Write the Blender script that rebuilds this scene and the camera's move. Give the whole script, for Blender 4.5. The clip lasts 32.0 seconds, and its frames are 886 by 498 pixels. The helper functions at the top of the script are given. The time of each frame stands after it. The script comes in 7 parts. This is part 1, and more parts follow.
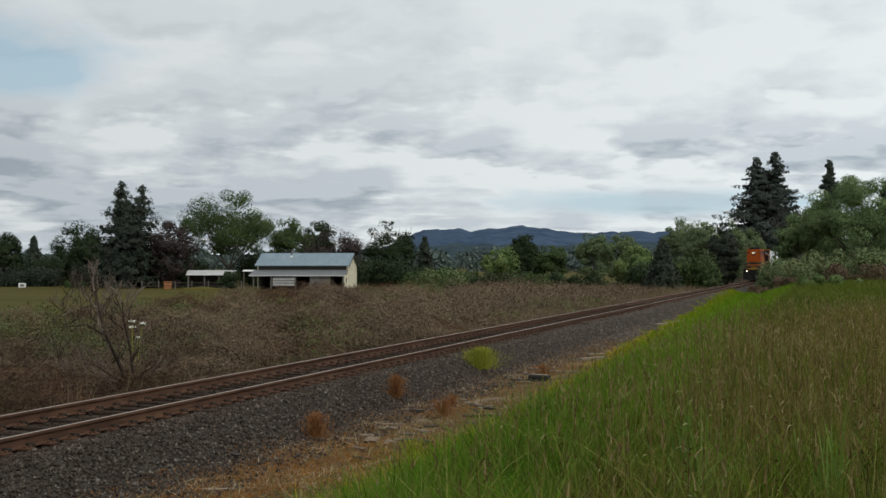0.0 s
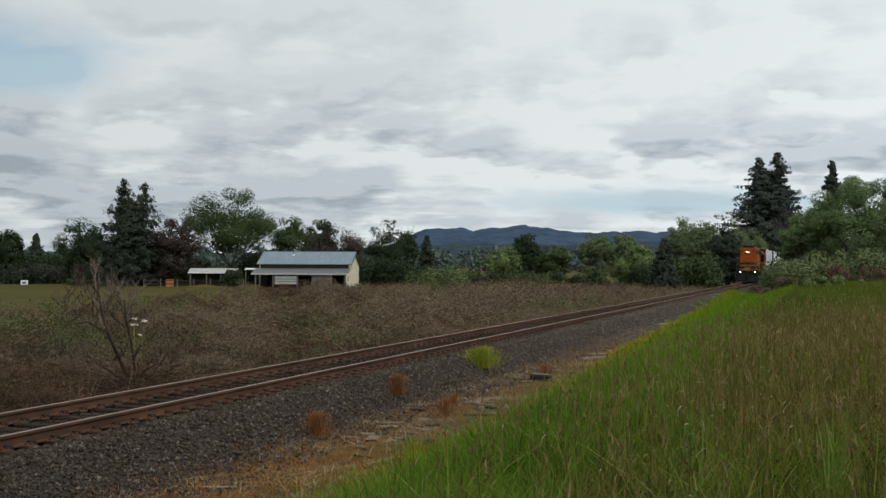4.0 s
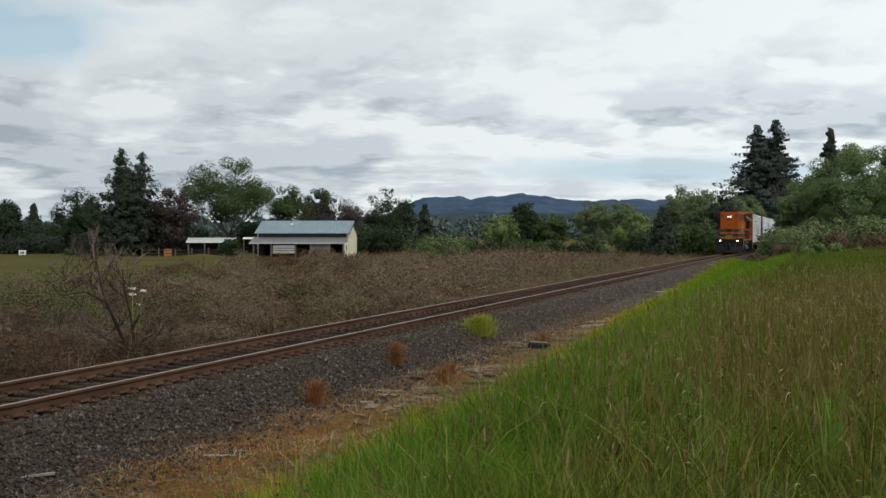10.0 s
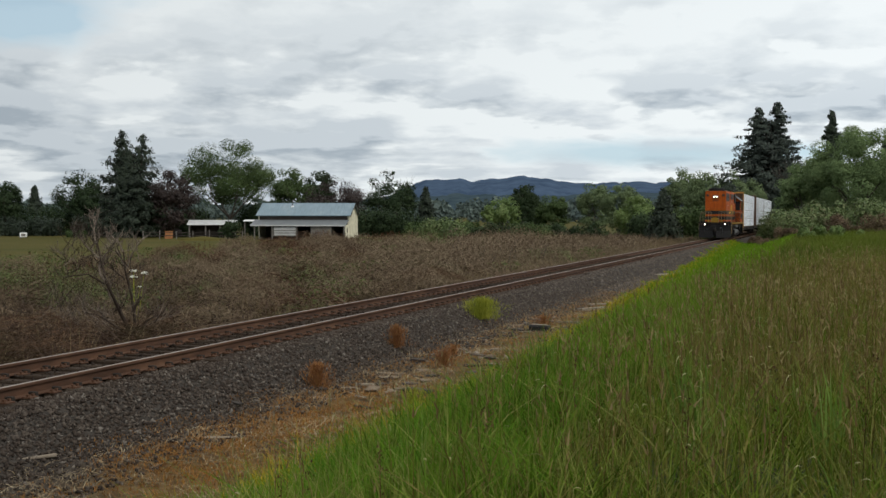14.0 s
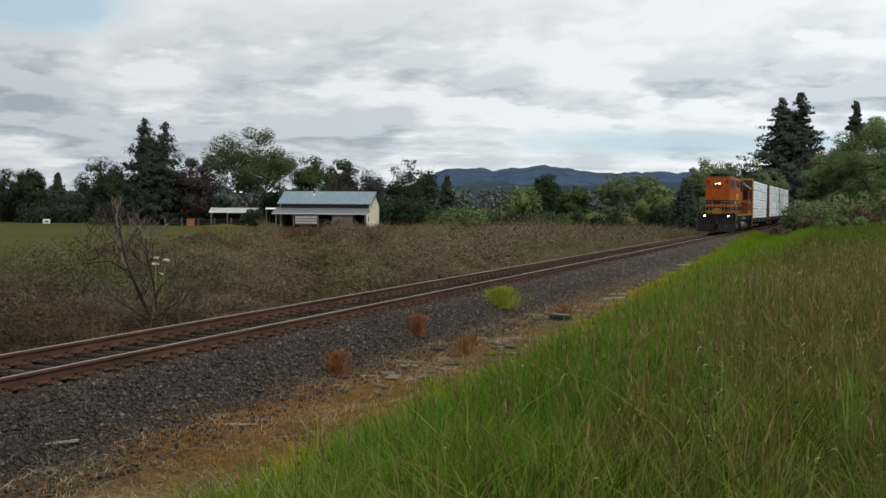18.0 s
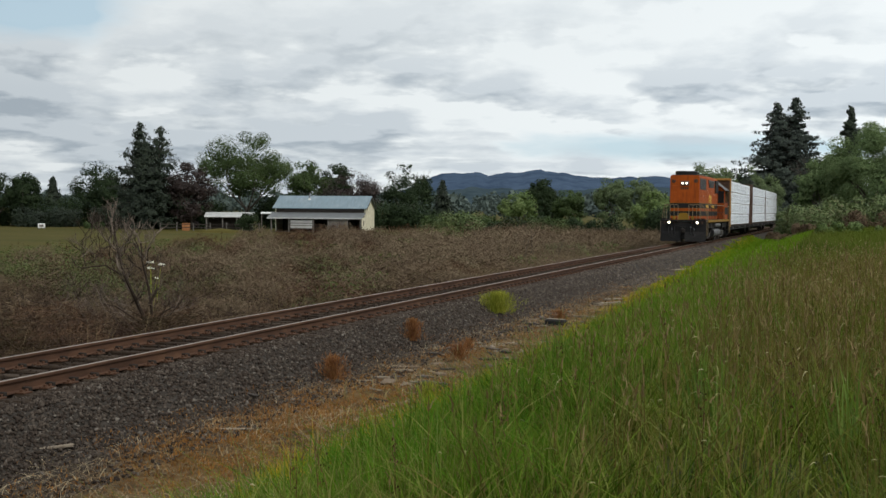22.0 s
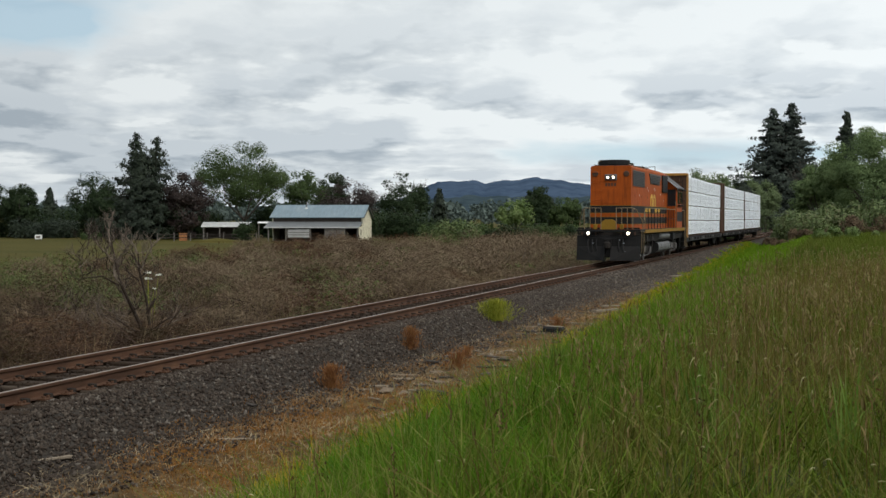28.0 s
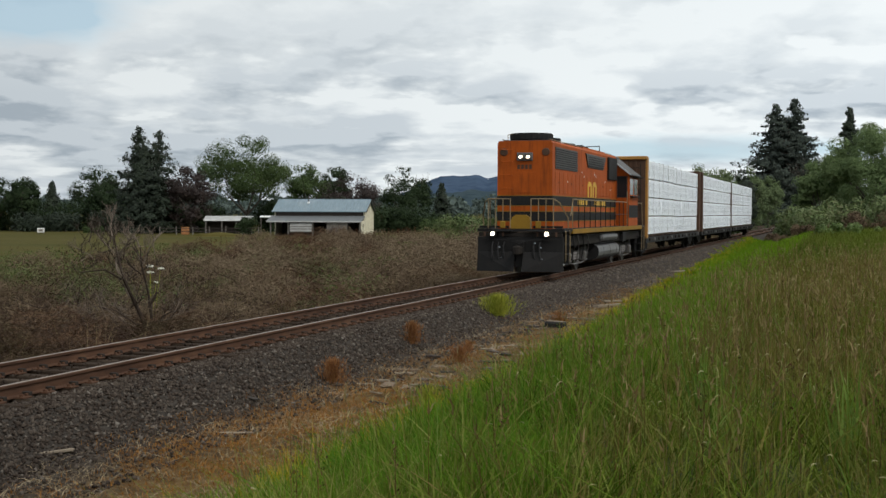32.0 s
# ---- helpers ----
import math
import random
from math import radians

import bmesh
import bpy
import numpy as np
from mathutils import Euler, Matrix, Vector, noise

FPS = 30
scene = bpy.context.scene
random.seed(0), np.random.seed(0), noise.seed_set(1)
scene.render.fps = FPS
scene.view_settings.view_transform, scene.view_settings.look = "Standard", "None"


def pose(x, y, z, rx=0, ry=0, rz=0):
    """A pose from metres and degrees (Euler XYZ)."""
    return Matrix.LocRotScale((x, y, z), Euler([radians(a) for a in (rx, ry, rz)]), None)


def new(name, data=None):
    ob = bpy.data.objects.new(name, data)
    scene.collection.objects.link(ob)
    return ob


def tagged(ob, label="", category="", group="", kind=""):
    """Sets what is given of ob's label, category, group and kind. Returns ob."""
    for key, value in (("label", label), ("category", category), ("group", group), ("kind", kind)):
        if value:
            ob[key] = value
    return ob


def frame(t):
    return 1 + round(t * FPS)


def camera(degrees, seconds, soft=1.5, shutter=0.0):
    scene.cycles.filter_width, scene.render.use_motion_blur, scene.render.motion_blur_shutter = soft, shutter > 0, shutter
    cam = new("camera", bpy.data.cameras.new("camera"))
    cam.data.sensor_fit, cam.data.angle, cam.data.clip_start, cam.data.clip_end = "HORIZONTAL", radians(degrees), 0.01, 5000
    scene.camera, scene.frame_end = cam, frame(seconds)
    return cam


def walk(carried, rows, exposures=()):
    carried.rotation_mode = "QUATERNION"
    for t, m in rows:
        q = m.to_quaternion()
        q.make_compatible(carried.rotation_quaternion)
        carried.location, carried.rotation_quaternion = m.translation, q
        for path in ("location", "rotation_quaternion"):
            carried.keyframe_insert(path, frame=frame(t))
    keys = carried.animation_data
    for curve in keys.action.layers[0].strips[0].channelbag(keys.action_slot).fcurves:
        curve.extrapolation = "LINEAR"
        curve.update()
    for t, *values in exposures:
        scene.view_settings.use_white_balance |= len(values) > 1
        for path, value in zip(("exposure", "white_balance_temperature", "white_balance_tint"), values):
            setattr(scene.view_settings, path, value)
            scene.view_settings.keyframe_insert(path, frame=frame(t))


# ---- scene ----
EYE = 2.174        # eye height above the rail heads (z = 0)
TRACK = -10.6      # x of the track's centre line; the track runs along y
FALL = 0.0015      # the line and its fields fall gently away from the viewer
cam = camera(38.03, 32.0, soft=1.5)
walk(cam, [
    (0, pose(0, 0, EYE, 90.687, 0.033, 16.729)),
    (0.5, pose(0, 0, EYE, 90.655, -0.051, 16.819)),
    (1, pose(0, 0, EYE, 90.598, -0.177, 16.862)),
    (1.5, pose(0, 0, EYE, 90.567, -0.157, 16.746)),
    (2, pose(0, 0, EYE, 90.613, -0.132, 16.631)),
    (2.5, pose(0, 0, EYE, 90.617, -0.069, 16.687)),
    (3, pose(0, 0, EYE, 90.606, -0.278, 16.742)),
    (3.5, pose(0, 0, EYE, 90.613, -0.250, 16.741)),
    (5.5, pose(0, 0, EYE, 90.783, -0.124, 17.103)),
    (6, pose(0, 0, EYE, 90.742, 0.162, 16.554)),
    (6.5, pose(0, 0, EYE, 90.514, -0.063, 16.465)),
    (7, pose(0, 0, EYE, 90.161, -0.302, 16.562)),
    (7.5, pose(0, 0, EYE, 89.959, -0.595, 16.902)),
    (8, pose(0, 0, EYE, 89.771, -0.657, 17.017)),
    (8.5, pose(0, 0, EYE, 89.650, -0.240, 17.013)),
    (9, pose(0, 0, EYE, 89.568, -0.112, 16.912)),
    (9.5, pose(0, 0, EYE, 89.463, -0.052, 16.830)),
    (10, pose(0, 0, EYE, 89.249, -0.026, 16.731)),
    (10.5, pose(0, 0, EYE, 89.156, -0.095, 16.792)),
    (11, pose(0, 0, EYE, 89.101, -0.166, 16.848)),
    (11.5, pose(0, 0, EYE, 89.041, -0.238, 17.000)),
    (12, pose(0, 0, EYE, 88.778, -0.070, 16.991)),
    (12.5, pose(0, 0, EYE, 88.608, -0.136, 16.970)),
    (13, pose(0, 0, EYE, 88.749, -0.100, 16.878)),
    (13.5, pose(0, 0, EYE, 88.602, -0.068, 16.776)),
    (14, pose(0, 0, EYE, 88.467, -0.067, 16.775)),
    (14.5, pose(0, 0, EYE, 88.396, 0.017, 16.811)),
    (16.5, pose(0, 0, EYE, 87.619, -0.264, 17.664)),
    (17, pose(0, 0, EYE, 87.848, -0.259, 17.707)),
    (17.5, pose(0, 0, EYE, 87.897, -0.339, 17.688)),
    (18, pose(0, 0, EYE, 87.973, -0.379, 17.719)),
    (18.5, pose(0, 0, EYE, 88.101, -0.311, 17.714)),
    (19, pose(0, 0, EYE, 88.292, -0.309, 17.745)),
    (19.5, pose(0, 0, EYE, 88.421, -0.266, 17.826)),
    (20, pose(0, 0, EYE, 88.449, -0.312, 17.823)),
    (20.5, pose(0, 0, EYE, 88.368, -0.430, 17.746)),
    (21, pose(0, 0, EYE, 88.283, -0.498, 17.666)),
    (21.5, pose(0, 0, EYE, 88.214, -0.408, 17.566)),
    (22, pose(0, 0, EYE, 88.178, -0.431, 17.515)),
    (22.5, pose(0, 0, EYE, 88.153, -0.517, 17.527)),
    (23, pose(0, 0, EYE, 88.132, -0.392, 17.515)),
    (23.5, pose(0, 0, EYE, 88.357, -0.383, 17.783)),
    (24, pose(0, 0, EYE, 88.362, -0.407, 17.885)),
    (24.5, pose(0, 0, EYE, 88.428, -0.357, 17.932)),
    (25, pose(0, 0, EYE, 88.473, -0.254, 17.935)),
    (25.5, pose(0, 0, EYE, 88.506, -0.229, 17.852)),
    (27.5, pose(0, 0, EYE, 88.549, 0.061, 17.498)),
    (28, pose(0, 0, EYE, 88.543, 0.009, 17.383)),
    (28.5, pose(0, 0, EYE, 88.517, -0.059, 17.259)),
    (29, pose(0, 0, EYE, 88.483, -0.074, 17.209)),
    (29.5, pose(0, 0, EYE, 88.484, -0.087, 17.161)),
    (30, pose(0, 0, EYE, 88.546, 0.051, 17.138)),
    (30.5, pose(0, 0, EYE, 88.544, -0.246, 17.204)),
    (31, pose(0, 0, EYE, 88.656, -0.104, 17.227)),
    (31.5, pose(0, 0, EYE, 88.507, -0.230, 17.264)),
    (32, pose(0, 0, EYE, 88.303, -0.180, 17.482)),
], exposures=[(0, -0.17), (6, -0.16), (9, -0.02), (32, 0.0)])

# ---- world, sun, exposure ----
SUN_EL, SUN_AZ = 48, 125
world = bpy.data.worlds.new("sky")
scene.world = world
world.use_nodes = True


def sky():
    nt = world.node_tree
    nt.nodes.clear()
    N = nt.nodes.new

    def math_(op, a, b=None, clamp=False):
        n = N("ShaderNodeMath")
        n.operation, n.use_clamp = op, clamp
        for i, v in enumerate((a, b)):
            if v is None:
                continue
            if isinstance(v, (int, float)):
                n.inputs[i].default_value = v
            else:
                nt.links.new(v, n.inputs[i])
        return n.outputs[0]

    def ramp(fac, *stops):
        n = N("ShaderNodeValToRGB")
        e = n.color_ramp.elements
        while len(e) < len(stops):
            e.new(0.5)
        for el, (p, c) in zip(e, stops):
            el.position, el.color = p, (*c, 1) if len(c) == 3 else c
        nt.links.new(fac, n.inputs[0])
        return n.outputs[0]

    def noise_(vec, scale, detail, rough, dist=0.0):
        n = N("ShaderNodeTexNoise")
        n.inputs["Scale"].default_value, n.inputs["Detail"].default_value = scale, detail
        n.inputs["Roughness"].default_value, n.inputs["Distortion"].default_value = rough, dist
        nt.links.new(vec, n.inputs["Vector"])
        return n.outputs["Fac"]

    def mix(fac, a, b, blend="MIX"):
        n = N("ShaderNodeMix")
        n.data_type, n.blend_type = "RGBA", blend
        for sock, v in ((n.inputs[0], fac), (n.inputs[6], a), (n.inputs[7], b)):
            if isinstance(v, (int, float)):
                sock.default_value = v
            elif isinstance(v, tuple):
                sock.default_value = (*v, 1)
            else:
                nt.links.new(v, sock)
        return n.outputs[2]

    tex = N("ShaderNodeTexSky")
    tex.sky_type, tex.sun_disc = "NISHITA", False
    tex.sun_elevation, tex.sun_rotation = radians(SUN_EL), radians(SUN_AZ)
    co = N("ShaderNodeTexCoord")
    sep = N("ShaderNodeSeparateXYZ")
    nt.links.new(co.outputs["Generated"], sep.inputs[0])
    X, Y, Z = sep.outputs
    # a cloud layer that closes up towards the horizon
    az = math_("ARCTAN2", math_("MULTIPLY", X, -1.0), Y)

    def layer(lift):
        com = N("ShaderNodeCombineXYZ")
        nt.links.new(math_("MULTIPLY", az, 5.8), com.inputs[0])
        nt.links.new(math_("MULTIPLY", math_("LOGARITHM", math_("ADD", math_("MAXIMUM", math_("ADD", Z, lift), 0.0), 0.07), math.e), 3.1), com.inputs[1])
        com.inputs[2].default_value = 5.3
        return com.outputs[0]

    def density(vec):
        # broad drifts, rounded puffs, and a fine ragged edge
        warp = N("ShaderNodeTexNoise")
        warp.inputs["Scale"].default_value, warp.inputs["Detail"].default_value = 3.0, 4
        nt.links.new(vec, warp.inputs["Vector"])
        shift = N("ShaderNodeVectorMath")
        shift.operation = "MULTIPLY_ADD"
        shift.inputs[1].default_value = (0.55, 0.45, 0.0)
        nt.links.new(warp.outputs["Color"], shift.inputs[0])
        nt.links.new(vec, shift.inputs[2])
        puff = N("ShaderNodeTexVoronoi")
        puff.feature = "SMOOTH_F1"
        puff.inputs["Scale"].default_value, puff.inputs["Smoothness"].default_value = 2.6, 0.45
        nt.links.new(shift.outputs[0], puff.inputs["Vector"])
        round_ = math_("SUBTRACT", 0.86, puff.outputs["Distance"])
        d = math_("ADD", math_("MULTIPLY", noise_(vec, 1.6, 2, 0.5, 0.1), 0.5), math_("MULTIPLY", round_, 0.24))
        return math_("ADD", d, math_("MULTIPLY", noise_(vec, 5.0, 5, 0.55, 0.1), 0.26))
    lean = math_("MULTIPLY", math_("MAXIMUM", math_("MINIMUM", math_("SUBTRACT", az, 0.2), 0.6), -0.6), 0.16)
    here, above = math_("ADD", density(layer(0.0)), lean), math_("ADD", density(layer(0.011)), lean)
    # thick cloud is dull; tops catch the light and undersides are grey
    thick = ramp(here, (0.415, (0, 0, 0)), (0.535, (1, 1, 1)))
    under = ramp(math_("ADD", math_("MULTIPLY", math_("SUBTRACT", above, here), 5.6), 0.5), (0.35, (0, 0, 0)), (0.78, (1, 1, 1)))
    low = ramp(Z, (0.0, (1, 1, 1)), (0.085, (1, 1, 1)), (0.13, (0.55, 0.55, 0.55)), (0.19, (0.28, 0.28, 0.28)), (0.4, (0.1, 0.1, 0.1)))
    white, grey, dark = (8.3, 8.8, 8.95), (5.3, 5.95, 6.5), (3.5, 4.15, 4.75)
    body = mix(math_("MULTIPLY", thick, 0.8), white, grey)
    body = mix(math_("MULTIPLY", math_("MULTIPLY", under, thick), 0.8), body, dark)
    body = mix(low, mix(0.12, white, grey), body)
    # two openings where blue sky shows: one high to the left of the track's end, one low above the hills
    def opening(a0, wa, z0, wz, amount):
        p = math_("POWER", math_("ABSOLUTE", math_("DIVIDE", math_("SUBTRACT", az, a0), wa)), 2.0)
        q = math_("POWER", math_("ABSOLUTE", math_("DIVIDE", math_("SUBTRACT", Z, z0), wz)), 2.0)
        return math_("MULTIPLY", math_("EXPONENT", math_("MULTIPLY", math_("ADD", p, q), -1.0)), amount)
    field = math_("ADD", opening(0.62, 0.075, 0.15, 0.035, 0.62), opening(0.12, 0.15, 0.047, 0.012, 0.5))
    gap = ramp(math_("ADD", field, math_("SUBTRACT", 0.5, here)), (0.2, (0, 0, 0)), (0.5, (1, 1, 1)))
    clear = mix(0.75, tex.outputs[0], (4.7, 6.7, 8.0))
    sky_col = mix(math_("MULTIPLY", gap, 0.8), body, clear)
    # the sky is brighter towards the sun's side
    glow_ = math_("SUBTRACT", 1.0, math_("MULTIPLY", math_("MAXIMUM", math_("MINIMUM", math_("SUBTRACT", az, 0.3), 0.4), -0.4), 0.3))
    com = N("ShaderNodeCombineColor")
    for s in com.inputs[:3]:
        nt.links.new(glow_, s)
    sky_col = mix(1.0, sky_col, com.outputs[0], "MULTIPLY")
    bg = N("ShaderNodeBackground")
    bg.inputs["Strength"].default_value = 0.1
    nt.links.new(sky_col, bg.inputs["Color"])
    out = N("ShaderNodeOutputWorld")
    nt.links.new(bg.outputs[0], out.inputs[0])


sky()
sun_data = bpy.data.lights.new("sun", "SUN")
sun_data.energy, sun_data.angle, sun_data.color = 1.9, radians(14), (1.0, 0.96, 0.9)
sun = new("sun", sun_data)
sun.rotation_euler = (radians(90 - SUN_EL), 0, radians(180 - SUN_AZ))
scene.view_settings.exposure = 0.0

# ---- materials ----
def material(name, build):
    m = bpy.data.materials.new(name)
    m.use_nodes = True
    nt = m.node_tree
    bsdf = nt.nodes["Principled BSDF"]
    build(nt, bsdf)
    return m


class G:
    """Short hands for node graphs."""

    def __init__(self, nt):
        self.nt = nt

    def put(self, sock, v):
        if isinstance(v, (int, float)):
            sock.default_value = v
        elif isinstance(v, tuple):
            sock.default_value = (*v, 1) if len(v) == 3 and sock.type == "RGBA" else v
        else:
            self.nt.links.new(v, sock)

    def math(self, op, a, b=0.0, clamp=False):
        n = self.nt.nodes.new("ShaderNodeMath")
        n.operation, n.use_clamp = op, clamp
        self.put(n.inputs[0], a)
        self.put(n.inputs[1], b)
        return n.outputs[0]

    def coord(self, kind="Object"):
        if kind == "World":
            return self.nt.nodes.new("ShaderNodeNewGeometry").outputs["Position"]
        return self.nt.nodes.new("ShaderNodeTexCoord").outputs[kind]

    def xyz(self, vec):
        n = self.nt.nodes.new("ShaderNodeSeparateXYZ")
        self.put(n.inputs[0], vec)
        return n.outputs

    def scaled(self, vec, s):
        n = self.nt.nodes.new("ShaderNodeMapping")
        self.put(n.inputs["Vector"], vec)
        n.inputs["Scale"].default_value = s
        return n.outputs[0]

    def noise(self, vec, scale, detail=4, rough=0.55, dist=0.0):
        n = self.nt.nodes.new("ShaderNodeTexNoise")
        self.put(n.inputs["Vector"], vec)
        for k, v in (("Scale", scale), ("Detail", detail), ("Roughness", rough), ("Distortion", dist)):
            n.inputs[k].default_value = v
        return n.outputs["Fac"]

    def voronoi(self, vec, scale):
        n = self.nt.nodes.new("ShaderNodeTexVoronoi")
        self.put(n.inputs["Vector"], vec)
        n.inputs["Scale"].default_value = scale
        return n.outputs

    def ramp(self, fac, *stops):
        n = self.nt.nodes.new("ShaderNodeValToRGB")
        e = n.color_ramp.elements
        while len(e) < len(stops):
            e.new(0.5)
        for el, (p, c) in zip(e, stops):
            el.position = p
            el.color = (c, c, c, 1) if isinstance(c, (int, float)) else (*c, 1)
        self.put(n.inputs[0], fac)
        return n.outputs[0]

    def mix(self, fac, a, b, blend="MIX"):
        n = self.nt.nodes.new("ShaderNodeMix")
        n.data_type, n.blend_type = "RGBA", blend
        self.put(n.inputs[0], fac)
        self.put(n.inputs[6], a)
        self.put(n.inputs[7], b)
        return n.outputs[2]

    def bump(self, height, strength, dist):
        n = self.nt.nodes.new("ShaderNodeBump")
        n.inputs["Strength"].default_value, n.inputs["Distance"].default_value = strength, dist
        self.put(n.inputs["Height"], height)
        return n.outputs[0]

    def island(self):
        return self.nt.nodes.new("ShaderNodeNewGeometry").outputs["Random Per Island"]

    def rand(self):
        return self.nt.nodes.new("ShaderNodeObjectInfo").outputs["Random"]


def painted(name, col, rough=0.5, wear=(0.1, 0.07, 0.05), amount=0.35, scale=1.5, metal=0.0, streaks=True):
    """Paint with faded patches, dirt that runs down and fine relief."""
    def build(nt, b):
        g = G(nt)
        co = g.coord()
        a = g.noise(co, scale, 6, 0.62)
        f = g.noise(g.scaled(co, (9, 9, 0.7)) if streaks else co, 1.4 if streaks else scale * 7, 5, 0.6)
        dark = tuple(c * 0.72 for c in col)
        c = g.mix(g.ramp(a, (0.35, 0.0), (0.7, 1.0)), col, dark)
        grime = g.math("MULTIPLY", g.ramp(f, (0.5, 0.0), (0.8, 1.0)), amount)
        c = g.mix(grime, c, wear)
        fine = g.noise(co, 40, 3, 0.6)
        c = g.mix(g.math("MULTIPLY", g.ramp(fine, (0.62, 0.0), (0.72, 1.0)), amount * 0.6), c, wear)
        g.put(b.inputs["Base Color"], c)
        g.put(b.inputs["Roughness"], g.math("ADD", g.math("MULTIPLY", f, 0.3), rough - 0.12))
        b.inputs["Metallic"].default_value = metal
        b.inputs["Specular IOR Level"].default_value = 0.2 if rough > 0.65 else 0.45
        g.put(b.inputs["Normal"], g.bump(g.noise(co, 6, 5, 0.6), 0.25, 0.02))
    return material(name, build)


def islandy(name, *cols, rough=0.75, trans=0.0, drift=1.0, own=0.6, patch=0.0, patch_col=(0, 0, 0), scale=0.3, gloss=0.3, along=None):
    """Leaves, blades and twigs: each piece takes its own tone, with larger drifts of tone over the whole."""
    def build(nt, b):
        g = G(nt)
        n = len(cols)
        r = g.island()
        big = g.noise(g.coord("World"), scale, 3, 0.6)
        f = g.math("ADD", g.math("MULTIPLY", r, own), g.math("MULTIPLY", g.math("SUBTRACT", big, 0.3), drift), True)
        c = g.ramp(f, *[((i + 0.5) / n, col) for i, col in enumerate(cols)])
        if patch:
            c = g.mix(g.math("MULTIPLY", g.ramp(g.noise(g.coord("World"), scale * 2.1, 3, 0.6), (0.5, 0.0), (0.66, 1.0)), patch), c, patch_col)
        if along:
            y0, y1, first, second, amount = along      # colour shifts from first to second along the track
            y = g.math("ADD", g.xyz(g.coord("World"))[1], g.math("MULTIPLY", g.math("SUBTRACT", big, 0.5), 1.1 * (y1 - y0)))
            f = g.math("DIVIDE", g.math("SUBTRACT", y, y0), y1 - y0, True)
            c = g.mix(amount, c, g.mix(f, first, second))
        g.put(b.inputs["Base Color"], c)
        b.inputs["Roughness"].default_value = rough
        b.inputs["Specular IOR Level"].default_value = gloss
        if trans:
            t = nt.nodes.new("ShaderNodeBsdfTranslucent")
            g.put(t.inputs["Color"], c)
            m = nt.nodes.new("ShaderNodeMixShader")
            m.inputs[0].default_value = trans
            nt.links.new(b.outputs[0], m.inputs[1])
            nt.links.new(t.outputs[0], m.inputs[2])
            nt.links.new(m.outputs[0], nt.nodes["Material Output"].inputs[0])
    return material(name, build)


def ground_build(nt, b):
    g = G(nt)
    pos = g.coord("World")
    x, y, z = g.xyz(pos)
    off = g.math("SUBTRACT", x, TRACK)
    wob = g.math("ADD", off, g.math("MULTIPLY", g.math("SUBTRACT", g.noise(pos, 0.7, 4, 0.6), 0.5), 1.5))
    sc = g.math("MULTIPLY", g.math("ADD", wob, 40.0), 0.0125)   # -40..40 m across the track onto 0..1

    def at(v):
        return (v + 40) * 0.0125
    fine = g.noise(pos, 9, 6, 0.65)
    med = g.noise(pos, 1.3, 5, 0.6)
    gravel = g.mix(g.voronoi(pos, 22)[0], (0.018, 0.0155, 0.013), (0.058, 0.05, 0.043))
    dirt = g.mix(g.ramp(med, (0.4, 0.0), (0.62, 1.0)), (0.045, 0.027, 0.013), (0.11, 0.058, 0.015))
    plain = g.mix(g.ramp(med, (0.4, 0.0), (0.62, 1.0)), (0.05, 0.035, 0.018), (0.095, 0.063, 0.03))
    near = g.ramp(g.math("MULTIPLY", g.math("ADD", y, g.math("MULTIPLY", med, 6.0)), 0.02), (0.27, 0.0), (0.33, 1.0), (0.42, 1.0), (0.52, 0.0))
    dirt = g.mix(near, plain, dirt)
    dirt = g.mix(g.ramp(fine, (0.45, 0.0), (0.7, 1.0)), dirt, (0.15, 0.105, 0.052))
    soil = g.mix(fine, (0.025, 0.03, 0.012), (0.05, 0.06, 0.02))
    litter = g.mix(fine, (0.02, 0.013, 0.009), (0.06, 0.039, 0.025))
    field = g.mix(g.ramp(g.noise(g.scaled(pos, (0.05, 0.05, 0.05)), 1.0, 6, 0.7), (0.35, 0.0), (0.65, 1.0)), (0.052, 0.049, 0.011), (0.082, 0.067, 0.019))
    field = g.mix(g.ramp(g.noise(pos, 2.2, 6, 0.7), (0.4, 0.0), (0.75, 0.7)), field, (0.05, 0.049, 0.015))
    c = g.mix(g.ramp(sc, (at(-33.5), 0.0), (at(-30), 1.0)), field, litter)
    c = g.mix(g.ramp(sc, (at(-2.9), 0.0), (at(-2.2), 1.0)), c, gravel)
    c = g.mix(g.ramp(g.math("ABSOLUTE", off), (0.55, 0.85), (0.95, 0.0)), c, (0.015, 0.01, 0.0075))
    c = g.mix(g.ramp(sc, (at(2.3), 0.0), (at(3.2), 1.0)), c, dirt)
    c = g.mix(g.ramp(sc, (at(5.2), 0.0), (at(5.8), 1.0)), c, soil)
    g.put(b.inputs["Base Color"], c)
    b.inputs["Roughness"].default_value = 0.95
    b.inputs["Specular IOR Level"].default_value = 0.05
    g.put(b.inputs["Normal"], g.bump(fine, 0.6, 0.05))


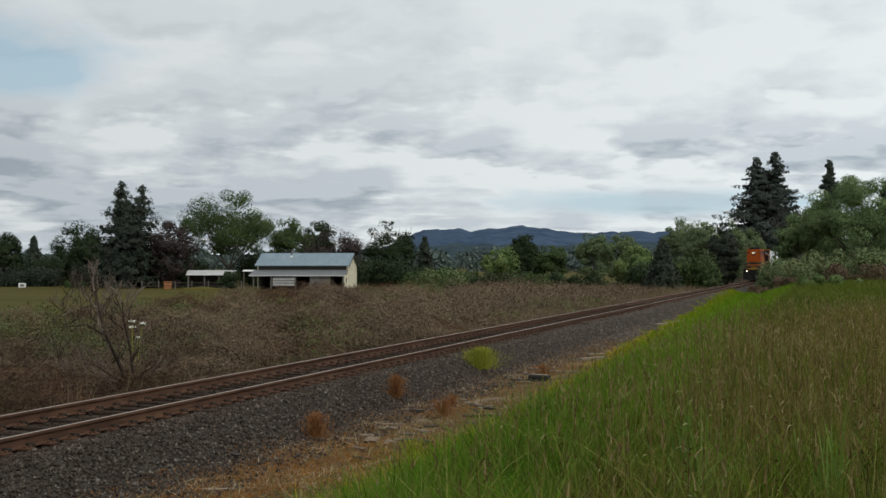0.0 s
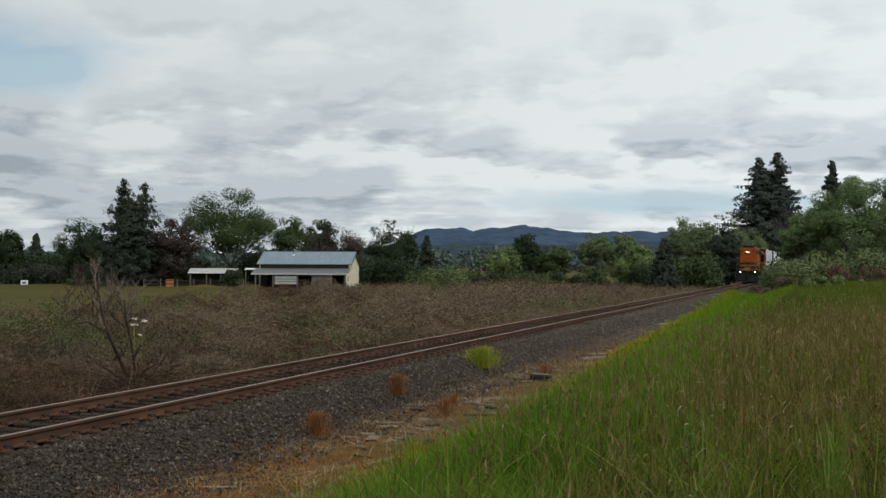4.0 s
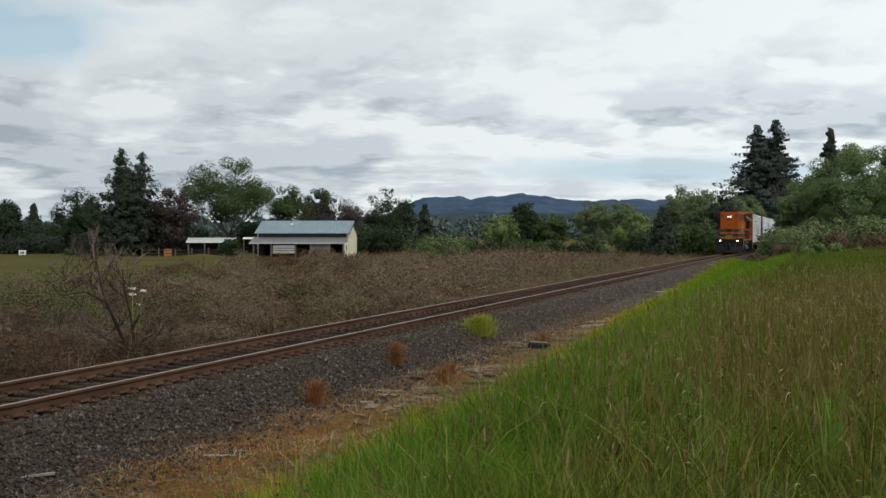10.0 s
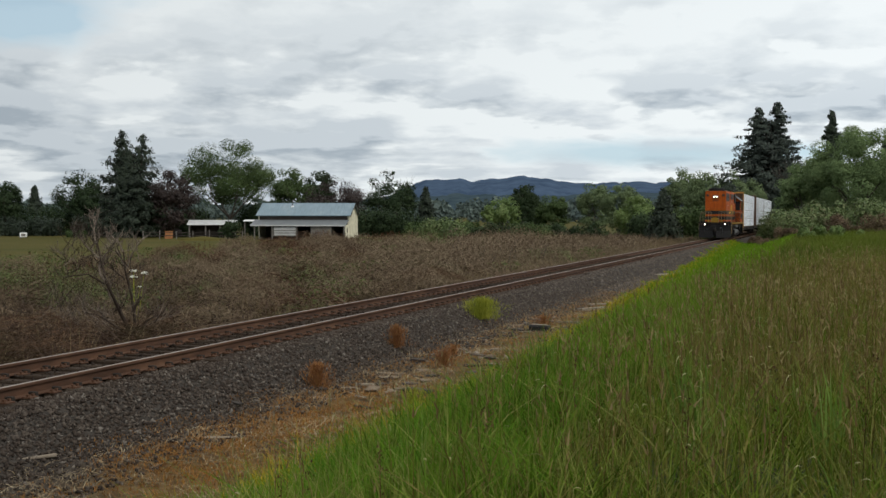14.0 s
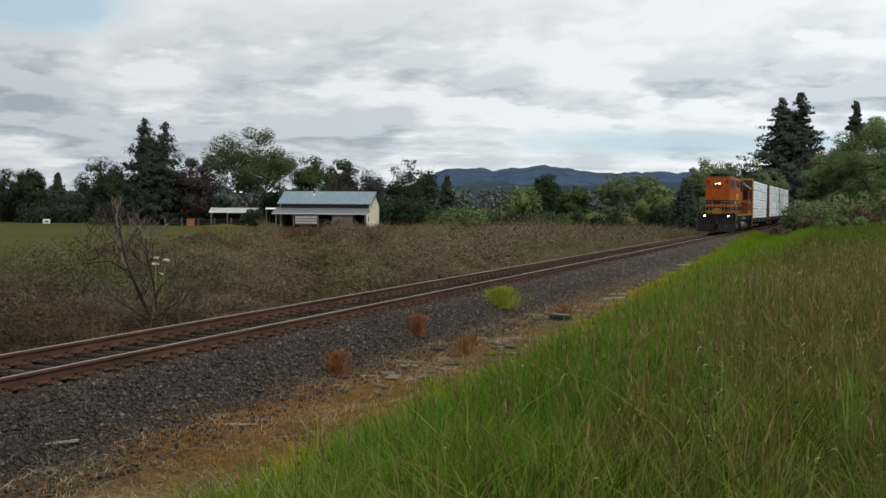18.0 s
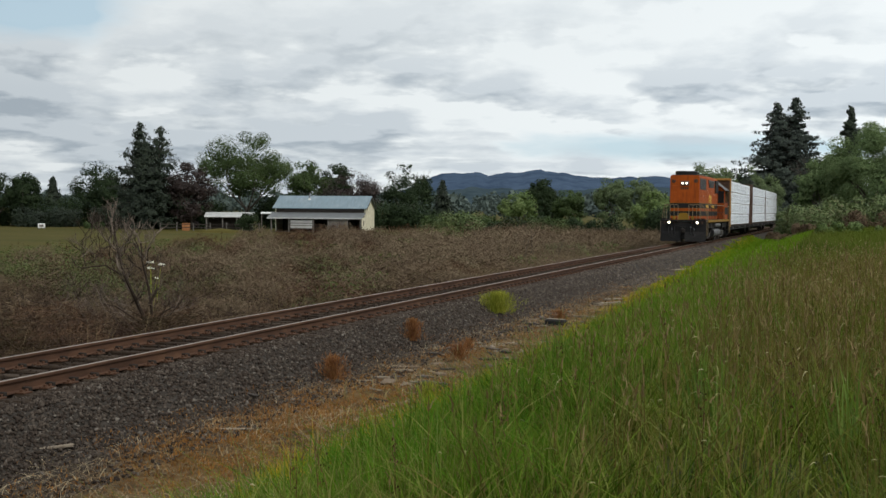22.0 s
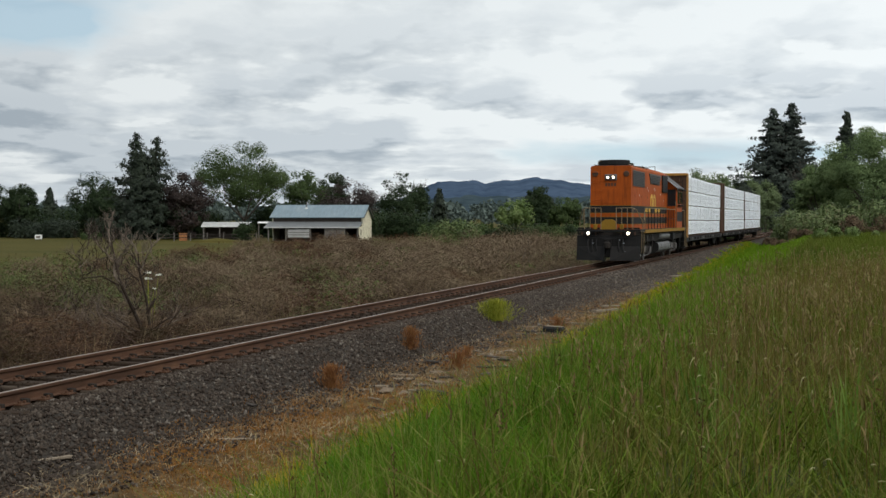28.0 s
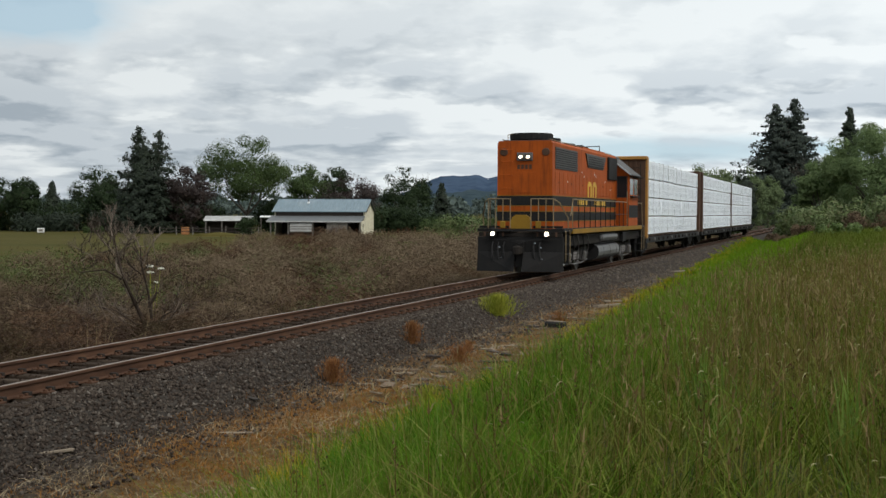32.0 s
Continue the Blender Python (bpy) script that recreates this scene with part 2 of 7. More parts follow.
def stone_build(nt, b):
    g = G(nt)
    r = g.math("FRACT", g.math("ADD", g.island(), g.rand()))
    c = g.ramp(r, (0.0, (0.022, 0.018, 0.016)), (0.45, (0.068, 0.056, 0.046)), (0.88, (0.112, 0.094, 0.078)), (0.985, (0.21, 0.19, 0.165)))
    pos = g.coord("World")
    c = g.mix(g.math("MULTIPLY", g.noise(pos, 1.1, 3, 0.6), 0.6), c, (0.04, 0.026, 0.019))
    # oily and dirty at first, dusty further along
    y = g.math("ADD", g.xyz(pos)[1], g.math("MULTIPLY", g.noise(pos, 0.25, 3, 0.6), 10.0))
    c = g.mix(g.ramp(g.math("MULTIPLY", y, 0.02), (0.3, 0.25), (0.5, 0.0)), c, (0.025, 0.018, 0.013))
    c = g.mix(g.ramp(g.math("MULTIPLY", y, 0.01), (0.3, 0.0), (0.65, 0.45)), c, (0.13, 0.112, 0.096))
    # brake dust and oil between the rails
    off = g.math("ABSOLUTE", g.math("SUBTRACT", g.xyz(pos)[0], TRACK))
    c = g.mix(g.ramp(off, (0.5, 0.8), (0.95, 0.0)), c, (0.017, 0.011, 0.008))
    g.put(b.inputs["Base Color"], c)
    b.inputs["Roughness"].default_value = 0.95
    b.inputs["Specular IOR Level"].default_value = 0.08
    g.put(b.inputs["Normal"], g.bump(g.noise(g.coord(), 45, 3), 0.4, 0.01))


def tie_build(nt, b):
    g = G(nt)
    co = g.coord()
    grain = g.noise(g.scaled(co, (1.2, 22, 22)), 2.0, 5, 0.65)
    c = g.mix(grain, (0.013, 0.009, 0.0065), (0.052, 0.036, 0.025))
    c = g.mix(g.math("MULTIPLY", g.math("POWER", g.rand(), 3.0), 0.55), c, (0.085, 0.066, 0.05))
    g.put(b.inputs["Base Color"], c)
    b.inputs["Roughness"].default_value = 0.95
    b.inputs["Specular IOR Level"].default_value = 0.08
    g.put(b.inputs["Normal"], g.bump(grain, 0.8, 0.02))


def rust_build(nt, b):
    g = G(nt)
    co = g.coord()
    a = g.noise(g.scaled(co, (3, 0.6, 3)), 2.0, 6, 0.65)
    c = g.ramp(a, (0.3, (0.042, 0.022, 0.014)), (0.55, (0.082, 0.042, 0.025)), (0.78, (0.13, 0.07, 0.04)))
    g.put(b.inputs["Base Color"], c)
    b.inputs["Roughness"].default_value = 0.85
    b.inputs["Specular IOR Level"].default_value = 0.15
    g.put(b.inputs["Normal"], g.bump(g.noise(co, 60, 3), 0.3, 0.004))


def railtop_build(nt, b):
    g = G(nt)
    co = g.coord()
    a = g.noise(g.scaled(co, (30, 0.5, 30)), 1.2, 4, 0.6)
    c = g.mix(g.ramp(a, (0.4, 0.0), (0.7, 1.0)), (0.21, 0.158, 0.12), (0.14, 0.09, 0.06))
    g.put(b.inputs["Base Color"], c)
    b.inputs["Metallic"].default_value = 0.4
    b.inputs["Roughness"].default_value = 0.42


def bark_build(nt, b):
    g = G(nt)
    co = g.coord()
    a = g.noise(g.scaled(co, (6, 6, 1.2)), 1.5, 6, 0.65)
    g.put(b.inputs["Base Color"], g.mix(a, (0.025, 0.02, 0.016), (0.11, 0.09, 0.07)))
    b.inputs["Roughness"].default_value = 0.92
    g.put(b.inputs["Normal"], g.bump(a, 0.7, 0.03))


def glow(name, col, strength):
    def build(nt, b):
        b.inputs["Base Color"].default_value = (*col, 1)
        b.inputs["Emission Color"].default_value = (*col, 1)
        b.inputs["Emission Strength"].default_value = strength
    return material(name, build)


def glass_build(nt, b):
    b.inputs["Base Color"].default_value = (0.012, 0.014, 0.016, 1)
    b.inputs["Roughness"].default_value = 0.06
    b.inputs["Specular IOR Level"].default_value = 0.3


def roof_build(nt, b):
    g = G(nt)
    co = g.coord()
    a = g.noise(g.scaled(co, (5, 0.5, 0.5)), 1.0, 5, 0.6)
    c = g.mix(g.ramp(a, (0.35, 0.0), (0.7, 1.0)), (0.185, 0.255, 0.295), (0.13, 0.18, 0.21))
    c = g.mix(g.math("MULTIPLY", g.ramp(g.noise(co, 0.6, 5, 0.65), (0.5, 0.0), (0.72, 1.0)), 0.45), c, (0.3, 0.34, 0.36))
    g.put(b.inputs["Base Color"], c)
    b.inputs["Metallic"].default_value = 0.25
    b.inputs["Roughness"].default_value = 0.42


def wrap_build(nt, b):
    """White printed wrap of a lumber package: faint creases, grey scuffs, the dull print of its maker as grey marks."""
    g = G(nt)
    co = g.coord()
    r = g.rand()
    crease = g.noise(g.scaled(co, (1, 3.4, 0.9)), 2.2, 6, 0.7, 0.8)
    c = g.mix(g.ramp(crease, (0.35, 0.0), (0.7, 1.0)), (0.88, 0.92, 0.96), (0.66, 0.71, 0.76))
    c = g.mix(g.math("MULTIPLY", r, 0.3), c, (0.76, 0.8, 0.84))
    scuff = g.ramp(g.noise(co, 5, 6, 0.7), (0.6, 0.0), (0.75, 1.0))
    c = g.mix(g.math("MULTIPLY", scuff, 0.3), c, (0.4, 0.39, 0.37))
    g.put(b.inputs["Base Color"], c)
    b.inputs["Roughness"].default_value = 0.45
    g.put(b.inputs["Normal"], g.bump(crease, 0.9, 0.09))


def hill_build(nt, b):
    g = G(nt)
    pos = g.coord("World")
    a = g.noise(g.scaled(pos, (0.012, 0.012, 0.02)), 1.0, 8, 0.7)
    # distance haze is put into the forest colour as blue-grey
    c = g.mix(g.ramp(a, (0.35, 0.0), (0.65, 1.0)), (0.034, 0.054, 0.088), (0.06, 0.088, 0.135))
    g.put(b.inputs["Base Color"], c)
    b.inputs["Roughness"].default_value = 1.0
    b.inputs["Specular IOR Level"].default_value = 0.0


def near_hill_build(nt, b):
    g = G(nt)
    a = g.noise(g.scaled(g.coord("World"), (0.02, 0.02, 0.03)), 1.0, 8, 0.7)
    # a weaker bluish haze is mixed into this colour as well
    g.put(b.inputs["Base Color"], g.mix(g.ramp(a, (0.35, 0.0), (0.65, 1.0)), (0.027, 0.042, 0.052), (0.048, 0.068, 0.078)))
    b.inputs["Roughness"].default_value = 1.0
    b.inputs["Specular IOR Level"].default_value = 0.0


M = dict(
    ground=material("ground", ground_build), stone=material("ballast_stone", stone_build), tie=material("tie_wood", tie_build),
    rust=material("rusty_steel", rust_build), railtop=material("worn_rail_head", railtop_build), bark=material("bark", bark_build),
    glass=material("dark_glass", glass_build), roof=material("blue_metal_roof", roof_build), wrap=material("white_wrap", wrap_build),
    hill=material("hazed_far_forest", hill_build), nearhill=material("hazed_near_forest", near_hill_build),
    orange=painted("orange_paint", (0.34, 0.066, 0.004), 0.7, (0.06, 0.02, 0.008), 0.65),
    black=painted("black_paint", (0.012, 0.0115, 0.0115), 0.75, (0.035, 0.028, 0.023), 0.4),
    yellow=painted("yellow_paint", (0.23, 0.13, 0.014), 0.75, (0.14, 0.08, 0.03), 0.4),
    tan=painted("tan_yellow_paint", (0.34, 0.16, 0.022), 0.55, (0.12, 0.07, 0.035), 0.5),
    rail_paint=painted("handrail_paint", (0.2, 0.145, 0.075), 0.5, (0.15, 0.1, 0.05), 0.4),
    under=painted("underframe_grime", (0.018, 0.015, 0.013), 0.85, (0.05, 0.038, 0.028), 0.5),
    tank=painted("grey_tank_paint", (0.1, 0.1, 0.1), 0.5, (0.09, 0.08, 0.07), 0.5),
    brown=painted("brown_steel", (0.075, 0.04, 0.025), 0.7, (0.12, 0.07, 0.04), 0.5),
    steel=painted("bare_steel", (0.15, 0.14, 0.135), 0.5, (0.12, 0.08, 0.05), 0.5, metal=0.7),
    grille=painted("dark_grille", (0.045, 0.043, 0.042), 0.6, (0.1, 0.07, 0.05), 0.4),
    cream=painted("cream_siding", (0.66, 0.62, 0.47), 0.7, (0.3, 0.27, 0.2), 0.3),
    greywood=painted("grey_boards", (0.17, 0.155, 0.14), 0.85, (0.08, 0.07, 0.06), 0.5),
    darkwood=painted("dark_boards", (0.05, 0.042, 0.036), 0.85, (0.09, 0.075, 0.06), 0.4),
    white=painted("white_paint", (0.75, 0.75, 0.73), 0.6, (0.35, 0.33, 0.3), 0.3),
    greymetal=painted("grey_sheet_roof", (0.13, 0.14, 0.145), 0.5, (0.12, 0.11, 0.1), 0.4),
    palemetal=painted("pale_metal_roof", (0.5, 0.5, 0.49), 0.45, (0.25, 0.23, 0.2), 0.4, metal=0.2),
    weathered=painted("weathered_plank", (0.23, 0.19, 0.145), 0.85, (0.14, 0.11, 0.08), 0.5, streaks=False),
    chip=painted("dirty_bark", (0.17, 0.125, 0.085), 0.9, (0.08, 0.055, 0.035), 0.6, scale=6, streaks=False),
    print=painted("grey_print", (0.26, 0.29, 0.33), 0.6, (0.3, 0.3, 0.3), 0.4),
    rubber=painted("black_rubber", (0.02, 0.02, 0.02), 0.7, (0.05, 0.045, 0.04), 0.3),
    rustbox=painted("rust_orange_wood", (0.34, 0.15, 0.06), 0.75, (0.12, 0.07, 0.04), 0.4),
    lamp=glow("lit_lamp", (1.0, 0.85, 0.62), 7.0),
    fargrass=islandy("far_grass_blades", (0.045, 0.075, 0.008), (0.075, 0.11, 0.012), (0.1, 0.125, 0.02), (0.125, 0.125, 0.034), rough=0.8, trans=0.25, scale=0.16, drift=1.8, own=0.2, patch=0.4, patch_col=(0.11, 0.09, 0.034), gloss=0.05),
    grass=islandy("grass_blades", (0.03, 0.045, 0.004), (0.075, 0.105, 0.01), (0.115, 0.12, 0.02), (0.18, 0.145, 0.045), rough=0.75, trans=0.28, scale=0.22, drift=1.1, own=0.7, patch=0.65, patch_col=(0.15, 0.105, 0.038), gloss=0.06),
    edge=islandy("lush_grass", (0.06, 0.135, 0.004), (0.105, 0.215, 0.007), (0.17, 0.28, 0.014), rough=0.7, trans=0.35, scale=0.5, gloss=0.08, along=(14, 42, (0.04, 0.115, 0.012), (0.11, 0.19, 0.01), 0.45)),
    broad=islandy("broad_blades", (0.07, 0.13, 0.02), (0.11, 0.18, 0.03), (0.17, 0.23, 0.06), rough=0.75, trans=0.35, scale=0.8, gloss=0.05),
    greener=islandy("green_meadow", (0.025, 0.052, 0.003), (0.068, 0.125, 0.008), (0.12, 0.175, 0.018), (0.21, 0.22, 0.06), rough=0.75, trans=0.28, scale=0.4, drift=0.9, own=0.75, gloss=0.06, patch=0.45, patch_col=(0.14, 0.11, 0.036)),
    golden=islandy("yellowing_grass", (0.2, 0.22, 0.008), (0.33, 0.28, 0.014), (0.42, 0.28, 0.03), rough=0.75, trans=0.3, scale=0.7, gloss=0.08),
    panicle=islandy("grass_panicles", (0.1, 0.068, 0.026), (0.17, 0.125, 0.05), (0.28, 0.22, 0.11), rough=0.85, trans=0.25, scale=0.3, gloss=0.08),
    plume=islandy("pale_plumes", (0.22, 0.21, 0.08), (0.3, 0.28, 0.13), (0.42, 0.39, 0.22), rough=0.85, trans=0.25, scale=0.6, gloss=0.1),
    dock=islandy("dock_seeds", (0.035, 0.017, 0.01), (0.06, 0.028, 0.014), (0.095, 0.045, 0.02), rough=0.85, scale=0.6, gloss=0.1),
    tangrass=islandy("tan_grass", (0.1, 0.072, 0.038), (0.16, 0.118, 0.064), (0.23, 0.175, 0.1), (0.14, 0.135, 0.05), rough=0.85, trans=0.15, scale=0.2, drift=1.6, own=0.4, gloss=0.1),
    tanleaf=islandy("tan_stems", (0.06, 0.041, 0.027), (0.125, 0.09, 0.059), (0.2, 0.15, 0.1), (0.12, 0.102, 0.057), rough=0.9, trans=0.1, scale=0.3, drift=1.4, own=0.5, gloss=0.08),
    deadwood=islandy("dead_wood", (0.0210, 0.0150, 0.0112), (0.0495, 0.0360, 0.0277), rough=0.9, scale=1.0, gloss=0.1),
    logo=painted("bright_yellow_paint", (0.6, 0.36, 0.03), 0.6, (0.2, 0.1, 0.03), 0.2),
    seed=islandy("seed_heads", (0.07, 0.042, 0.014), (0.13, 0.09, 0.028), (0.19, 0.15, 0.055), rough=0.85, gloss=0.08, trans=0.2, scale=0.35),
    dry=islandy("dry_orange_grass", (0.115, 0.047, 0.009), (0.21, 0.088, 0.015), (0.265, 0.12, 0.023), (0.28, 0.155, 0.048), rough=0.85, trans=0.15, scale=0.8),
    straw=islandy("straw", (0.16, 0.11, 0.06), (0.26, 0.2, 0.12), (0.38, 0.31, 0.2), rough=0.85, scale=0.8),
    rustweed=islandy("rust_weed", (0.14, 0.055, 0.02), (0.21, 0.088, 0.028), (0.27, 0.135, 0.045), rough=0.85, trans=0.1, scale=2.0),
    limeweed=islandy("lime_weed", (0.15, 0.18, 0.02), (0.24, 0.26, 0.03), (0.34, 0.33, 0.05), gloss=0.1, rough=0.75, trans=0.25, scale=2.0),
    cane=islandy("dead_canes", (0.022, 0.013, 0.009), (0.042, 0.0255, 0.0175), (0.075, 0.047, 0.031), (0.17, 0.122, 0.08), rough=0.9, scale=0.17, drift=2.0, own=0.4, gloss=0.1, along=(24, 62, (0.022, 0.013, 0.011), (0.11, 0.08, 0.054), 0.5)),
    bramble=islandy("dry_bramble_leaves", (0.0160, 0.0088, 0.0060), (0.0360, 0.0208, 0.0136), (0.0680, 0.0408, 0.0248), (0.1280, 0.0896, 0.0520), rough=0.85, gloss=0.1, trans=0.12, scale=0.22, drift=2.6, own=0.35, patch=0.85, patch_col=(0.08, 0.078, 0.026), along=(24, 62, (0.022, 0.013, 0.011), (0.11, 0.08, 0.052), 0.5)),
    rustcane=islandy("rusty_canes", (0.0298, 0.0153, 0.0093), (0.0578, 0.0314, 0.0187), (0.0935, 0.0553, 0.0323), (0.1445, 0.0935, 0.0578), rough=0.9, gloss=0.08, trans=0.1, scale=0.4, drift=1.4, own=0.6),
    twig=islandy("grey_twigs", (0.06, 0.045, 0.035), (0.17, 0.135, 0.105), rough=0.9, scale=1.0),
    leaf_dark=islandy("fir_needles", (0.011, 0.018, 0.011), (0.018, 0.028, 0.016), (0.03, 0.043, 0.023), rough=0.7, trans=0.1, scale=0.15),
    # fir needles lightened and greyed in colour to give distance haze
    leaf_firfar=islandy("hazed_fir_needles", (0.034, 0.042, 0.038), (0.048, 0.06, 0.05), (0.066, 0.082, 0.065), gloss=0.1, rough=0.85, trans=0.1, scale=0.1),
    leaf_big=islandy("full_green_leaves", (0.1008, 0.1470, 0.0630), (0.1302, 0.1848, 0.0756), (0.1680, 0.2226, 0.0924), gloss=0.12, rough=0.75, trans=0.38, scale=0.2),
    shoot=islandy("bramble_shoots", (0.05, 0.07, 0.018), (0.085, 0.105, 0.03), (0.13, 0.145, 0.045), rough=0.7, trans=0.25, scale=0.3),
    leaf_mid=islandy("green_leaves", (0.037, 0.057, 0.021), (0.054, 0.084, 0.028), (0.079, 0.111, 0.039), gloss=0.12, rough=0.75, trans=0.22, scale=0.2),
    leaf_rail=islandy("railside_leaves", (0.09, 0.125, 0.06), (0.122, 0.162, 0.074), (0.155, 0.2, 0.094), gloss=0.12, rough=0.75, trans=0.3, scale=0.2),
    leaf_light=islandy("light_leaves", (0.07, 0.115, 0.03), (0.115, 0.17, 0.042), (0.16, 0.21, 0.07), rough=0.6, trans=0.28, scale=0.2),
    leaf_deep=islandy("deep_green_leaves", (0.016, 0.028, 0.012), (0.024, 0.039, 0.016), (0.034, 0.052, 0.022), gloss=0.12, rough=0.75, trans=0.18, scale=0.2),
    leaf_red=islandy("copper_leaves", (0.02, 0.013, 0.012), (0.031, 0.02, 0.017), (0.044, 0.029, 0.023), rough=0.6, trans=0.15, scale=0.25),
    # pale blue-green: the haze over the valley woods is in this colour
    leaf_far=islandy("hazed_far_leaves", (0.05, 0.073, 0.07), (0.072, 0.098, 0.088), (0.094, 0.122, 0.104), rough=0.8, trans=0.1, scale=0.03),
    leaf_bush=islandy("bramble_green", (0.05, 0.08, 0.026), (0.085, 0.125, 0.04), (0.13, 0.17, 0.06), (0.12, 0.115, 0.055), rough=0.65, trans=0.2, scale=0.25),
    flower=islandy("white_flowers", (0.7, 0.7, 0.6), (0.8, 0.8, 0.7), rough=0.8, scale=1.0),
)

# ---- mesh tools ----
class Mb:
    """A mesh in the making: plain lists of corners and faces."""

    def __init__(self):
        self.v, self.f = [], []

    def add(self, verts, faces):
        n = len(self.v)
        self.v.extend(verts)
        self.f.extend(tuple(i + n for i in f) for f in faces)
        return self

    def box(self, x0, x1, y0, y1, z0, z1, c=0.0):
        if c <= 0:
            v = [(x, y, z) for x in (x0, x1) for y in (y0, y1) for z in (z0, z1)]
            return self.add(v, [(0, 1, 3, 2), (4, 6, 7, 5), (0, 4, 5, 1), (2, 3, 7, 6), (0, 2, 6, 4), (1, 5, 7, 3)])
        c = min(c, (x1 - x0) / 2.2, (y1 - y0) / 2.2, (z1 - z0) / 2.2)
        lo, hi = (x0, y0, z0), (x1, y1, z1)
        v, idx = [], {}
        for k in range(8):
            s = (k >> 2 & 1, k >> 1 & 1, k & 1)
            for ax in range(3):
                p = [(hi if s[i] else lo)[i] + (0 if i == ax else (-c if s[i] else c)) for i in range(3)]
                idx[s, ax] = len(v)
                v.append(tuple(p))
        f = []
        for ax in range(3):
            o = [i for i in range(3) if i != ax]
            for side in (0, 1):
                ring = []
                for a, b in ((0, 0), (1, 0), (1, 1), (0, 1)):
                    s = [0, 0, 0]
                    s[ax], s[o[0]], s[o[1]] = side, a, b
                    ring.append(idx[tuple(s), ax])
                flip = (side == 1) != (ax == 1)
                f.append(tuple(ring if flip else ring[::-1]))
        for ax in range(3):
            o = [i for i in range(3) if i != ax]
            for a in (0, 1):
                for b in (0, 1):
                    s0, s1 = [0, 0, 0], [0, 0, 0]
                    s1[ax] = 1
                    s0[o[0]] = s1[o[0]] = a
                    s0[o[1]] = s1[o[1]] = b
                    s0, s1 = tuple(s0), tuple(s1)
                    f.append((idx[s0, o[0]], idx[s1, o[0]], idx[s1, o[1]], idx[s0, o[1]]))
        for k in range(8):
            s = (k >> 2 & 1, k >> 1 & 1, k & 1)
            f.append((idx[s, 0], idx[s, 1], idx[s, 2]))
        return self.add(v, f)

    def tube(self, pts, radii, n=8, caps=True):
        """A round rod along pts, with a radius at each of them."""
        pts = [Vector(p) for p in pts]
        if isinstance(radii, (int, float)):
            radii = [radii] * len(pts)
        v, f = [], []
        ref = None
        for i, p in enumerate(pts):
            d = (pts[min(i + 1, len(pts) - 1)] - pts[max(i - 1, 0)]).normalized()
            if ref is None:
                ref = d.orthogonal().normalized()
            ref = (ref - d * ref.dot(d)).normalized()
            w = d.cross(ref)
            for k in range(n):
                a = 2 * math.pi * k / n
                v.append(tuple(p + (ref * math.cos(a) + w * math.sin(a)) * radii[i]))
        for i in range(len(pts) - 1):
            for k in range(n):
                f.append((i * n + k, i * n + (k + 1) % n, (i + 1) * n + (k + 1) % n, (i + 1) * n + k))
        if caps:
            f.append(tuple(range(n))[::-1])
            f.append(tuple((len(pts) - 1) * n + k for k in range(n)))
        return self.add(v, f)

    def lathe(self, prof, centre, axis="x", n=20):
        """Rings (along, radius) about an axis."""
        v, f = [], []
        cx, cy, cz = centre
        for t, r in prof:
            for k in range(n):
                a = 2 * math.pi * k / n
                c, s = r * math.cos(a), r * math.sin(a)
                v.append({"x": (cx + t, cy + c, cz + s), "y": (cx + c, cy + t, cz + s), "z": (cx + c, cy + s, cz + t)}[axis])
        m = len(prof)
        for i in range(m - 1):
            for k in range(n):
                f.append((i * n + k, i * n + (k + 1) % n, (i + 1) * n + (k + 1) % n, (i + 1) * n + k))
        f.append(tuple(range(n))[::-1])
        f.append(tuple((m - 1) * n + k for k in range(n)))
        return self.add(v, f)

    def prism(self, prof, y0, y1, axis="y"):
        """A closed outline of (x, z) drawn out along y, or of (y, z) along x."""
        n = len(prof)
        v = [(a, y, b) if axis == "y" else (y, a, b) for y in (y0, y1) for a, b in prof]
        f = [(k, (k + 1) % n, n + (k + 1) % n, n + k) for k in range(n)]
        f += [tuple(range(n))[::-1], tuple(range(n, 2 * n))]
        return self.add(v, f)

    def mesh(self, name, mat, smooth=False):
        me = bpy.data.meshes.new(name)
        me.from_pydata(self.v, [], self.f)
        bm = bmesh.new()
        bm.from_mesh(me)
        bmesh.ops.recalc_face_normals(bm, faces=bm.faces)
        bm.to_mesh(me)
        bm.free()
        if mat is not None:
            me.materials.append(mat)
        if smooth:
            me.polygons.foreach_set("use_smooth", [True] * len(me.polygons))
        return me


def part(name, mb, mat, parent=None, label="", smooth=False, at=None):
    ob = new(name, mb.mesh(name, mat, smooth))
    ob.parent = parent
    if at is not None:
        ob.matrix_basis = at
    return tagged(ob, label)


def soup(name, verts, faces, mat, smooth=False):
    """A large mesh from arrays: corners (n, 3) and faces (m, k), all with the same number of corners."""
    verts, faces = np.asarray(verts, np.float32), np.asarray(faces, np.int32)
    me = bpy.data.meshes.new(name)
    me.vertices.add(len(verts))
    me.vertices.foreach_set("co", verts.ravel())
    m, k = faces.shape
    me.loops.add(m * k)
    me.loops.foreach_set("vertex_index", faces.ravel())
    me.polygons.add(m)
    me.polygons.foreach_set("loop_start", np.arange(0, m * k, k, dtype=np.int32))
    me.polygons.foreach_set("loop_total", np.full(m, k, np.int32))
    if smooth:
        me.polygons.foreach_set("use_smooth", np.ones(m, bool))
    me.update(calc_edges=True)
    if mat is not None:
        me.materials.append(mat)
    return me


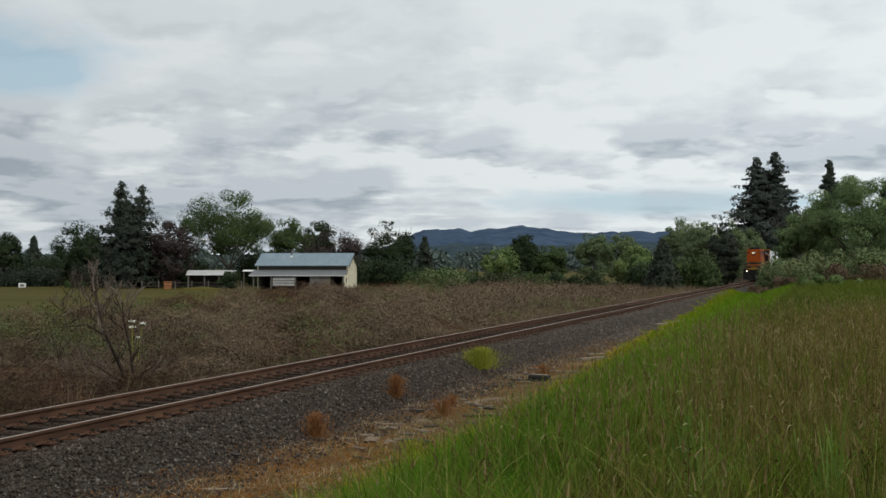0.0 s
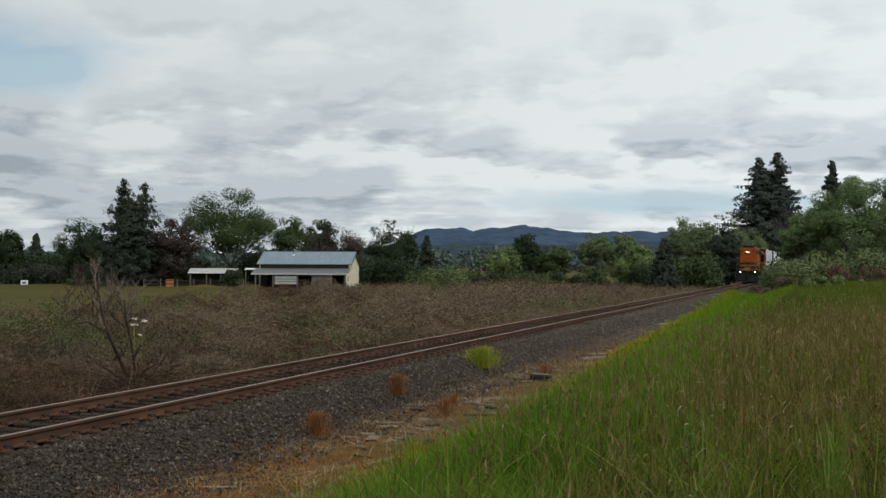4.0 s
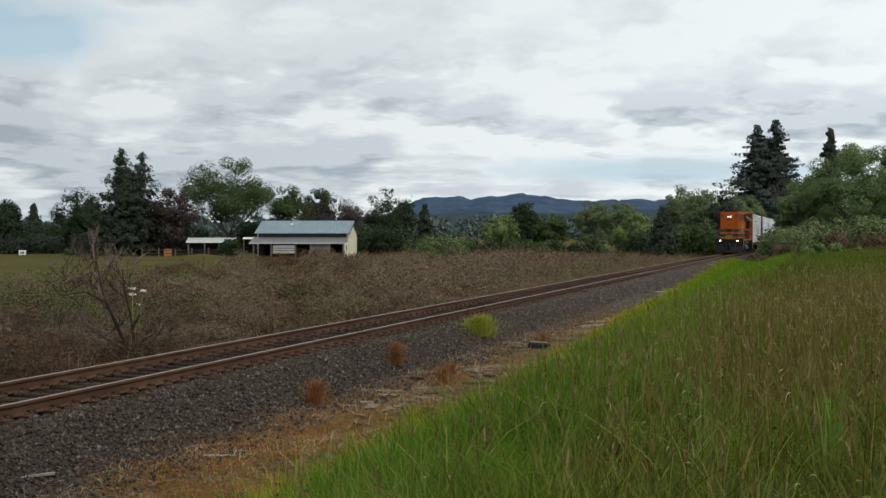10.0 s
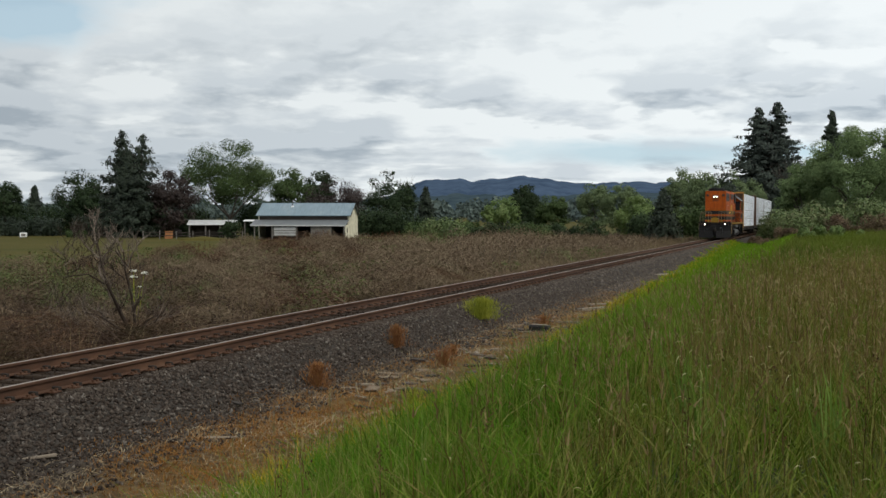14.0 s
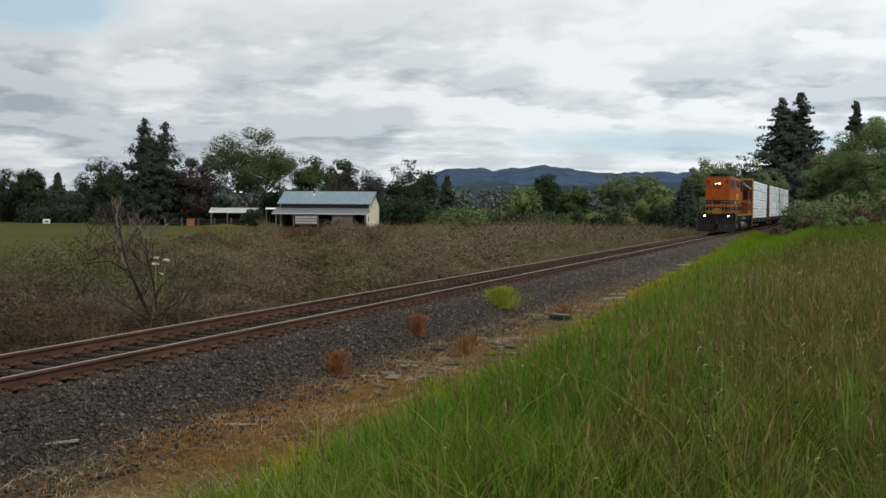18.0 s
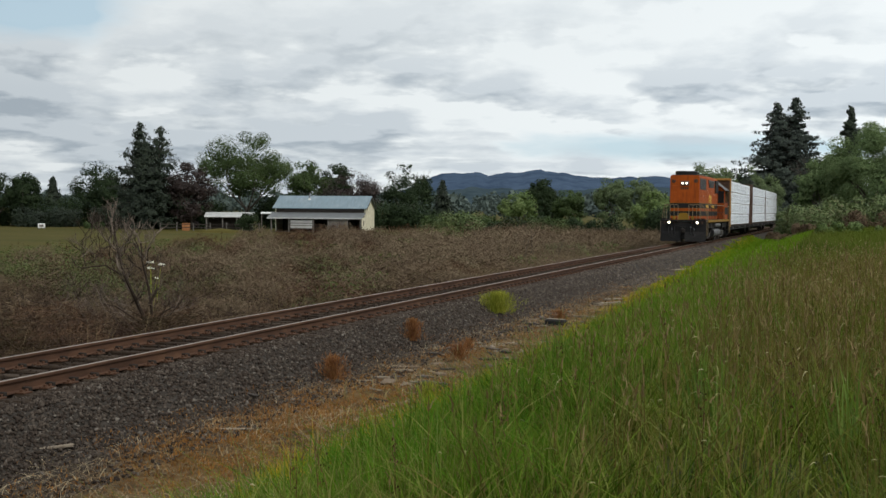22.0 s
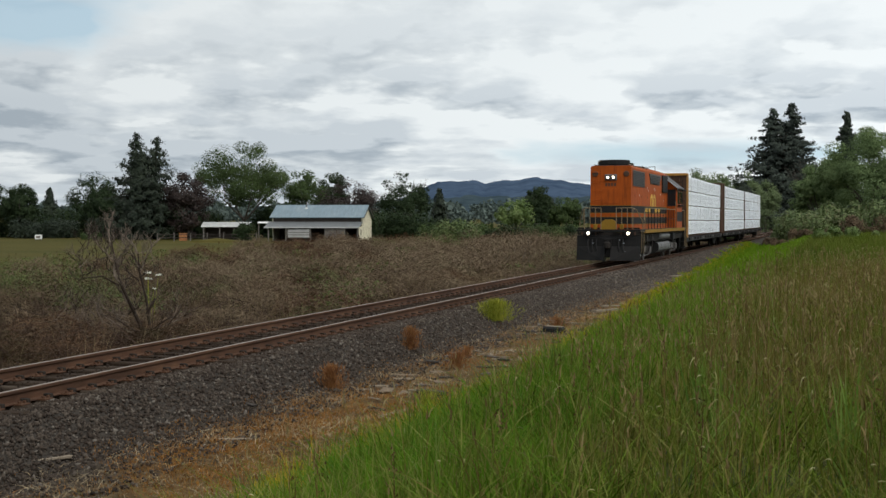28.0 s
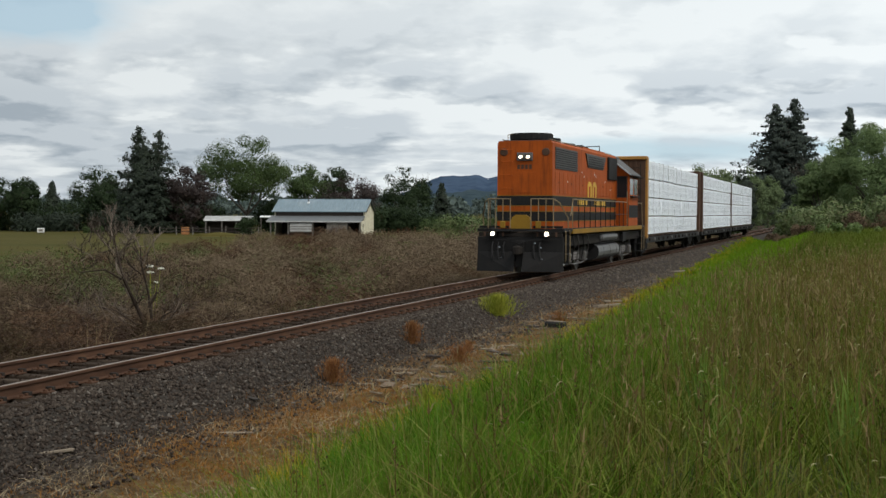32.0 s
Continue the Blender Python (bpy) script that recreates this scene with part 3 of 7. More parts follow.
def empty(name, m=None, **tags):
    ob = new(name)
    ob.empty_display_size = 0.2
    if m is not None:
        ob.matrix_basis = m
    return tagged(ob, **tags)


rng = np.random.default_rng(7)


def bumps(x, y, size, seed=0.0):
    """Cheap smooth relief from a few waves, about -1 to 1."""
    s = 2 * np.pi / size
    return (np.sin(x * s + 1.3 + seed) * np.cos(y * s * 0.83 + 0.4 * seed) + 0.6 * np.sin(x * s * 1.9 - y * s * 1.4 + 2.1 * seed)
            + 0.4 * np.cos(x * s * 3.1 + y * s * 2.7 + seed)) / 2.0


# ---- the ground: track bed, dirt strip, grass bank, bramble flat and fields ----
ACROSS = np.array([-5000, -31, -6, -4.2, -3.0, -1.75, -1.0, -0.66, 0.66, 1.0, 1.6, 2.45, 3.2, 4.9, 6.0, 7.5, 9.0, 14, 30, 5000.0])
LEVEL = np.array([-1.25, -1.25, -1.2, -1.15, -0.85, -0.21, -0.21, -0.265, -0.265, -0.21, -0.21, -0.68, -0.74, -0.68, -0.36, 0.2, 0.5, 0.6, 0.7, 0.7])


def ground_z(x, y):
    x, y = np.asarray(x, float), np.asarray(y, float)
    b = x - TRACK
    z = np.interp(b, ACROSS, LEVEL)
    soft = np.clip((np.abs(b) - 2.0) / 2.5, 0, 1) * np.clip(1.3 - np.abs(b) / 400, 0, 1)
    z = z - FALL * np.clip(y - 25, -40, 400)
    return z + soft * (0.07 * bumps(x, y, 7.0) + 0.04 * bumps(x, y, 2.3, 1.7))


def build_ground():
    xs = np.unique(np.concatenate([[-4990, -2500, -1200, -600, -300, -200, -140, -100, -75, -60], np.arange(-50, -24, 2.0), np.arange(-24, -15, 0.8),
                                   np.arange(-15, -2, 0.2), np.arange(-2, 8, 0.8), np.arange(8, 30, 3), [40, 60, 100, 200, 400, 900, 2000, 4990]]))
    ys = np.unique(np.concatenate([[-4990, -2000, -600, -200, -60, -20, -8], np.arange(-4, 60, 0.5), np.arange(60, 160, 2.0), np.arange(160, 300, 10),
                                   [330, 380, 450, 600, 900, 1500, 2500, 4990]]))
    X, Y = np.meshgrid(xs, ys, indexing="ij")
    V = np.stack([X, Y, ground_z(X, Y)], -1).reshape(-1, 3)
    nx, ny = X.shape
    i = (np.arange(nx - 1)[:, None] * ny + np.arange(ny - 1)).ravel()
    F = np.stack([i, i + ny, i + ny + 1, i + 1], 1)
    ob = new("ground", soup("ground", V, F, M["ground"], True))
    tagged(ob, "gravel, dry dirt and grassy earth ground beside the railway", "ground", kind="structure")


build_ground()


def build_hills():
    """Two wooded ridges at the back of the valley, with the haze in their colours."""
    def ridge(name, dist, heights, base, label, mat):
        n = 240
        az = np.radians(np.linspace(38, -8, n))          # degrees left of the track's direction
        deg = np.degrees(az)
        top = np.interp(-deg, [-d for d, _ in heights], [h for _, h in heights])
        rough = np.random.default_rng(len(name)).normal(0, 1, n)
        top = top + rough * dist * 0.00035 + dist * 0.0008 * np.sin(np.arange(n) * 0.9) * 0.6
        V, F = [], []
        rows = 9
        for j in range(rows):
            t = j / (rows - 1)
            d = dist * (0.8 + 0.2 * t)
            z = base + (top - base) * (t ** 0.75) + dist * 0.0015 * bumps(np.arange(n) * 1.0, j * 3.0 + 0 * deg, 9) * (1 - t) * t * 4
            V.append(np.stack([-d * np.sin(az), d * np.cos(az), z], 1))
        V = np.concatenate(V)
        for j in range(rows - 1):
            i = j * n + np.arange(n - 1)
            F.append(np.stack([i, i + 1, i + n + 1, i + n], 1))
        ob = new(name, soup(name, V, np.concatenate(F), M[mat], True))
        tagged(ob, label, "hill", kind="structure")
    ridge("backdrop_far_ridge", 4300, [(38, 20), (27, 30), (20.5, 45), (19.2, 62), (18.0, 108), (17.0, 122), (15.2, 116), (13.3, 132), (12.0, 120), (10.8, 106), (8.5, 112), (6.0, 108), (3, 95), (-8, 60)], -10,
          "wooded ridge far beyond the valley, haze painted in as blue-grey", "hill")
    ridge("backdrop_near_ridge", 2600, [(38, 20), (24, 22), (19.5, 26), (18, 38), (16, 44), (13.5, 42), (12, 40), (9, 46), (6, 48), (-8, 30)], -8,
          "dark wooded slope in front of the far ridge, haze in its colour", "nearhill")


build_hills()

# ---- railway track ----
def build_track():
    track = empty("railway_track", pose(TRACK, 0, 25 * FALL, -math.degrees(FALL)), label="rusty steel rails on weathered wooden ties in grey ballast", category="railway track", kind="structure")
    y0, y1 = -12.0, 420.0
    # rail outline: foot, web, head
    half = [(0.07, -0.172), (0.07, -0.16), (0.012, -0.145), (0.009, -0.055), (0.034, -0.04), (0.036, -0.012), (0.03, -0.003)]
    prof = half + [(-x, z) for x, z in half[::-1]]
    for side in (-1, 1):
        r = Mb().prism([(x + side * 0.753, z) for x, z in prof], y0, y1)
        rail = part("rail", r, M["rust"], track)
        part("rail_head", Mb().prism([(side * 0.753 - 0.03, -0.004), (side * 0.753 + 0.03, -0.004), (side * 0.753 + 0.026, 0.0), (side * 0.753 - 0.026, 0.0)], y0, y1), M["railtop"], rail, "worn bright running surface")
    rnd = random.Random(3)
    ties = []
    for k in range(4):
        m = Mb()
        m.box(-1.27 - 0.02 * k, 1.3 - 0.025 * k, -0.115, 0.115, -0.2, 0, 0.018)
        me = m.mesh("tie", M["tie"])
        for v in me.vertices:
            v.co.x += rnd.uniform(-0.015, 0.015)
            v.co.z += rnd.uniform(-0.012, 0.006)
        ties.append(me)
    plate = Mb().box(-0.19, 0.19, -0.09, 0.09, 0, 0.018)
    for sx in (-0.13, 0.13):
        for sy in (-0.055, 0.055):
            plate.box(sx - 0.016, sx + 0.016, sy - 0.016, sy + 0.016, 0.018, 0.05)
    plate = plate.mesh("tie_plate", M["rust"])
    anchor = Mb().box(-0.12, 0.12, -0.035, 0.035, -0.03, 0.045, 0.008).mesh("rail_anchor", M["under"])
    far = Mb()
    y, i = 4.0, 0
    while y < 300:
        z = -0.176 + rnd.uniform(-0.014, 0.004)
        if i < 200:
            t = new("tie", rnd.choice(ties))
            t.parent = track
            t.matrix_basis = pose(rnd.uniform(-0.06, 0.06), y, z, 0, rnd.uniform(-0.4, 0.4), rnd.uniform(-1.6, 1.6))
            if i < 140:
                for side in (-1, 1):
                    p = new("tie_plate", plate)
                    p.parent = track
                    p.matrix_basis = pose(side * 0.753, y, -0.176)
            if i < 140:
                for side in (-1, 1):
                    p = new("rail_anchor", anchor)
                    p.parent = track
                    p.matrix_basis = pose(side * 0.753, y + 0.16, -0.165)
        else:
            far.box(-1.28, 1.28, y - 0.115, y + 0.115, z - 0.2, z)
        y += 0.508 + rnd.uniform(-0.02, 0.02)
        i += 1
    tagged(part("far_ties", far, M["tie"], track), kind="stuff")


build_track()


def stones(name, P, size, mat, seed=1):
    """Crushed stones: each a squashed, skewed octahedron with its own turn."""
    r = np.random.default_rng(seed)
    n = len(P)
    base = np.array([(1, 0, 0), (-1, 0, 0), (0, 1, 0), (0, -1, 0), (0, 0, 1), (0, 0, -1)], float)
    tri = np.array([(0, 2, 4), (2, 1, 4), (1, 3, 4), (3, 0, 4), (2, 0, 5), (1, 2, 5), (3, 1, 5), (0, 3, 5)])
    v = base[None] * r.uniform(0.55, 1.15, (n, 6, 1)) + r.normal(0, 0.16, (n, 6, 3))
    v *= size[:, None, None] * np.stack([r.uniform(0.7, 1.2, n), r.uniform(0.7, 1.2, n), r.uniform(0.5, 0.9, n)], 1)[:, None, :]
    q = r.normal(0, 1, (n, 4))
    q /= np.linalg.norm(q, axis=1)[:, None]
    w, x, y, z = q.T
    R = np.stack([1 - 2 * (y * y + z * z), 2 * (x * y - z * w), 2 * (x * z + y * w), 2 * (x * y + z * w), 1 - 2 * (x * x + z * z), 2 * (y * z - x * w),
                  2 * (x * z - y * w), 2 * (y * z + x * w), 1 - 2 * (x * x + y * y)], 1).reshape(n, 3, 3)
    v = np.einsum("nij,nkj->nki", R, v) + P[:, None, :]
    F = (tri[None] + (np.arange(n) * 6)[:, None, None]).reshape(-1, 3)
    return soup(name, v.reshape(-1, 3), F, mat)


def build_ballast():
    bed = empty("ballast_bed", pose(0, 0, 0), label="dark grey crushed-stone ballast shoulder along the track", category="ballast", kind="structure")

    def scatter(n, b0, b1, y0, y1, power=1.0):
        b = rng.uniform(b0, b1, n)
        y = y0 + (y1 - y0) * rng.uniform(0, 1, n) ** power
        x = b + TRACK
        return np.stack([x, y, ground_z(x, y) + rng.uniform(-0.012, 0.025, n)], 1)
    near = np.concatenate([scatter(52000, 0.85, 2.5, 6, 48, 1.35), scatter(7000, -0.7, 0.7, 7, 48, 1.3), scatter(3500, -0.7, 0.72, 7, 48, 1.2) + np.array([0, 0, 0.075]), scatter(4500, -2.9, -0.85, 8, 48, 1.2), scatter(9000, 2.4, 3.3, 7, 60, 1.3),
                           scatter(9000, 0.85, 2.7, 48, 120, 1.2)])
    ob = new("ballast_stones", stones("ballast_stones", near, (0.013 + 0.034 * rng.uniform(0, 1, len(near)) ** 1.5) * np.where(near[:, 1] > 48, 1.9, 1.0), M["stone"], 5))
    ob.parent = bed
    tagged(ob, kind="stuff")
    few = scatter(220, 1.0, 2.6, 8, 26)
    kinds = [stones("stone", np.zeros((1, 3)), np.array([1.0]), M["stone"], 40 + k) for k in range(6)]
    for k, p in enumerate(few):
        s = new("stone", kinds[k % 6])
        s.parent = bed
        s.matrix_basis = Matrix.Translation(Vector(p) + Vector((0, 0, 0.012))) @ Euler((k * 1.3, k * 0.7, k * 2.1)).to_matrix().to_4x4() @ Matrix.Scale(0.032 + 0.022 * ((k * 37) % 10) / 10, 4)


build_ballast()

# ---- plants ----
def blades(name, P, h, w, mat, lean=0.35, segs=3, seed=1, base_lean=None):
    """Tapered, bending blades standing at P, each one a strip of its own."""
    r = np.random.default_rng(seed)
    n = len(P)
    az = r.uniform(0, 2 * np.pi, n)
    side = np.stack([np.cos(az), np.sin(az), 0 * az], 1)
    la = r.uniform(0, 2 * np.pi, n)
    amount = np.abs(r.normal(0, lean, n)) * h
    bend = np.stack([np.cos(la) * amount, np.sin(la) * amount, 0 * la], 1)
    if base_lean is not None:
        bend[:, :2] += base_lean * h[:, None]
        amount = np.linalg.norm(bend, axis=1)
    V = []
    for s in range(segs + 1):
        t = s / segs
        c = P + np.array([0, 0, 1.0]) * (h * (t - 0.22 * t * t * np.minimum(amount / h, 1.2)))[:, None] + bend * (t ** 2)
        ww = (w * (1 - t ** 1.6) * 0.5)[:, None]
        if s < segs:
            V += [c - side * ww, c + side * ww]
        else:
            V += [c]
    k = 2 * segs + 1
    V = np.stack(V, 1).reshape(-1, 3)
    tri = []
    for s in range(segs - 1):
        a = 2 * s
        tri += [(a, a + 1, a + 3), (a, a + 3, a + 2)]
    a = 2 * (segs - 1)
    tri.append((a, a + 1, a + 2))
    F = (np.array(tri)[None] + (np.arange(n) * k)[:, None, None]).reshape(-1, 3)
    return soup(name, V, F, mat)


def leaves(P, size, r, flat=0.0, out=None):
    """Small bent four-corner leaves: corners and faces as arrays. They turn anyhow, or mostly face the way that out gives for each."""
    n = len(P)
    u = r.normal(0, 1, (n, 3))
    u[:, 2] *= 1 - flat
    if out is not None:
        face = out + r.normal(0, 0.38, (n, 3))
        face /= np.linalg.norm(face, axis=1)[:, None]
        u -= face * np.sum(u * face, 1)[:, None]
    u /= np.linalg.norm(u, axis=1)[:, None]
    w = np.cross(u, r.normal(0, 1, (n, 3))) if out is None else np.cross(u, face)
    w /= np.linalg.norm(w, axis=1)[:, None]
    s = (size * r.uniform(0.6, 1.35, n))[:, None] if np.ndim(size) else size * r.uniform(0.6, 1.35, (n, 1))
    V = np.stack([P - u * s, P + w * s * 0.55, P + u * s, P - w * s * 0.55], 1)
    V[:, 2] += r.normal(0, 0.2, (n, 3)) * s
    F = np.arange(n * 4).reshape(n, 4)
    return V.reshape(-1, 3), F


def twiglets(P, wide, r):
    """Short fine twigs lying in all directions, each a narrow bent strip."""
    n = len(P)
    u = r.normal(0, 1, (n, 3)) * np.array([1, 1, 0.7])
    u /= np.linalg.norm(u, axis=1)[:, None]
    w = np.cross(u, r.normal(0, 1, (n, 3)))
    w /= np.linalg.norm(w, axis=1)[:, None]
    ln = (r.uniform(0.03, 0.13, n) * wide ** 0.6)[:, None]
    th = (r.uniform(0.0025, 0.007, n) * wide)[:, None]
    V = np.stack([P - u * ln, P + w * th, P + u * ln, P - w * th], 1)
    V[:, 2] += r.normal(0, 0.3, (n, 3)) * ln
    return V.reshape(-1, 3), np.arange(n * 4).reshape(n, 4)


def ground_point(x, y):
    return Vector((x, y, float(ground_z(x, y))))


def limb(mb, r, p, d, length, rad, depth, tips, droop=0.0, n=6, spread=0.75, crook=0.16, taper=0.13):
    """A branch that forks; its ends are gathered in tips."""
    pts, rr = [p], [rad]
    d = d.normalized()
    for s in range(4):
        d = (d + Vector((r.uniform(-crook, crook), r.uniform(-crook, crook), r.uniform(-0.3 * crook, 0.9 * crook) - droop))).normalized()
        p = p + d * length / 4
        pts.append(p)
        rr.append(rad * (1 - taper * (s + 1)))
        if s >= 1 and depth == 0:
            tips.append(p)
    mb.tube(pts, rr, n, False)
    if depth == 0:
        return
    for k in range(r.choice((2, 3))):
        a = Vector((r.uniform(-1, 1), r.uniform(-1, 1), r.uniform(-0.15, 0.7))).normalized()
        limb(mb, r, pts[r.choice((2, 3, 4))], d + a * spread, length * r.uniform(0.55, 0.8), rr[-1] * 0.75, depth - 1, tips, droop, max(4, n - 1), spread, crook, taper)
    limb(mb, r, pts[-1], d, length * 0.7, rr[-1], depth - 1, tips, droop, max(4, n - 1), spread, crook, taper)


def broadleaf(name, x, y, top, width, leaf, label, seed, open_=0.0, stem=0.25, leaf_size=0.25, count=5200, category="tree", low=0.15, trunks=1):
    """A tapered trunk that forks into limbs, with an uneven crown of leaf clumps round the limbs' ends."""
    base = ground_point(x, y)
    H = top - base.z
    r = random.Random(seed)
    rn = np.random.default_rng(seed)
    tree = empty(name, Matrix.Translation(base), label=label, category=category)
    mb, tips = Mb(), []
    rad = 0.02 * H + 0.05
    for t in range(trunks):
        foot = Vector((r.uniform(-0.3, 0.3), r.uniform(-0.3, 0.3), -0.15)) * (trunks > 1) + Vector((0, 0, -0.1))
        fork = Vector((foot.x * 2 + r.uniform(-0.2, 0.2), foot.y * 2, H * stem))
        mb.tube([foot, foot.lerp(fork, 0.4) + Vector((0.05, 0.03, 0)), fork], [rad * 1.35, rad, rad * 0.8], 9)
        for k in range(5):
            a = k * 1.2566 + r.uniform(-0.4, 0.4)
            limb(mb, r, fork - Vector((0, 0, r.uniform(0, H * stem * 0.3))), Vector((math.cos(a) * width / H, math.sin(a) * width / H, r.uniform(0.55, 1.1))), H * 0.3, rad * 0.5, 2, tips)
    part("trunk", mb, M["bark"], tree, smooth=True)
    # clumps: round the limb ends, drawn into the tree's outline, with gaps left between them
    T = np.array([tuple(t) for t in tips])
    e = T - np.array([0, 0, H * 0.56])
    k = np.sqrt((e[:, 0] / (width * 0.44)) ** 2 + (e[:, 1] / (width * 0.44)) ** 2 + (e[:, 2] / (H * 0.42)) ** 2)
    T = np.where((k > 1)[:, None], np.array([0, 0, H * 0.56]) + e / np.maximum(k, 1)[:, None], T)
    T = T[T[:, 2] > H * low * 0.95] if np.any(T[:, 2] > H * low * 0.95) else T
    m = int(46 * (1 - open_ * 0.5))
    d = rn.normal(0, 1, (m, 3))
    d /= np.linalg.norm(d, axis=1)[:, None]
    rr = rn.uniform(0.55, 0.97, (m, 1)) ** 0.6
    ell = np.array([width * 0.46, width * 0.46, H * (0.5 - low * 0.5)])
    L = d * rr * ell + np.array([0, 0, H * (0.5 + low * 0.5)])
    L = L[:0] if open_ > 0.9 else L
    C = np.concatenate([L, T[rn.choice(len(T), min(len(T), 40), False)]])
    R = rn.uniform(0.09, 0.19, len(C)) * (width + H * 0.5) * 0.62 * (1 - 0.35 * open_)
    count, leaf_size = int(count * 1.9), leaf_size * 0.74
    pick = rn.choice(len(C), count)
    q = rn.normal(0, 1, (count, 3))
    q /= np.linalg.norm(q, axis=1)[:, None]
    P = C[pick] + q * (R[pick] * rn.uniform(0.35, 1.0, count) ** 0.5)[:, None] * np.array([1, 1, 0.75])
    q = q + 0.8 * (C[pick] - np.array([0, 0, H * 0.5])) / np.array([width, width, H]) + np.array([0, 0, 0.35])
    keep = P[:, 2] > 0.05
    V, F = leaves(P[keep], leaf_size, rn, 0.0, q[keep])
    cr = new("crown", soup("crown", V, F, M[leaf]))
    cr.parent = tree
    return tree


def conifer(name, x, y, top, width, label, seed, count=5200, leaf="leaf_dark", bare=0.04, leaf_size=0.4, lean=0.0, ragged=0.35, full=0.8, gap=1.0):
    """A straight tapering trunk with whorls of drooping boughs, each with its own fringe of needles."""
    base = ground_point(x, y)
    H = top - base.z
    r = random.Random(seed)
    rn = np.random.default_rng(seed)
    tree = empty(name, Matrix.Translation(base), label=label, category="tree")
    mb = Mb()
    mb.tube([(0, 0, -0.1), (lean * 0.3, 0, H * 0.5), (lean, 0, H * 0.985)], [0.018 * H, 0.011 * H, 0.02], 9)
    P, wgt = [], []
    z = H * bare
    while z < H * 0.985:
        t = z / H
        reach = width * 0.5 * min(1.0, (1 - t) ** full * 1.22 + 0.03) * (0.8 if t < 0.12 else 1)
        for k in range(r.choice((4, 5, 6))):
            a = r.uniform(0, 6.283)
            ln = reach * (1 - ragged * r.random() ** 1.5) * r.choice((1, 1, 1, 1.15))
            dip = r.uniform(-0.12, 0.3) * ln
            p0 = Vector((lean * t, 0, z))
            p1 = p0 + Vector((math.cos(a) * ln * 0.55, math.sin(a) * ln * 0.55, -dip * 0.35))
            p2 = p0 + Vector((math.cos(a) * ln, math.sin(a) * ln, -dip * 0.8 + 0.04 * ln))
            mb.tube([p0, p1, p2], [0.0032 * H, 0.002 * H, 0.008], 4, False)
            m = max(3, int(ln * 5.5))
            for s in range(m):
                u = (s + r.random()) / m
                q = p0.lerp(p1, u * 2) if u < 0.5 else p1.lerp(p2, u * 2 - 1)
                sp = 0.14 * ln * (1.15 - u) + 0.12
                P.append((q.x + r.gauss(0, sp), q.y + r.gauss(0, sp), q.z + r.gauss(-0.08, 0.1) - abs(r.gauss(0, 0.12)) * ln * 0.3))
        z += H * 0.0165 * gap * r.uniform(0.7, 1.3) * (1.25 - 0.5 * t)
    part("trunk", mb, M["bark"], tree, smooth=True)
    P = np.array(P)
    P = np.repeat(P, max(1, round(1.8 * count / len(P))), 0)
    P = P + rn.normal(0, 0.16, P.shape)
    P = P[P[:, 2] > 0.05]
    out = np.stack([P[:, 0], P[:, 1], 0.4 * np.hypot(P[:, 0], P[:, 1])], 1) / np.maximum(np.hypot(P[:, 0], P[:, 1]), 0.1)[:, None]
    V, F = leaves(P, leaf_size * 0.72, rn, 0.3, out)
    cr = new("crown", soup("crown", V, F, M[leaf]))
    cr.parent = tree
    return tree


def thicket(name, x, y, w, d, h, leaf, label, seed, count=3000, leaf_size=0.2, category="bush", mounds=14, turn=0.0, top=None):
    """A bush of many stems with leafy mounds of uneven height."""
    base = ground_point(x, y)
    if top is not None:
        h = top - base.z
    r = random.Random(seed)
    rn = np.random.default_rng(seed)
    count, leaf_size = int(count * 1.7), leaf_size * 0.78
    bush = empty(name, Matrix.Translation(base) @ pose(0, 0, 0, 0, 0, turn), label=label, category=category)
    C = np.stack([rn.uniform(-0.5, 0.5, mounds) * w * 0.86, rn.uniform(-0.5, 0.5, mounds) * d * 0.86, rn.uniform(0.25, 0.72, mounds) * h], 1)
    R = rn.uniform(0.18, 0.34, mounds) * min(h * 1.5, w)
    R = np.minimum(R, (h * 1.02 - C[:, 2]))
    pick = rn.choice(mounds, count, p=R ** 2 / np.sum(R ** 2))
    q = rn.normal(0, 1, (count, 3))
    q /= np.linalg.norm(q, axis=1)[:, None]
    P = C[pick] + q * (R[pick] * rn.uniform(0.3, 1.06, count) ** 0.5)[:, None]
    low = rn.uniform(0, 1, count) < 0.25
    P[low, 2] = rn.uniform(0.02, 0.4, low.sum()) * h
    q = q + np.array([0, 0, 0.4])
    q = q[P[:, 2] > -0.1]
    P = P[P[:, 2] > -0.1]
    mb = Mb()
    for c in C:
        f = Vector((c[0] * 0.7 + r.uniform(-0.2, 0.2), c[1] * 0.7, -0.15))
        e = Vector(c)
        mb.tube([f, f.lerp(e, 0.5) + Vector((r.uniform(-0.1, 0.1), r.uniform(-0.1, 0.1), 0.1)), e + Vector((0, 0, h * 0.1))], [0.03 + 0.008 * h, 0.02 + 0.005 * h, 0.008], 5, False)
    tagged(part("stem_tangle", mb, M["bark"], bush), kind="stuff")
    V, F = leaves(P, leaf_size, rn, 0.0, q)
    cr = new("foliage", soup("foliage", V, F, M[leaf]))
    cr.parent = bush
    return bush


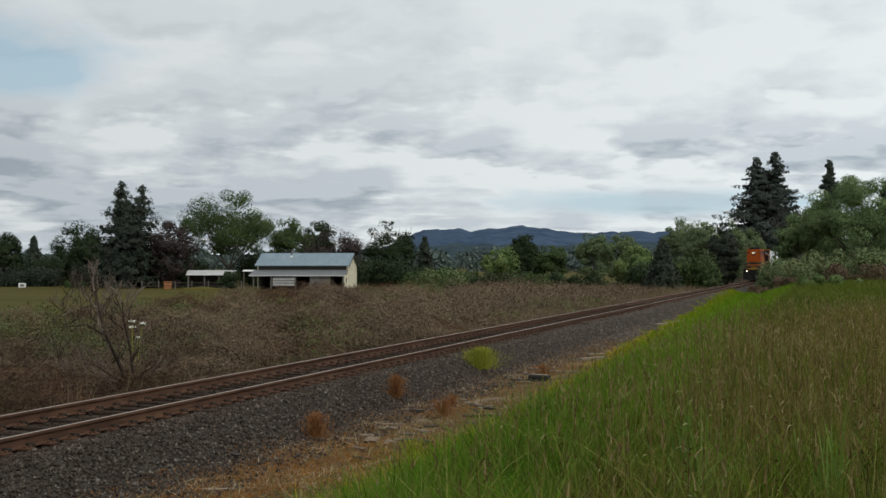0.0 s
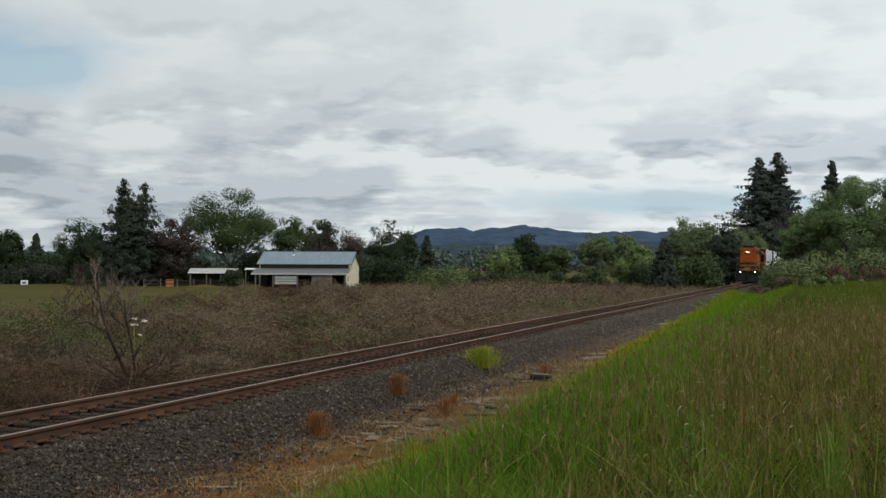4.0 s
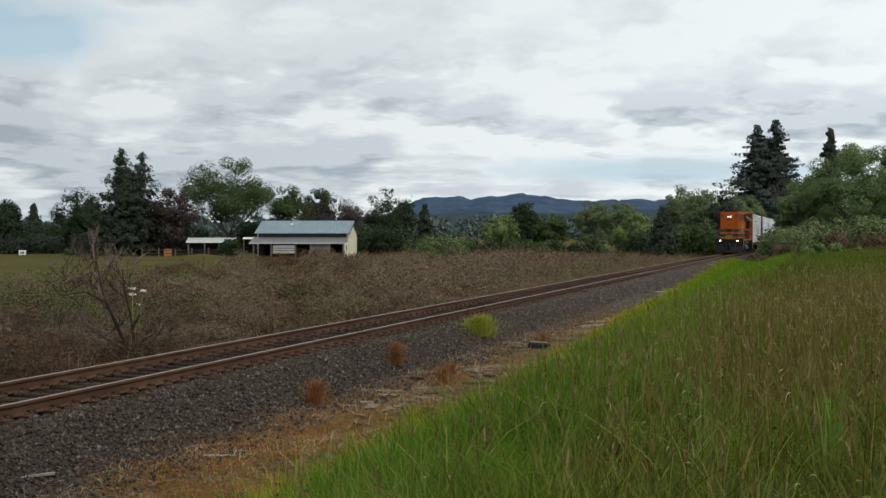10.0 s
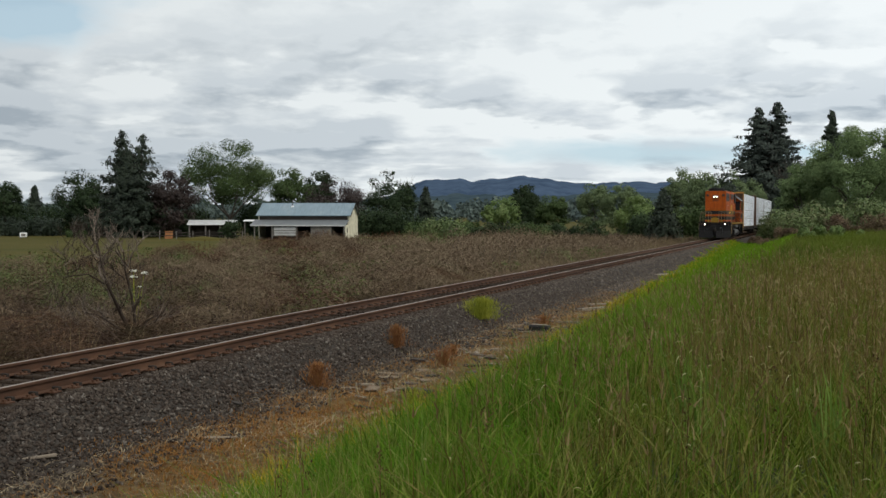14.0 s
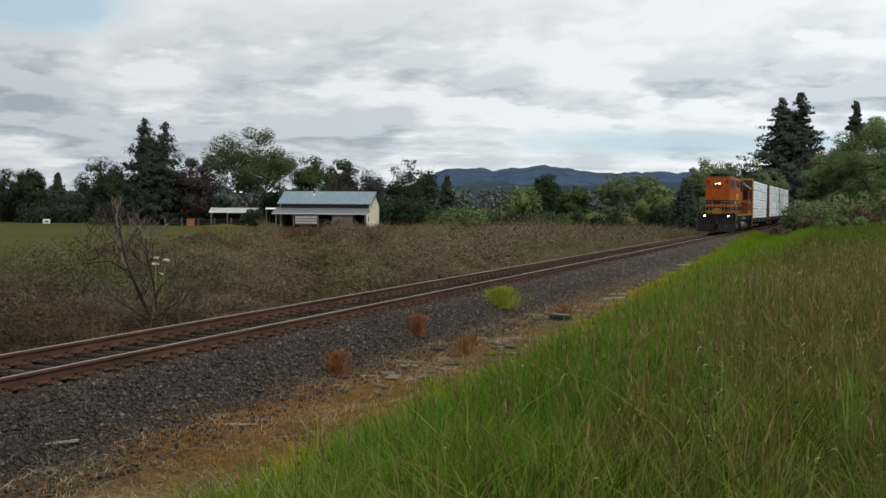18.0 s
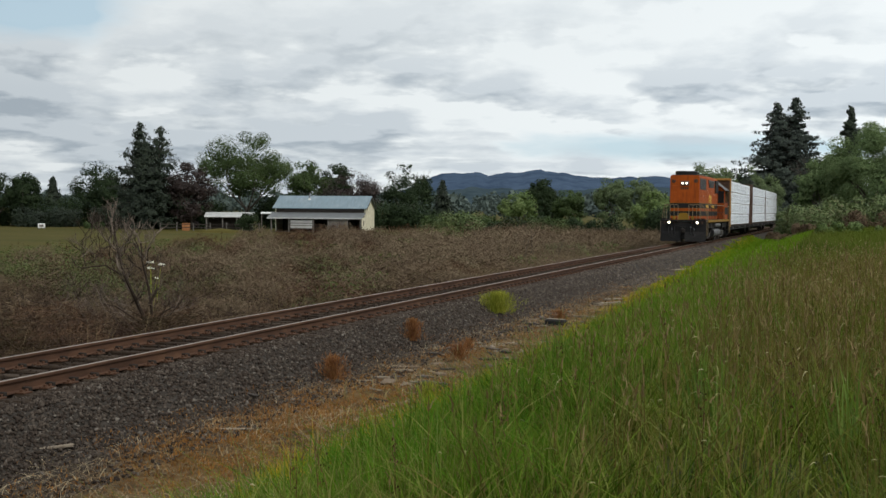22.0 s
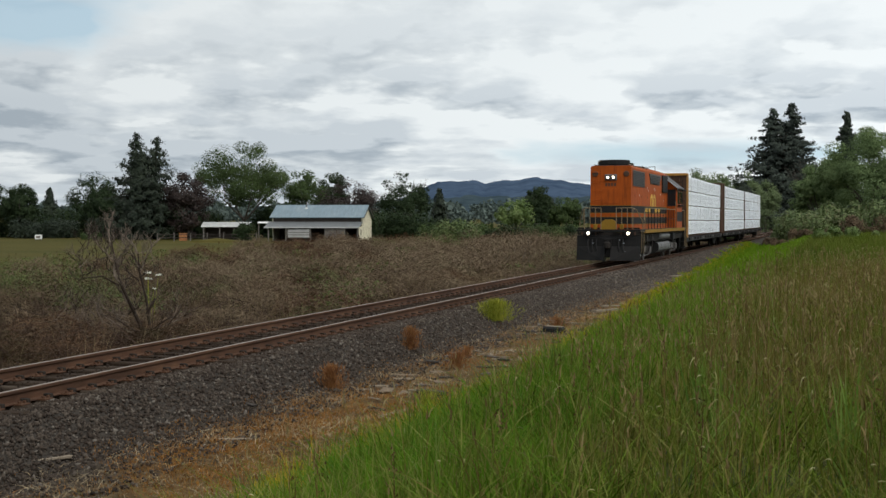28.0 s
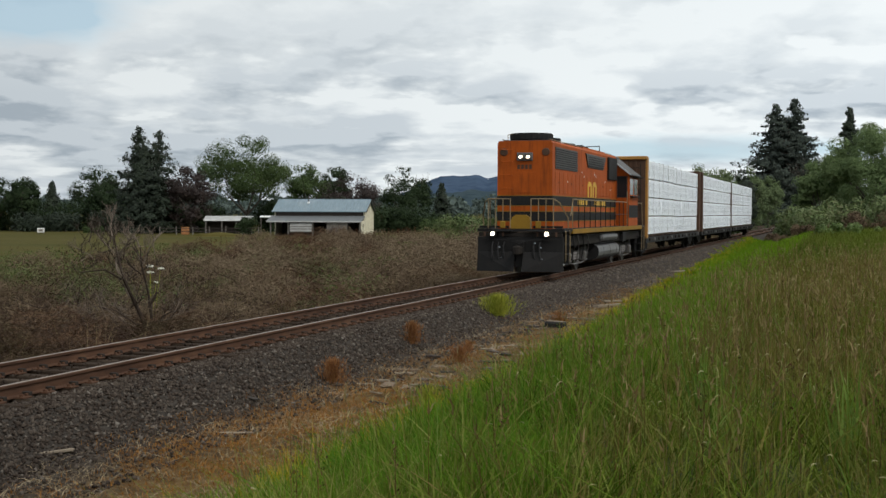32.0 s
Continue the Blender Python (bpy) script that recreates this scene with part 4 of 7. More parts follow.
def build_trees():
    B, C = broadleaf, conifer
    # behind the farmyard
    B("deciduous_tree", -133.6, 187.2, 7.9, 6.0, "leaf_deep", "dark green rounded tree behind the field hedge", 11)
    B("deciduous_tree", -141.5, 190.0, 7.4, 9.0, "leaf_deep", "dark green spreading tree at the field's far corner", 52, count=5200, low=0.0)
    B("deciduous_tree", -152.0, 197.0, 6.8, 10.0, "leaf_deep", "low dark green tree beyond the field's corner", 53, count=5200, low=0.0)
    C("pine_tree", -152.5, 222.8, 7.6, 4.6, "small dark pine with a flat-topped crown", 12, count=1500, bare=0.45)
    B("deciduous_tree", -129.1, 202.3, 9.8, 9.4, "leaf_deep", "broad dark green tree behind the field", 13, count=4200)
    B("deciduous_tree", -122.5, 196.0, 6.2, 8.0, "leaf_deep", "low dark green tree beside the tall firs", 14)
    C("fir_tree", -107.3, 180.1, 15.8, 15.0, "tall dark fir with ragged layered boughs by the farmyard", 15, count=7000, ragged=0.7, leaf_size=0.25, full=1.0, gap=2.6)
    C("fir_tree", -107.5, 185.8, 15.5, 15.0, "dark fir with a leaning top beside a taller fir", 16, count=7000, lean=0.7, ragged=0.7, leaf_size=0.25, full=1.0, gap=2.8)
    C("fir_tree", -104.4, 177.0, 12.4, 10.5, "dense dark cone-shaped fir before two taller firs", 51, count=15000, ragged=0.15, leaf_size=0.25, full=0.8)
    B("copper_tree", -98.7, 180.8, 8.9, 8.2, "leaf_red", "dark copper-leaved tree beside the firs", 17, count=4600, low=0.0)
    B("walnut_tree", -95.3, 193.8, 14.6, 16.6, "leaf_mid", "large spreading light green tree with bare dark limbs showing", 18, open_=0.25, stem=0.2, count=17000, leaf_size=0.19, low=0.3)
    B("deciduous_tree", -93.6, 215.5, 10.6, 7.8, "leaf_mid", "bright green rounded tree behind the barn", 19)
    B("deciduous_tree", -96.8, 235.9, 11.6, 6.0, "leaf_deep", "slender green tree behind the barn", 20, open_=0.4)
    B("copper_tree", -83.8, 212.0, 8.6, 12.4, "leaf_red", "wide dark copper-leaved tree behind the barn", 21, count=5200, low=0.0)
    B("deciduous_tree", -75.9, 219.2, 8.0, 10.2, "leaf_deep", "dark green dense tree beside the barn", 22, count=4600, low=0.0)
    B("sparse_tree", -78.0, 227.0, 12.3, 10.0, "leaf_deep", "thinly leaved tree with bare twigs against the sky", 23, open_=0.95, count=750, leaf_size=0.3, low=0.45)
    C("cedar_tree", -79.9, 252.7, 7.8, 5.0, "narrow dark evergreen behind the meadow", 24, count=2400)
    # the low trees along the far side of the meadow
    B("deciduous_tree", -49.0, 193.9, 4.9, 6.6, "leaf_light", "light green bushy tree at the meadow's edge", 25, low=0.0, count=3000, leaf_size=0.26)
    B("deciduous_tree", -55.9, 238.5, 8.1, 5.4, "leaf_deep", "upright dark green tree beyond the meadow", 26, low=0.0)
    B("deciduous_tree", -53.8, 254.4, 6.4, 6.8, "leaf_mid", "green rounded tree beyond the meadow", 27, low=0.0)
    B("deciduous_tree", -60.0, 262.0, 5.0, 8.0, "leaf_deep", "low green tree in the far hedgerow", 31, low=0.0)
    B("deciduous_tree", -66.0, 285.0, 4.2, 9.0, "leaf_deep", "low dark tree in the far hedgerow", 34, low=0.0)
    B("deciduous_tree", -43.5, 246.2, 8.6, 6.4, "leaf_rail", "dark green tree near the railway", 28, low=0.0)
    B("deciduous_tree", -37.0, 237.1, 8.5, 7.2, "leaf_rail", "green tree near the railway", 29, low=0.0)
    B("deciduous_tree", -27.4, 188.0, 4.6, 6.2, "leaf_light", "small bright green tree near the railway", 30, low=0.0, leaf_size=0.26)
    C("small_cedar", -19.0, 153.8, 5.1, 4.6, "small dense dark evergreen standing by the track", 32, count=3600, bare=0.12, leaf_size=0.24, ragged=0.25)
    B("dark_tree", -15.4, 200.0, 8.3, 4.2, "leaf_dark", "dark narrow dense tree close beside the track", 50, count=9000, low=0.0, leaf_size=0.22)
    B("deciduous_tree", -25.3, 230.6, 10.6, 6.6, "leaf_rail", "tall green tree by the railway", 33, low=0.0)
    B("deciduous_tree", -19.4, 213.0, 9.2, 7.0, "leaf_rail", "green tree beside the track", 35, low=0.0)
    B("deciduous_tree", -20.8, 222.0, 8.4, 7.0, "leaf_rail", "light green tree beside the track", 36, low=0.0)
    B("deciduous_tree", -18.8, 266.0, 11.2, 6.4, "leaf_rail", "green tree by the railway's far end", 37, low=0.0)
    B("deciduous_tree", -17.4, 300.0, 10.4, 6.8, "leaf_rail", "light green tree at the railway's far end", 38, low=0.0)
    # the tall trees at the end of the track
    # these firs wear the paler needles with haze in their colour
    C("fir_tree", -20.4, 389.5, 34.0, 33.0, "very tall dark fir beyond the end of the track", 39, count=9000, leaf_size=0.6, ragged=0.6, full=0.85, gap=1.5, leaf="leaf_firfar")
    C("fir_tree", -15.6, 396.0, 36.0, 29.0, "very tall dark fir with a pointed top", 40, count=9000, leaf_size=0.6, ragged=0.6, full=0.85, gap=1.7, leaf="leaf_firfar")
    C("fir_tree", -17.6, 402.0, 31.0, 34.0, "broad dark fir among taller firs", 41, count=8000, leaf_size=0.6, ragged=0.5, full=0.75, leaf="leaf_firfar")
    B("sparse_tree", -5.0, 330.0, 21.4, 9.0, "leaf_mid", "thin tree with sparse twigs against the sky", 42, open_=0.95, count=700, leaf_size=0.3, low=0.5)
    B("deciduous_tree", 3.2, 172.0, 13.2, 13.5, "leaf_big", "large full green tree beside the railway", 43, count=26000, leaf_size=0.19, low=0.0)
    B("deciduous_tree", -3.6, 176.0, 8.6, 7.0, "leaf_big", "green undergrowth tree beneath a larger tree", 44, count=4200, low=0.0, leaf_size=0.28)
    B("deciduous_tree", -2.2, 205.0, 11.5, 9.0, "leaf_rail", "green tree behind a large green tree", 47, count=4200, low=0.0)
    B("deciduous_tree", 6.5, 185.0, 9.0, 9.0, "leaf_rail", "green tree behind the bramble bank", 48, count=5000, low=0.0, leaf_size=0.28)
    B("deciduous_tree", -1.0, 190.0, 8.0, 8.0, "leaf_rail", "dark undergrowth tree by the railway", 49, count=4600, low=0.0, leaf_size=0.28)
    C("fir_tree", 0.1, 260.0, 22.5, 9.0, "dark fir tip above a large green tree", 45, count=5200, leaf_size=0.5, gap=1.6, ragged=0.55)
    C("fir_tree", 8.4, 209.9, 14.8, 6.4, "dark fir behind the bramble bank", 46, count=4200)


build_trees()


def build_far_woods():
    """Woods across the valley floor, too far to tell their trees apart."""
    n = 420
    az = np.radians(rng.uniform(-4, 40, n))
    d = rng.uniform(420, 1500, n) ** 1.0
    Hh = rng.uniform(6, 13, n) * np.clip(d / 700, 0.7, 1.5)
    V, F, off = [], [], 0
    r = np.random.default_rng(9)
    for a, dd, hh in zip(az, d, Hh):
        m = 130
        q = r.normal(0, 1, (m, 3))
        q /= np.linalg.norm(q, axis=1)[:, None]
        P = np.array([-dd * math.sin(a), dd * math.cos(a), -1.25 + hh * 0.5]) + q * np.array([hh * 0.5, hh * 0.5, hh * 0.5]) * r.uniform(0.5, 1.0, (m, 1))
        v, f = leaves(P, hh * 0.13, r)
        V.append(v)
        F.append(f + off)
        off += len(v)
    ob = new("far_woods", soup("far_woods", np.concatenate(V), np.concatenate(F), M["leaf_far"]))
    tagged(ob, "green woods across the valley floor, haze painted into their colour", "woods", kind="stuff")


build_far_woods()


def build_bushes():
    T = thicket
    # the bramble bank on the near side of the rails
    T("bramble_bush", 1.5, 127.0, 13.0, 9.0, 3.3, "leaf_bush", "tall green bramble mound beside the railway", 61, count=8000, mounds=26, leaf_size=0.17)
    T("bramble_bush", -3.8, 133.0, 6.0, 8.0, 3.0, "leaf_bush", "green bramble mound leaning towards the track", 62, count=4600, mounds=16, leaf_size=0.17)
    T("dead_bramble", -3.4, 124.0, 4.6, 6.0, 1.1, "bramble", "brown dying bramble at the foot of a green mound", 63, count=3000, leaf_size=0.13)
    T("dead_bramble", 3.6, 116.0, 8.0, 5.0, 1.9, "bramble", "brown dying bramble below the green mound", 64, count=3600, leaf_size=0.13)
    T("dead_bramble", -6.6, 130.0, 2.4, 7.0, 1.0, "bramble", "brown dying bramble close beside the track", 87, count=3000, leaf_size=0.12)
    T("bramble_bush", -5.8, 138.0, 3.0, 8.0, 1.9, "leaf_bush", "green bramble close beside the track", 88, count=3000, leaf_size=0.15)
    T("dead_bramble", -5.0, 121.0, 3.0, 6.0, 0.7, "bramble", "brown dying bramble at the end of the grass bank", 89, count=2400, leaf_size=0.12)
    T("green_bush", 0.2, 98.0, 5.0, 4.0, 1.0, "leaf_light", "low bright green bush in the tall grass", 65, count=2400, leaf_size=0.12)
    # far side of the track
    T("green_bush", -16.9, 165.0, 6.4, 5.0, 3.0, "leaf_mid", "rounded green bush beside the track", 66, top=3.5, leaf_size=0.24)
    T("green_bush", -22.5, 172.0, 6.0, 5.0, 3.0, "leaf_deep", "dark green bush beside the track", 67, top=2.6, leaf_size=0.24)
    for i, (x, y, w, top) in enumerate(((-33, 176, 8, 1.0), (-40, 182, 9, 1.1), (-47, 186, 9, 1.2), (-56, 192, 10, 1.4), (-30, 196, 10, 2.2), (-62, 200, 9, 1.0))):
        T("hedge_bush", x, y, w, 4.0, 2.0, "leaf_mid" if i % 2 else "leaf_deep", "green hedgerow bush along the meadow", 70 + i, count=2200, top=top, leaf_size=0.22)
    T("green_bush", -45.5, 150.0, 7.0, 5.0, 2.0, "leaf_bush", "grey-green bramble bush in the rough meadow", 78, count=2400, top=1.9, leaf_size=0.2)
    # yard and field hedge
    T("hedge", -127.0, 185.7, 13.0, 3.0, 2.7, "leaf_dark", "dark clipped hedge behind the field", 80, count=5200, mounds=30, turn=36, leaf_size=0.24, top=1.9)
    T("dark_undergrowth", -146.0, 192.0, 18.0, 4.0, 4.0, "leaf_deep", "dark undergrowth at the field's far corner", 93, count=6000, mounds=26, turn=36, leaf_size=0.26, top=2.6)
    T("hedge", -117.5, 190.5, 9.0, 3.0, 2.7, "leaf_dark", "dark hedge below the firs", 81, count=4200, mounds=22, turn=33, leaf_size=0.24, top=1.8)
    T("dark_undergrowth", -128.0, 196.0, 20.0, 4.0, 4.0, "leaf_deep", "dark undergrowth behind the clipped hedge", 90, count=8000, mounds=34, turn=34, leaf_size=0.24, top=4.0)
    T("dark_undergrowth", -112.0, 191.0, 14.0, 4.0, 4.0, "leaf_deep", "dark undergrowth at the foot of the firs", 91, count=6000, mounds=26, turn=32, leaf_size=0.24, top=4.6)
    T("green_bush", -113.5, 176.5, 4.2, 3.0, 1.2, "leaf_mid", "small green bush by the hedge", 82, count=1400, leaf_size=0.2)
    T("green_bush", -85.3, 173.2, 2.6, 2.2, 2.4, "leaf_deep", "dark green bush between the shed and the barn", 83, count=2200, top=1.5, leaf_size=0.2)
    T("dark_undergrowth", -102.5, 187.0, 14.0, 4.0, 4.0, "leaf_deep", "dark undergrowth below the firs", 84, count=5200, mounds=26, turn=30, leaf_size=0.3, top=3.2)
    T("green_undergrowth", -66.0, 215.0, 14.0, 5.0, 4.0, "leaf_mid", "low green undergrowth beyond the meadow", 85, count=5200, mounds=26, turn=20, leaf_size=0.3, top=1.0)
    T("dark_undergrowth", -89.0, 204.0, 22.0, 5.0, 4.0, "leaf_deep", "dark undergrowth behind the sheds", 86, count=8000, mounds=34, turn=24, leaf_size=0.3, top=4.6)
    T("dark_undergrowth", -71.5, 203.0, 13.0, 4.0, 4.0, "leaf_deep", "dark undergrowth beside the barn", 92, count=6000, mounds=24, turn=18, leaf_size=0.26, top=3.4)


def build_tan_mounds():
    """Dry tan thickets that swell up along the rails further on."""
    for i, (x, y, w, d, top) in enumerate(((-19.2, 70.5, 4.2, 6.0, 1.0), (-18.6, 78.0, 5.0, 7.0, 1.35), (-22.6, 88.0, 6.0, 7.0, 1.5), (-20.2, 97.0, 5.0, 8.0, 0.9), (-26.5, 103.0, 6.5, 6.0, 0.95),
                                           (-18.4, 57.0, 4.0, 5.0, 0.45), (-17.6, 112.0, 5.0, 9.0, 0.6), (-24.5, 66.0, 4.5, 5.0, 0.4))):
        thicket("dry_thicket", x, y, w, d, 2.0, "tanleaf", "mound of dry tan bramble stems beside the railway", 140 + i, count=7000, leaf_size=0.055, mounds=18, top=top, category="brambles")


build_bushes()
build_tan_mounds()


def build_bank_grass():
    """Tall meadow grass on the bank in leaning tufts: green blades, a lusher fringe above the dirt, and reddish seed heads."""
    def scatter(n, b0, b1, y0, y1, power):
        y = y0 + (y1 - y0) * rng.uniform(0, 1, n) ** power
        # the grass creeps towards the rails further along
        creep = np.interp(y, [18, 30, 37, 50, 65, 85, 105, 130], [0, 0.7, 1.15, 1.75, 2.2, 2.9, 3.5, 3.9])
        b = rng.uniform(b0, b1, n)
        b = b - creep * np.clip((10.5 - b) / (10.5 - 5.5), 0, 1)
        x = TRACK + b + (0.5 * bumps(0 * y + 3, y, 5.0) + 0.3 * bumps(0 * y + 1, y, 1.7)) * (b < 7.0)
        x = x - 0.05 * np.clip((17 - y) / 6, 0, 1) * (b < 7.5)
        keep = x < 1.6 + 0.06 * y
        x, y = x[keep], y[keep]
        return np.stack([x, y, ground_z(x, y) - 0.02], 1)

    def patchy(P, size, lo, seed=0.0):
        return lo + (1 - lo) * np.clip(0.5 + 0.5 * bumps(P[:, 0], P[:, 1], size, seed), 0, 1)

    def tufts(n, per, spread, *where):
        C = scatter(n, *where)
        m = len(C)
        # hummocks and hollows: tall leaning bunches with short growth between
        swell = np.clip(0.5 + 0.55 * bumps(C[:, 0], C[:, 1], 2.1, 0.7) + 0.35 * bumps(C[:, 0], C[:, 1], 0.9, 2.9), 0, 1)
        tone = rng.uniform(0.55, 1.15, m) * (0.5 + 0.75 * swell)
        az = rng.uniform(0, 2 * np.pi, m)
        tip = np.abs(rng.normal(0, 0.42, m))
        L = np.stack([np.cos(az) * tip, np.sin(az) * tip], 1)
        k = np.repeat(np.arange(m), per)
        P = C[k] + np.concatenate([rng.normal(0, spread, (len(k), 2)), np.zeros((len(k), 1))], 1)
        P[:, 2] = ground_z(P[:, 0], P[:, 1]) - 0.02
        return P, tone[k], L[k]
    P, tone, L = tufts(7000, 17, 0.075, 6.6, 14.5, 4.5, 40, 1.25)
    h = rng.uniform(0.26, 0.72, len(P)) * tone * np.interp(P[:, 0] - TRACK, [6, 7.5], [0.7, 1.0])
    olive = rng.uniform(0, 1, len(P)) < np.interp(P[:, 0] - TRACK, [7.4, 10.0], [0.08, 0.92]) * np.interp(P[:, 1], [6, 14], [0.4, 1.0])
    for name, sel, mat, words in (("bank_grass", ~olive, "greener", "tall green meadow grass in leaning tufts on the railway bank"), ("olive_bank_grass", olive, "grass", "olive-brown seeding grass high on the railway bank")):
        ob = new(name, blades(name, P[sel], h[sel], (0.005 + 0.013 * rng.uniform(0, 1, sel.sum()) ** 2), M[mat], 0.6, 3, 21, L[sel]))
        tagged(ob, words, "grass", kind="stuff")
    P, tone, L = tufts(11000, 9, 0.17, 5.9, 18.0, 40, 128, 1.1)
    h = rng.uniform(0.3, 0.7, len(P)) * tone * np.interp(P[:, 0] - TRACK, [5, 7.5], [0.55, 1.0])
    ob = new("far_bank_grass", blades("far_bank_grass", P, h, rng.uniform(0.018, 0.04, len(P)), M["fargrass"], 0.45, 2, 22, L))
    tagged(ob, "tall green grass further along the bank", "grass", kind="stuff")
    P, tone, L = tufts(19000, 10, 0.095, 5.4, 8.9, 6.5, 128, 1.2)
    edge = P[:, 0] - TRACK + 0.5 * bumps(P[:, 0], P[:, 1], 3.0, 2.0)
    edge += np.interp(P[:, 1], [18, 30, 37, 50, 65, 85, 105, 130], [0, 0.7, 1.15, 1.75, 2.2, 2.9, 3.5, 3.9])
    h = rng.uniform(0.2, 0.5, len(P)) * tone * np.interp(edge, [5.3, 6.4], [0.5, 1.2])
    gold = rng.uniform(0, 1, len(P)) < np.interp(edge, [5.3, 5.9, 6.8], [0.9, 0.5, 0.0]) * np.interp(P[:, 1], [30, 70], [1.0, 0.45])
    ob = new("yellowing_grass", blades("yellowing_grass", P[gold], h[gold] * 1.1, rng.uniform(0.008, 0.016, gold.sum()) * np.interp(P[gold, 1], [10, 70], [1, 2.4]), M["golden"], 0.6, 2, 27, L[gold]))
    tagged(ob, "yellow-green grass at the edge of the dirt strip", "grass", kind="stuff")
    P, h, L = P[~gold], h[~gold], L[~gold]
    ob = new("lush_grass_fringe", blades("lush_grass_fringe", P, h, rng.uniform(0.008, 0.018, len(P)) * np.interp(P[:, 1], [10, 70], [1, 2.4]), M["edge"], 0.45, 3, 23, L))
    tagged(ob, "bright fresh green grass along the foot of the bank", "grass", kind="stuff")
    # broad pale blades that stand out here and there
    P, tone, L = tufts(520, 6, 0.06, 6.4, 13.5, 7, 30, 1.2)
    h = rng.uniform(0.4, 0.65, len(P)) * tone
    ob = new("broad_grass", blades("broad_grass", P, h, rng.uniform(0.007, 0.015, len(P)), M["broad"], 0.55, 5, 25, L * 1.3))
    tagged(ob, "broad pale green blades in the meadow grass", "grass", kind="stuff")
    # clumps of broad, bluish sword-shaped leaves
    for cx, cy, n in ((-0.98, 9.5, 26), (-3.03, 13.8, 22), (0.02, 8.2, 20)):
        r = np.random.default_rng(n)
        base = ground_point(cx, cy)
        clump = empty("iris_clump", Matrix.Translation(base), label="clump of broad bluish-green sword leaves in the grass", category="plant")
        Q = np.concatenate([r.normal(0, 0.06, (n, 2)), np.full((n, 1), -0.03)], 1)
        f = new("leaves", blades("leaves", Q, r.uniform(0.5, 0.8, n), r.uniform(0.018, 0.03, n), M["broad"], 0.22, 5, n))
        f.parent = clump
        tagged(f, kind="stuff")
    # stalks with seed heads
    P = scatter(34000, 6.8, 15.5, 5.5, 48, 1.05)
    P = P[rng.uniform(0, 1, len(P)) < (0.05 + 0.95 * patchy(P, 5.0, 0.0, 2.0) * patchy(P, 1.6, 0.1, 4.0)) * np.interp(P[:, 0] - TRACK, [6.8, 9.8], [0.04, 1.0]) * np.interp(P[:, 1], [6, 15, 24, 42], [0.3, 1.0, 0.65, 0.06])]
    n = len(P)
    h = rng.uniform(0.5, 0.95, n)
    far = np.interp(P[:, 1], [8, 48], [1, 1.2])
    az, am = rng.uniform(0, 2 * np.pi, n), np.abs(rng.normal(0.08, 0.12, n))
    L = np.stack([np.cos(az) * am, np.sin(az) * am], 1)
    st = new("seed_stalks", blades("seed_stalks", P, h, 0.006 * far, M["seed"], 0.0, 3, 24, L))
    tagged(st, "reddish-brown grass stalks in the meadow grass", "grass", kind="stuff")
    top = P + np.stack([L[:, 0] * h * 0.85, L[:, 1] * h * 0.85, h * (0.93 - 0.2 * np.minimum(am, 1.0))], 1)
    k = np.repeat(np.arange(n), 5)
    T = top[k] + rng.normal(0, 0.004, (len(k), 3)) + np.array([0, 0, 1.0]) * rng.uniform(-0.16, 0.02, (len(k), 1))
    hd = new("seed_heads", blades("seed_heads", T, rng.uniform(0.04, 0.1, len(k)), rng.uniform(0.006, 0.013, len(k)) * far[k], M["panicle"], 0.55, 2, 26, L[k] * 3.0))
    tagged(hd, "feathery olive-brown seed heads above the grass", "grass", kind="stuff")

    # pale plumes that arch over
    def arcs(name, P, ln, w, mat, seed):
        r = np.random.default_rng(seed)
        n = len(P)
        a = r.uniform(0, 2 * np.pi, n)
        d = np.stack([np.cos(a), np.sin(a), 0 * a], 1)
        side = np.stack([-np.sin(a), np.cos(a), 0 * a], 1) * 0.8 + np.array([0, 0, 0.6])
        V = []
        for s, th in enumerate((0.0, 0.45, 0.9, 1.4, 1.9, 2.3)):
            c = P + d * (ln * (1 - math.cos(th)) * 0.62)[:, None] + np.array([0, 0, 1.0]) * (ln * 0.62 * math.sin(th))[:, None]
            ww = (w * (0.25, 0.5, 0.9, 1.0, 0.8, 0.15)[s])[:, None]
            V += [c - side * ww, c + side * ww]
        V = np.stack(V, 1).reshape(-1, 3)
        q = np.array([(2 * i, 2 * i + 1, 2 * i + 3, 2 * i + 2) for i in range(5)])
        F = (q[None] + (np.arange(n) * 12)[:, None, None]).reshape(-1, 4)
        return soup(name, V, F, mat)
    P = scatter(3600, 7.8, 14.5, 5.0, 45, 1.0)
    P = P[rng.uniform(0, 1, len(P)) < (0.1 + 0.9 * patchy(P, 4.0, 0.0, 1.0)) * np.interp(P[:, 0] - TRACK, [7.5, 10], [0.05, 1.0])]
    h = rng.uniform(0.42, 0.8, len(P))
    st = new("plume_stalks", blades("plume_stalks", P, h, np.full(len(P), 0.005), M["grass"], 0.0, 2, 28))
    tagged(st, "thin green stalks of nodding grass", "grass", kind="stuff")
    pl = new("nodding_plumes", arcs("nodding_plumes", P + np.array([0, 0, 1.0]) * (h * 0.97)[:, None], 0.03 + 0.1 * rng.uniform(0, 1, len(P)) ** 3, rng.uniform(0.0014, 0.0036, len(P)), M["plume"], 29))
    tagged(pl, "pale nodding grass plumes arching over the meadow", "grass", kind="stuff")
    # dark dock stalks
    P = scatter(420, 7.6, 14.5, 6.0, 45, 1.1)
    P = P[rng.uniform(0, 1, len(P)) < 0.15 + 0.85 * patchy(P, 7.0, 0.0, 3.0)]
    h = rng.uniform(0.55, 0.95, len(P))
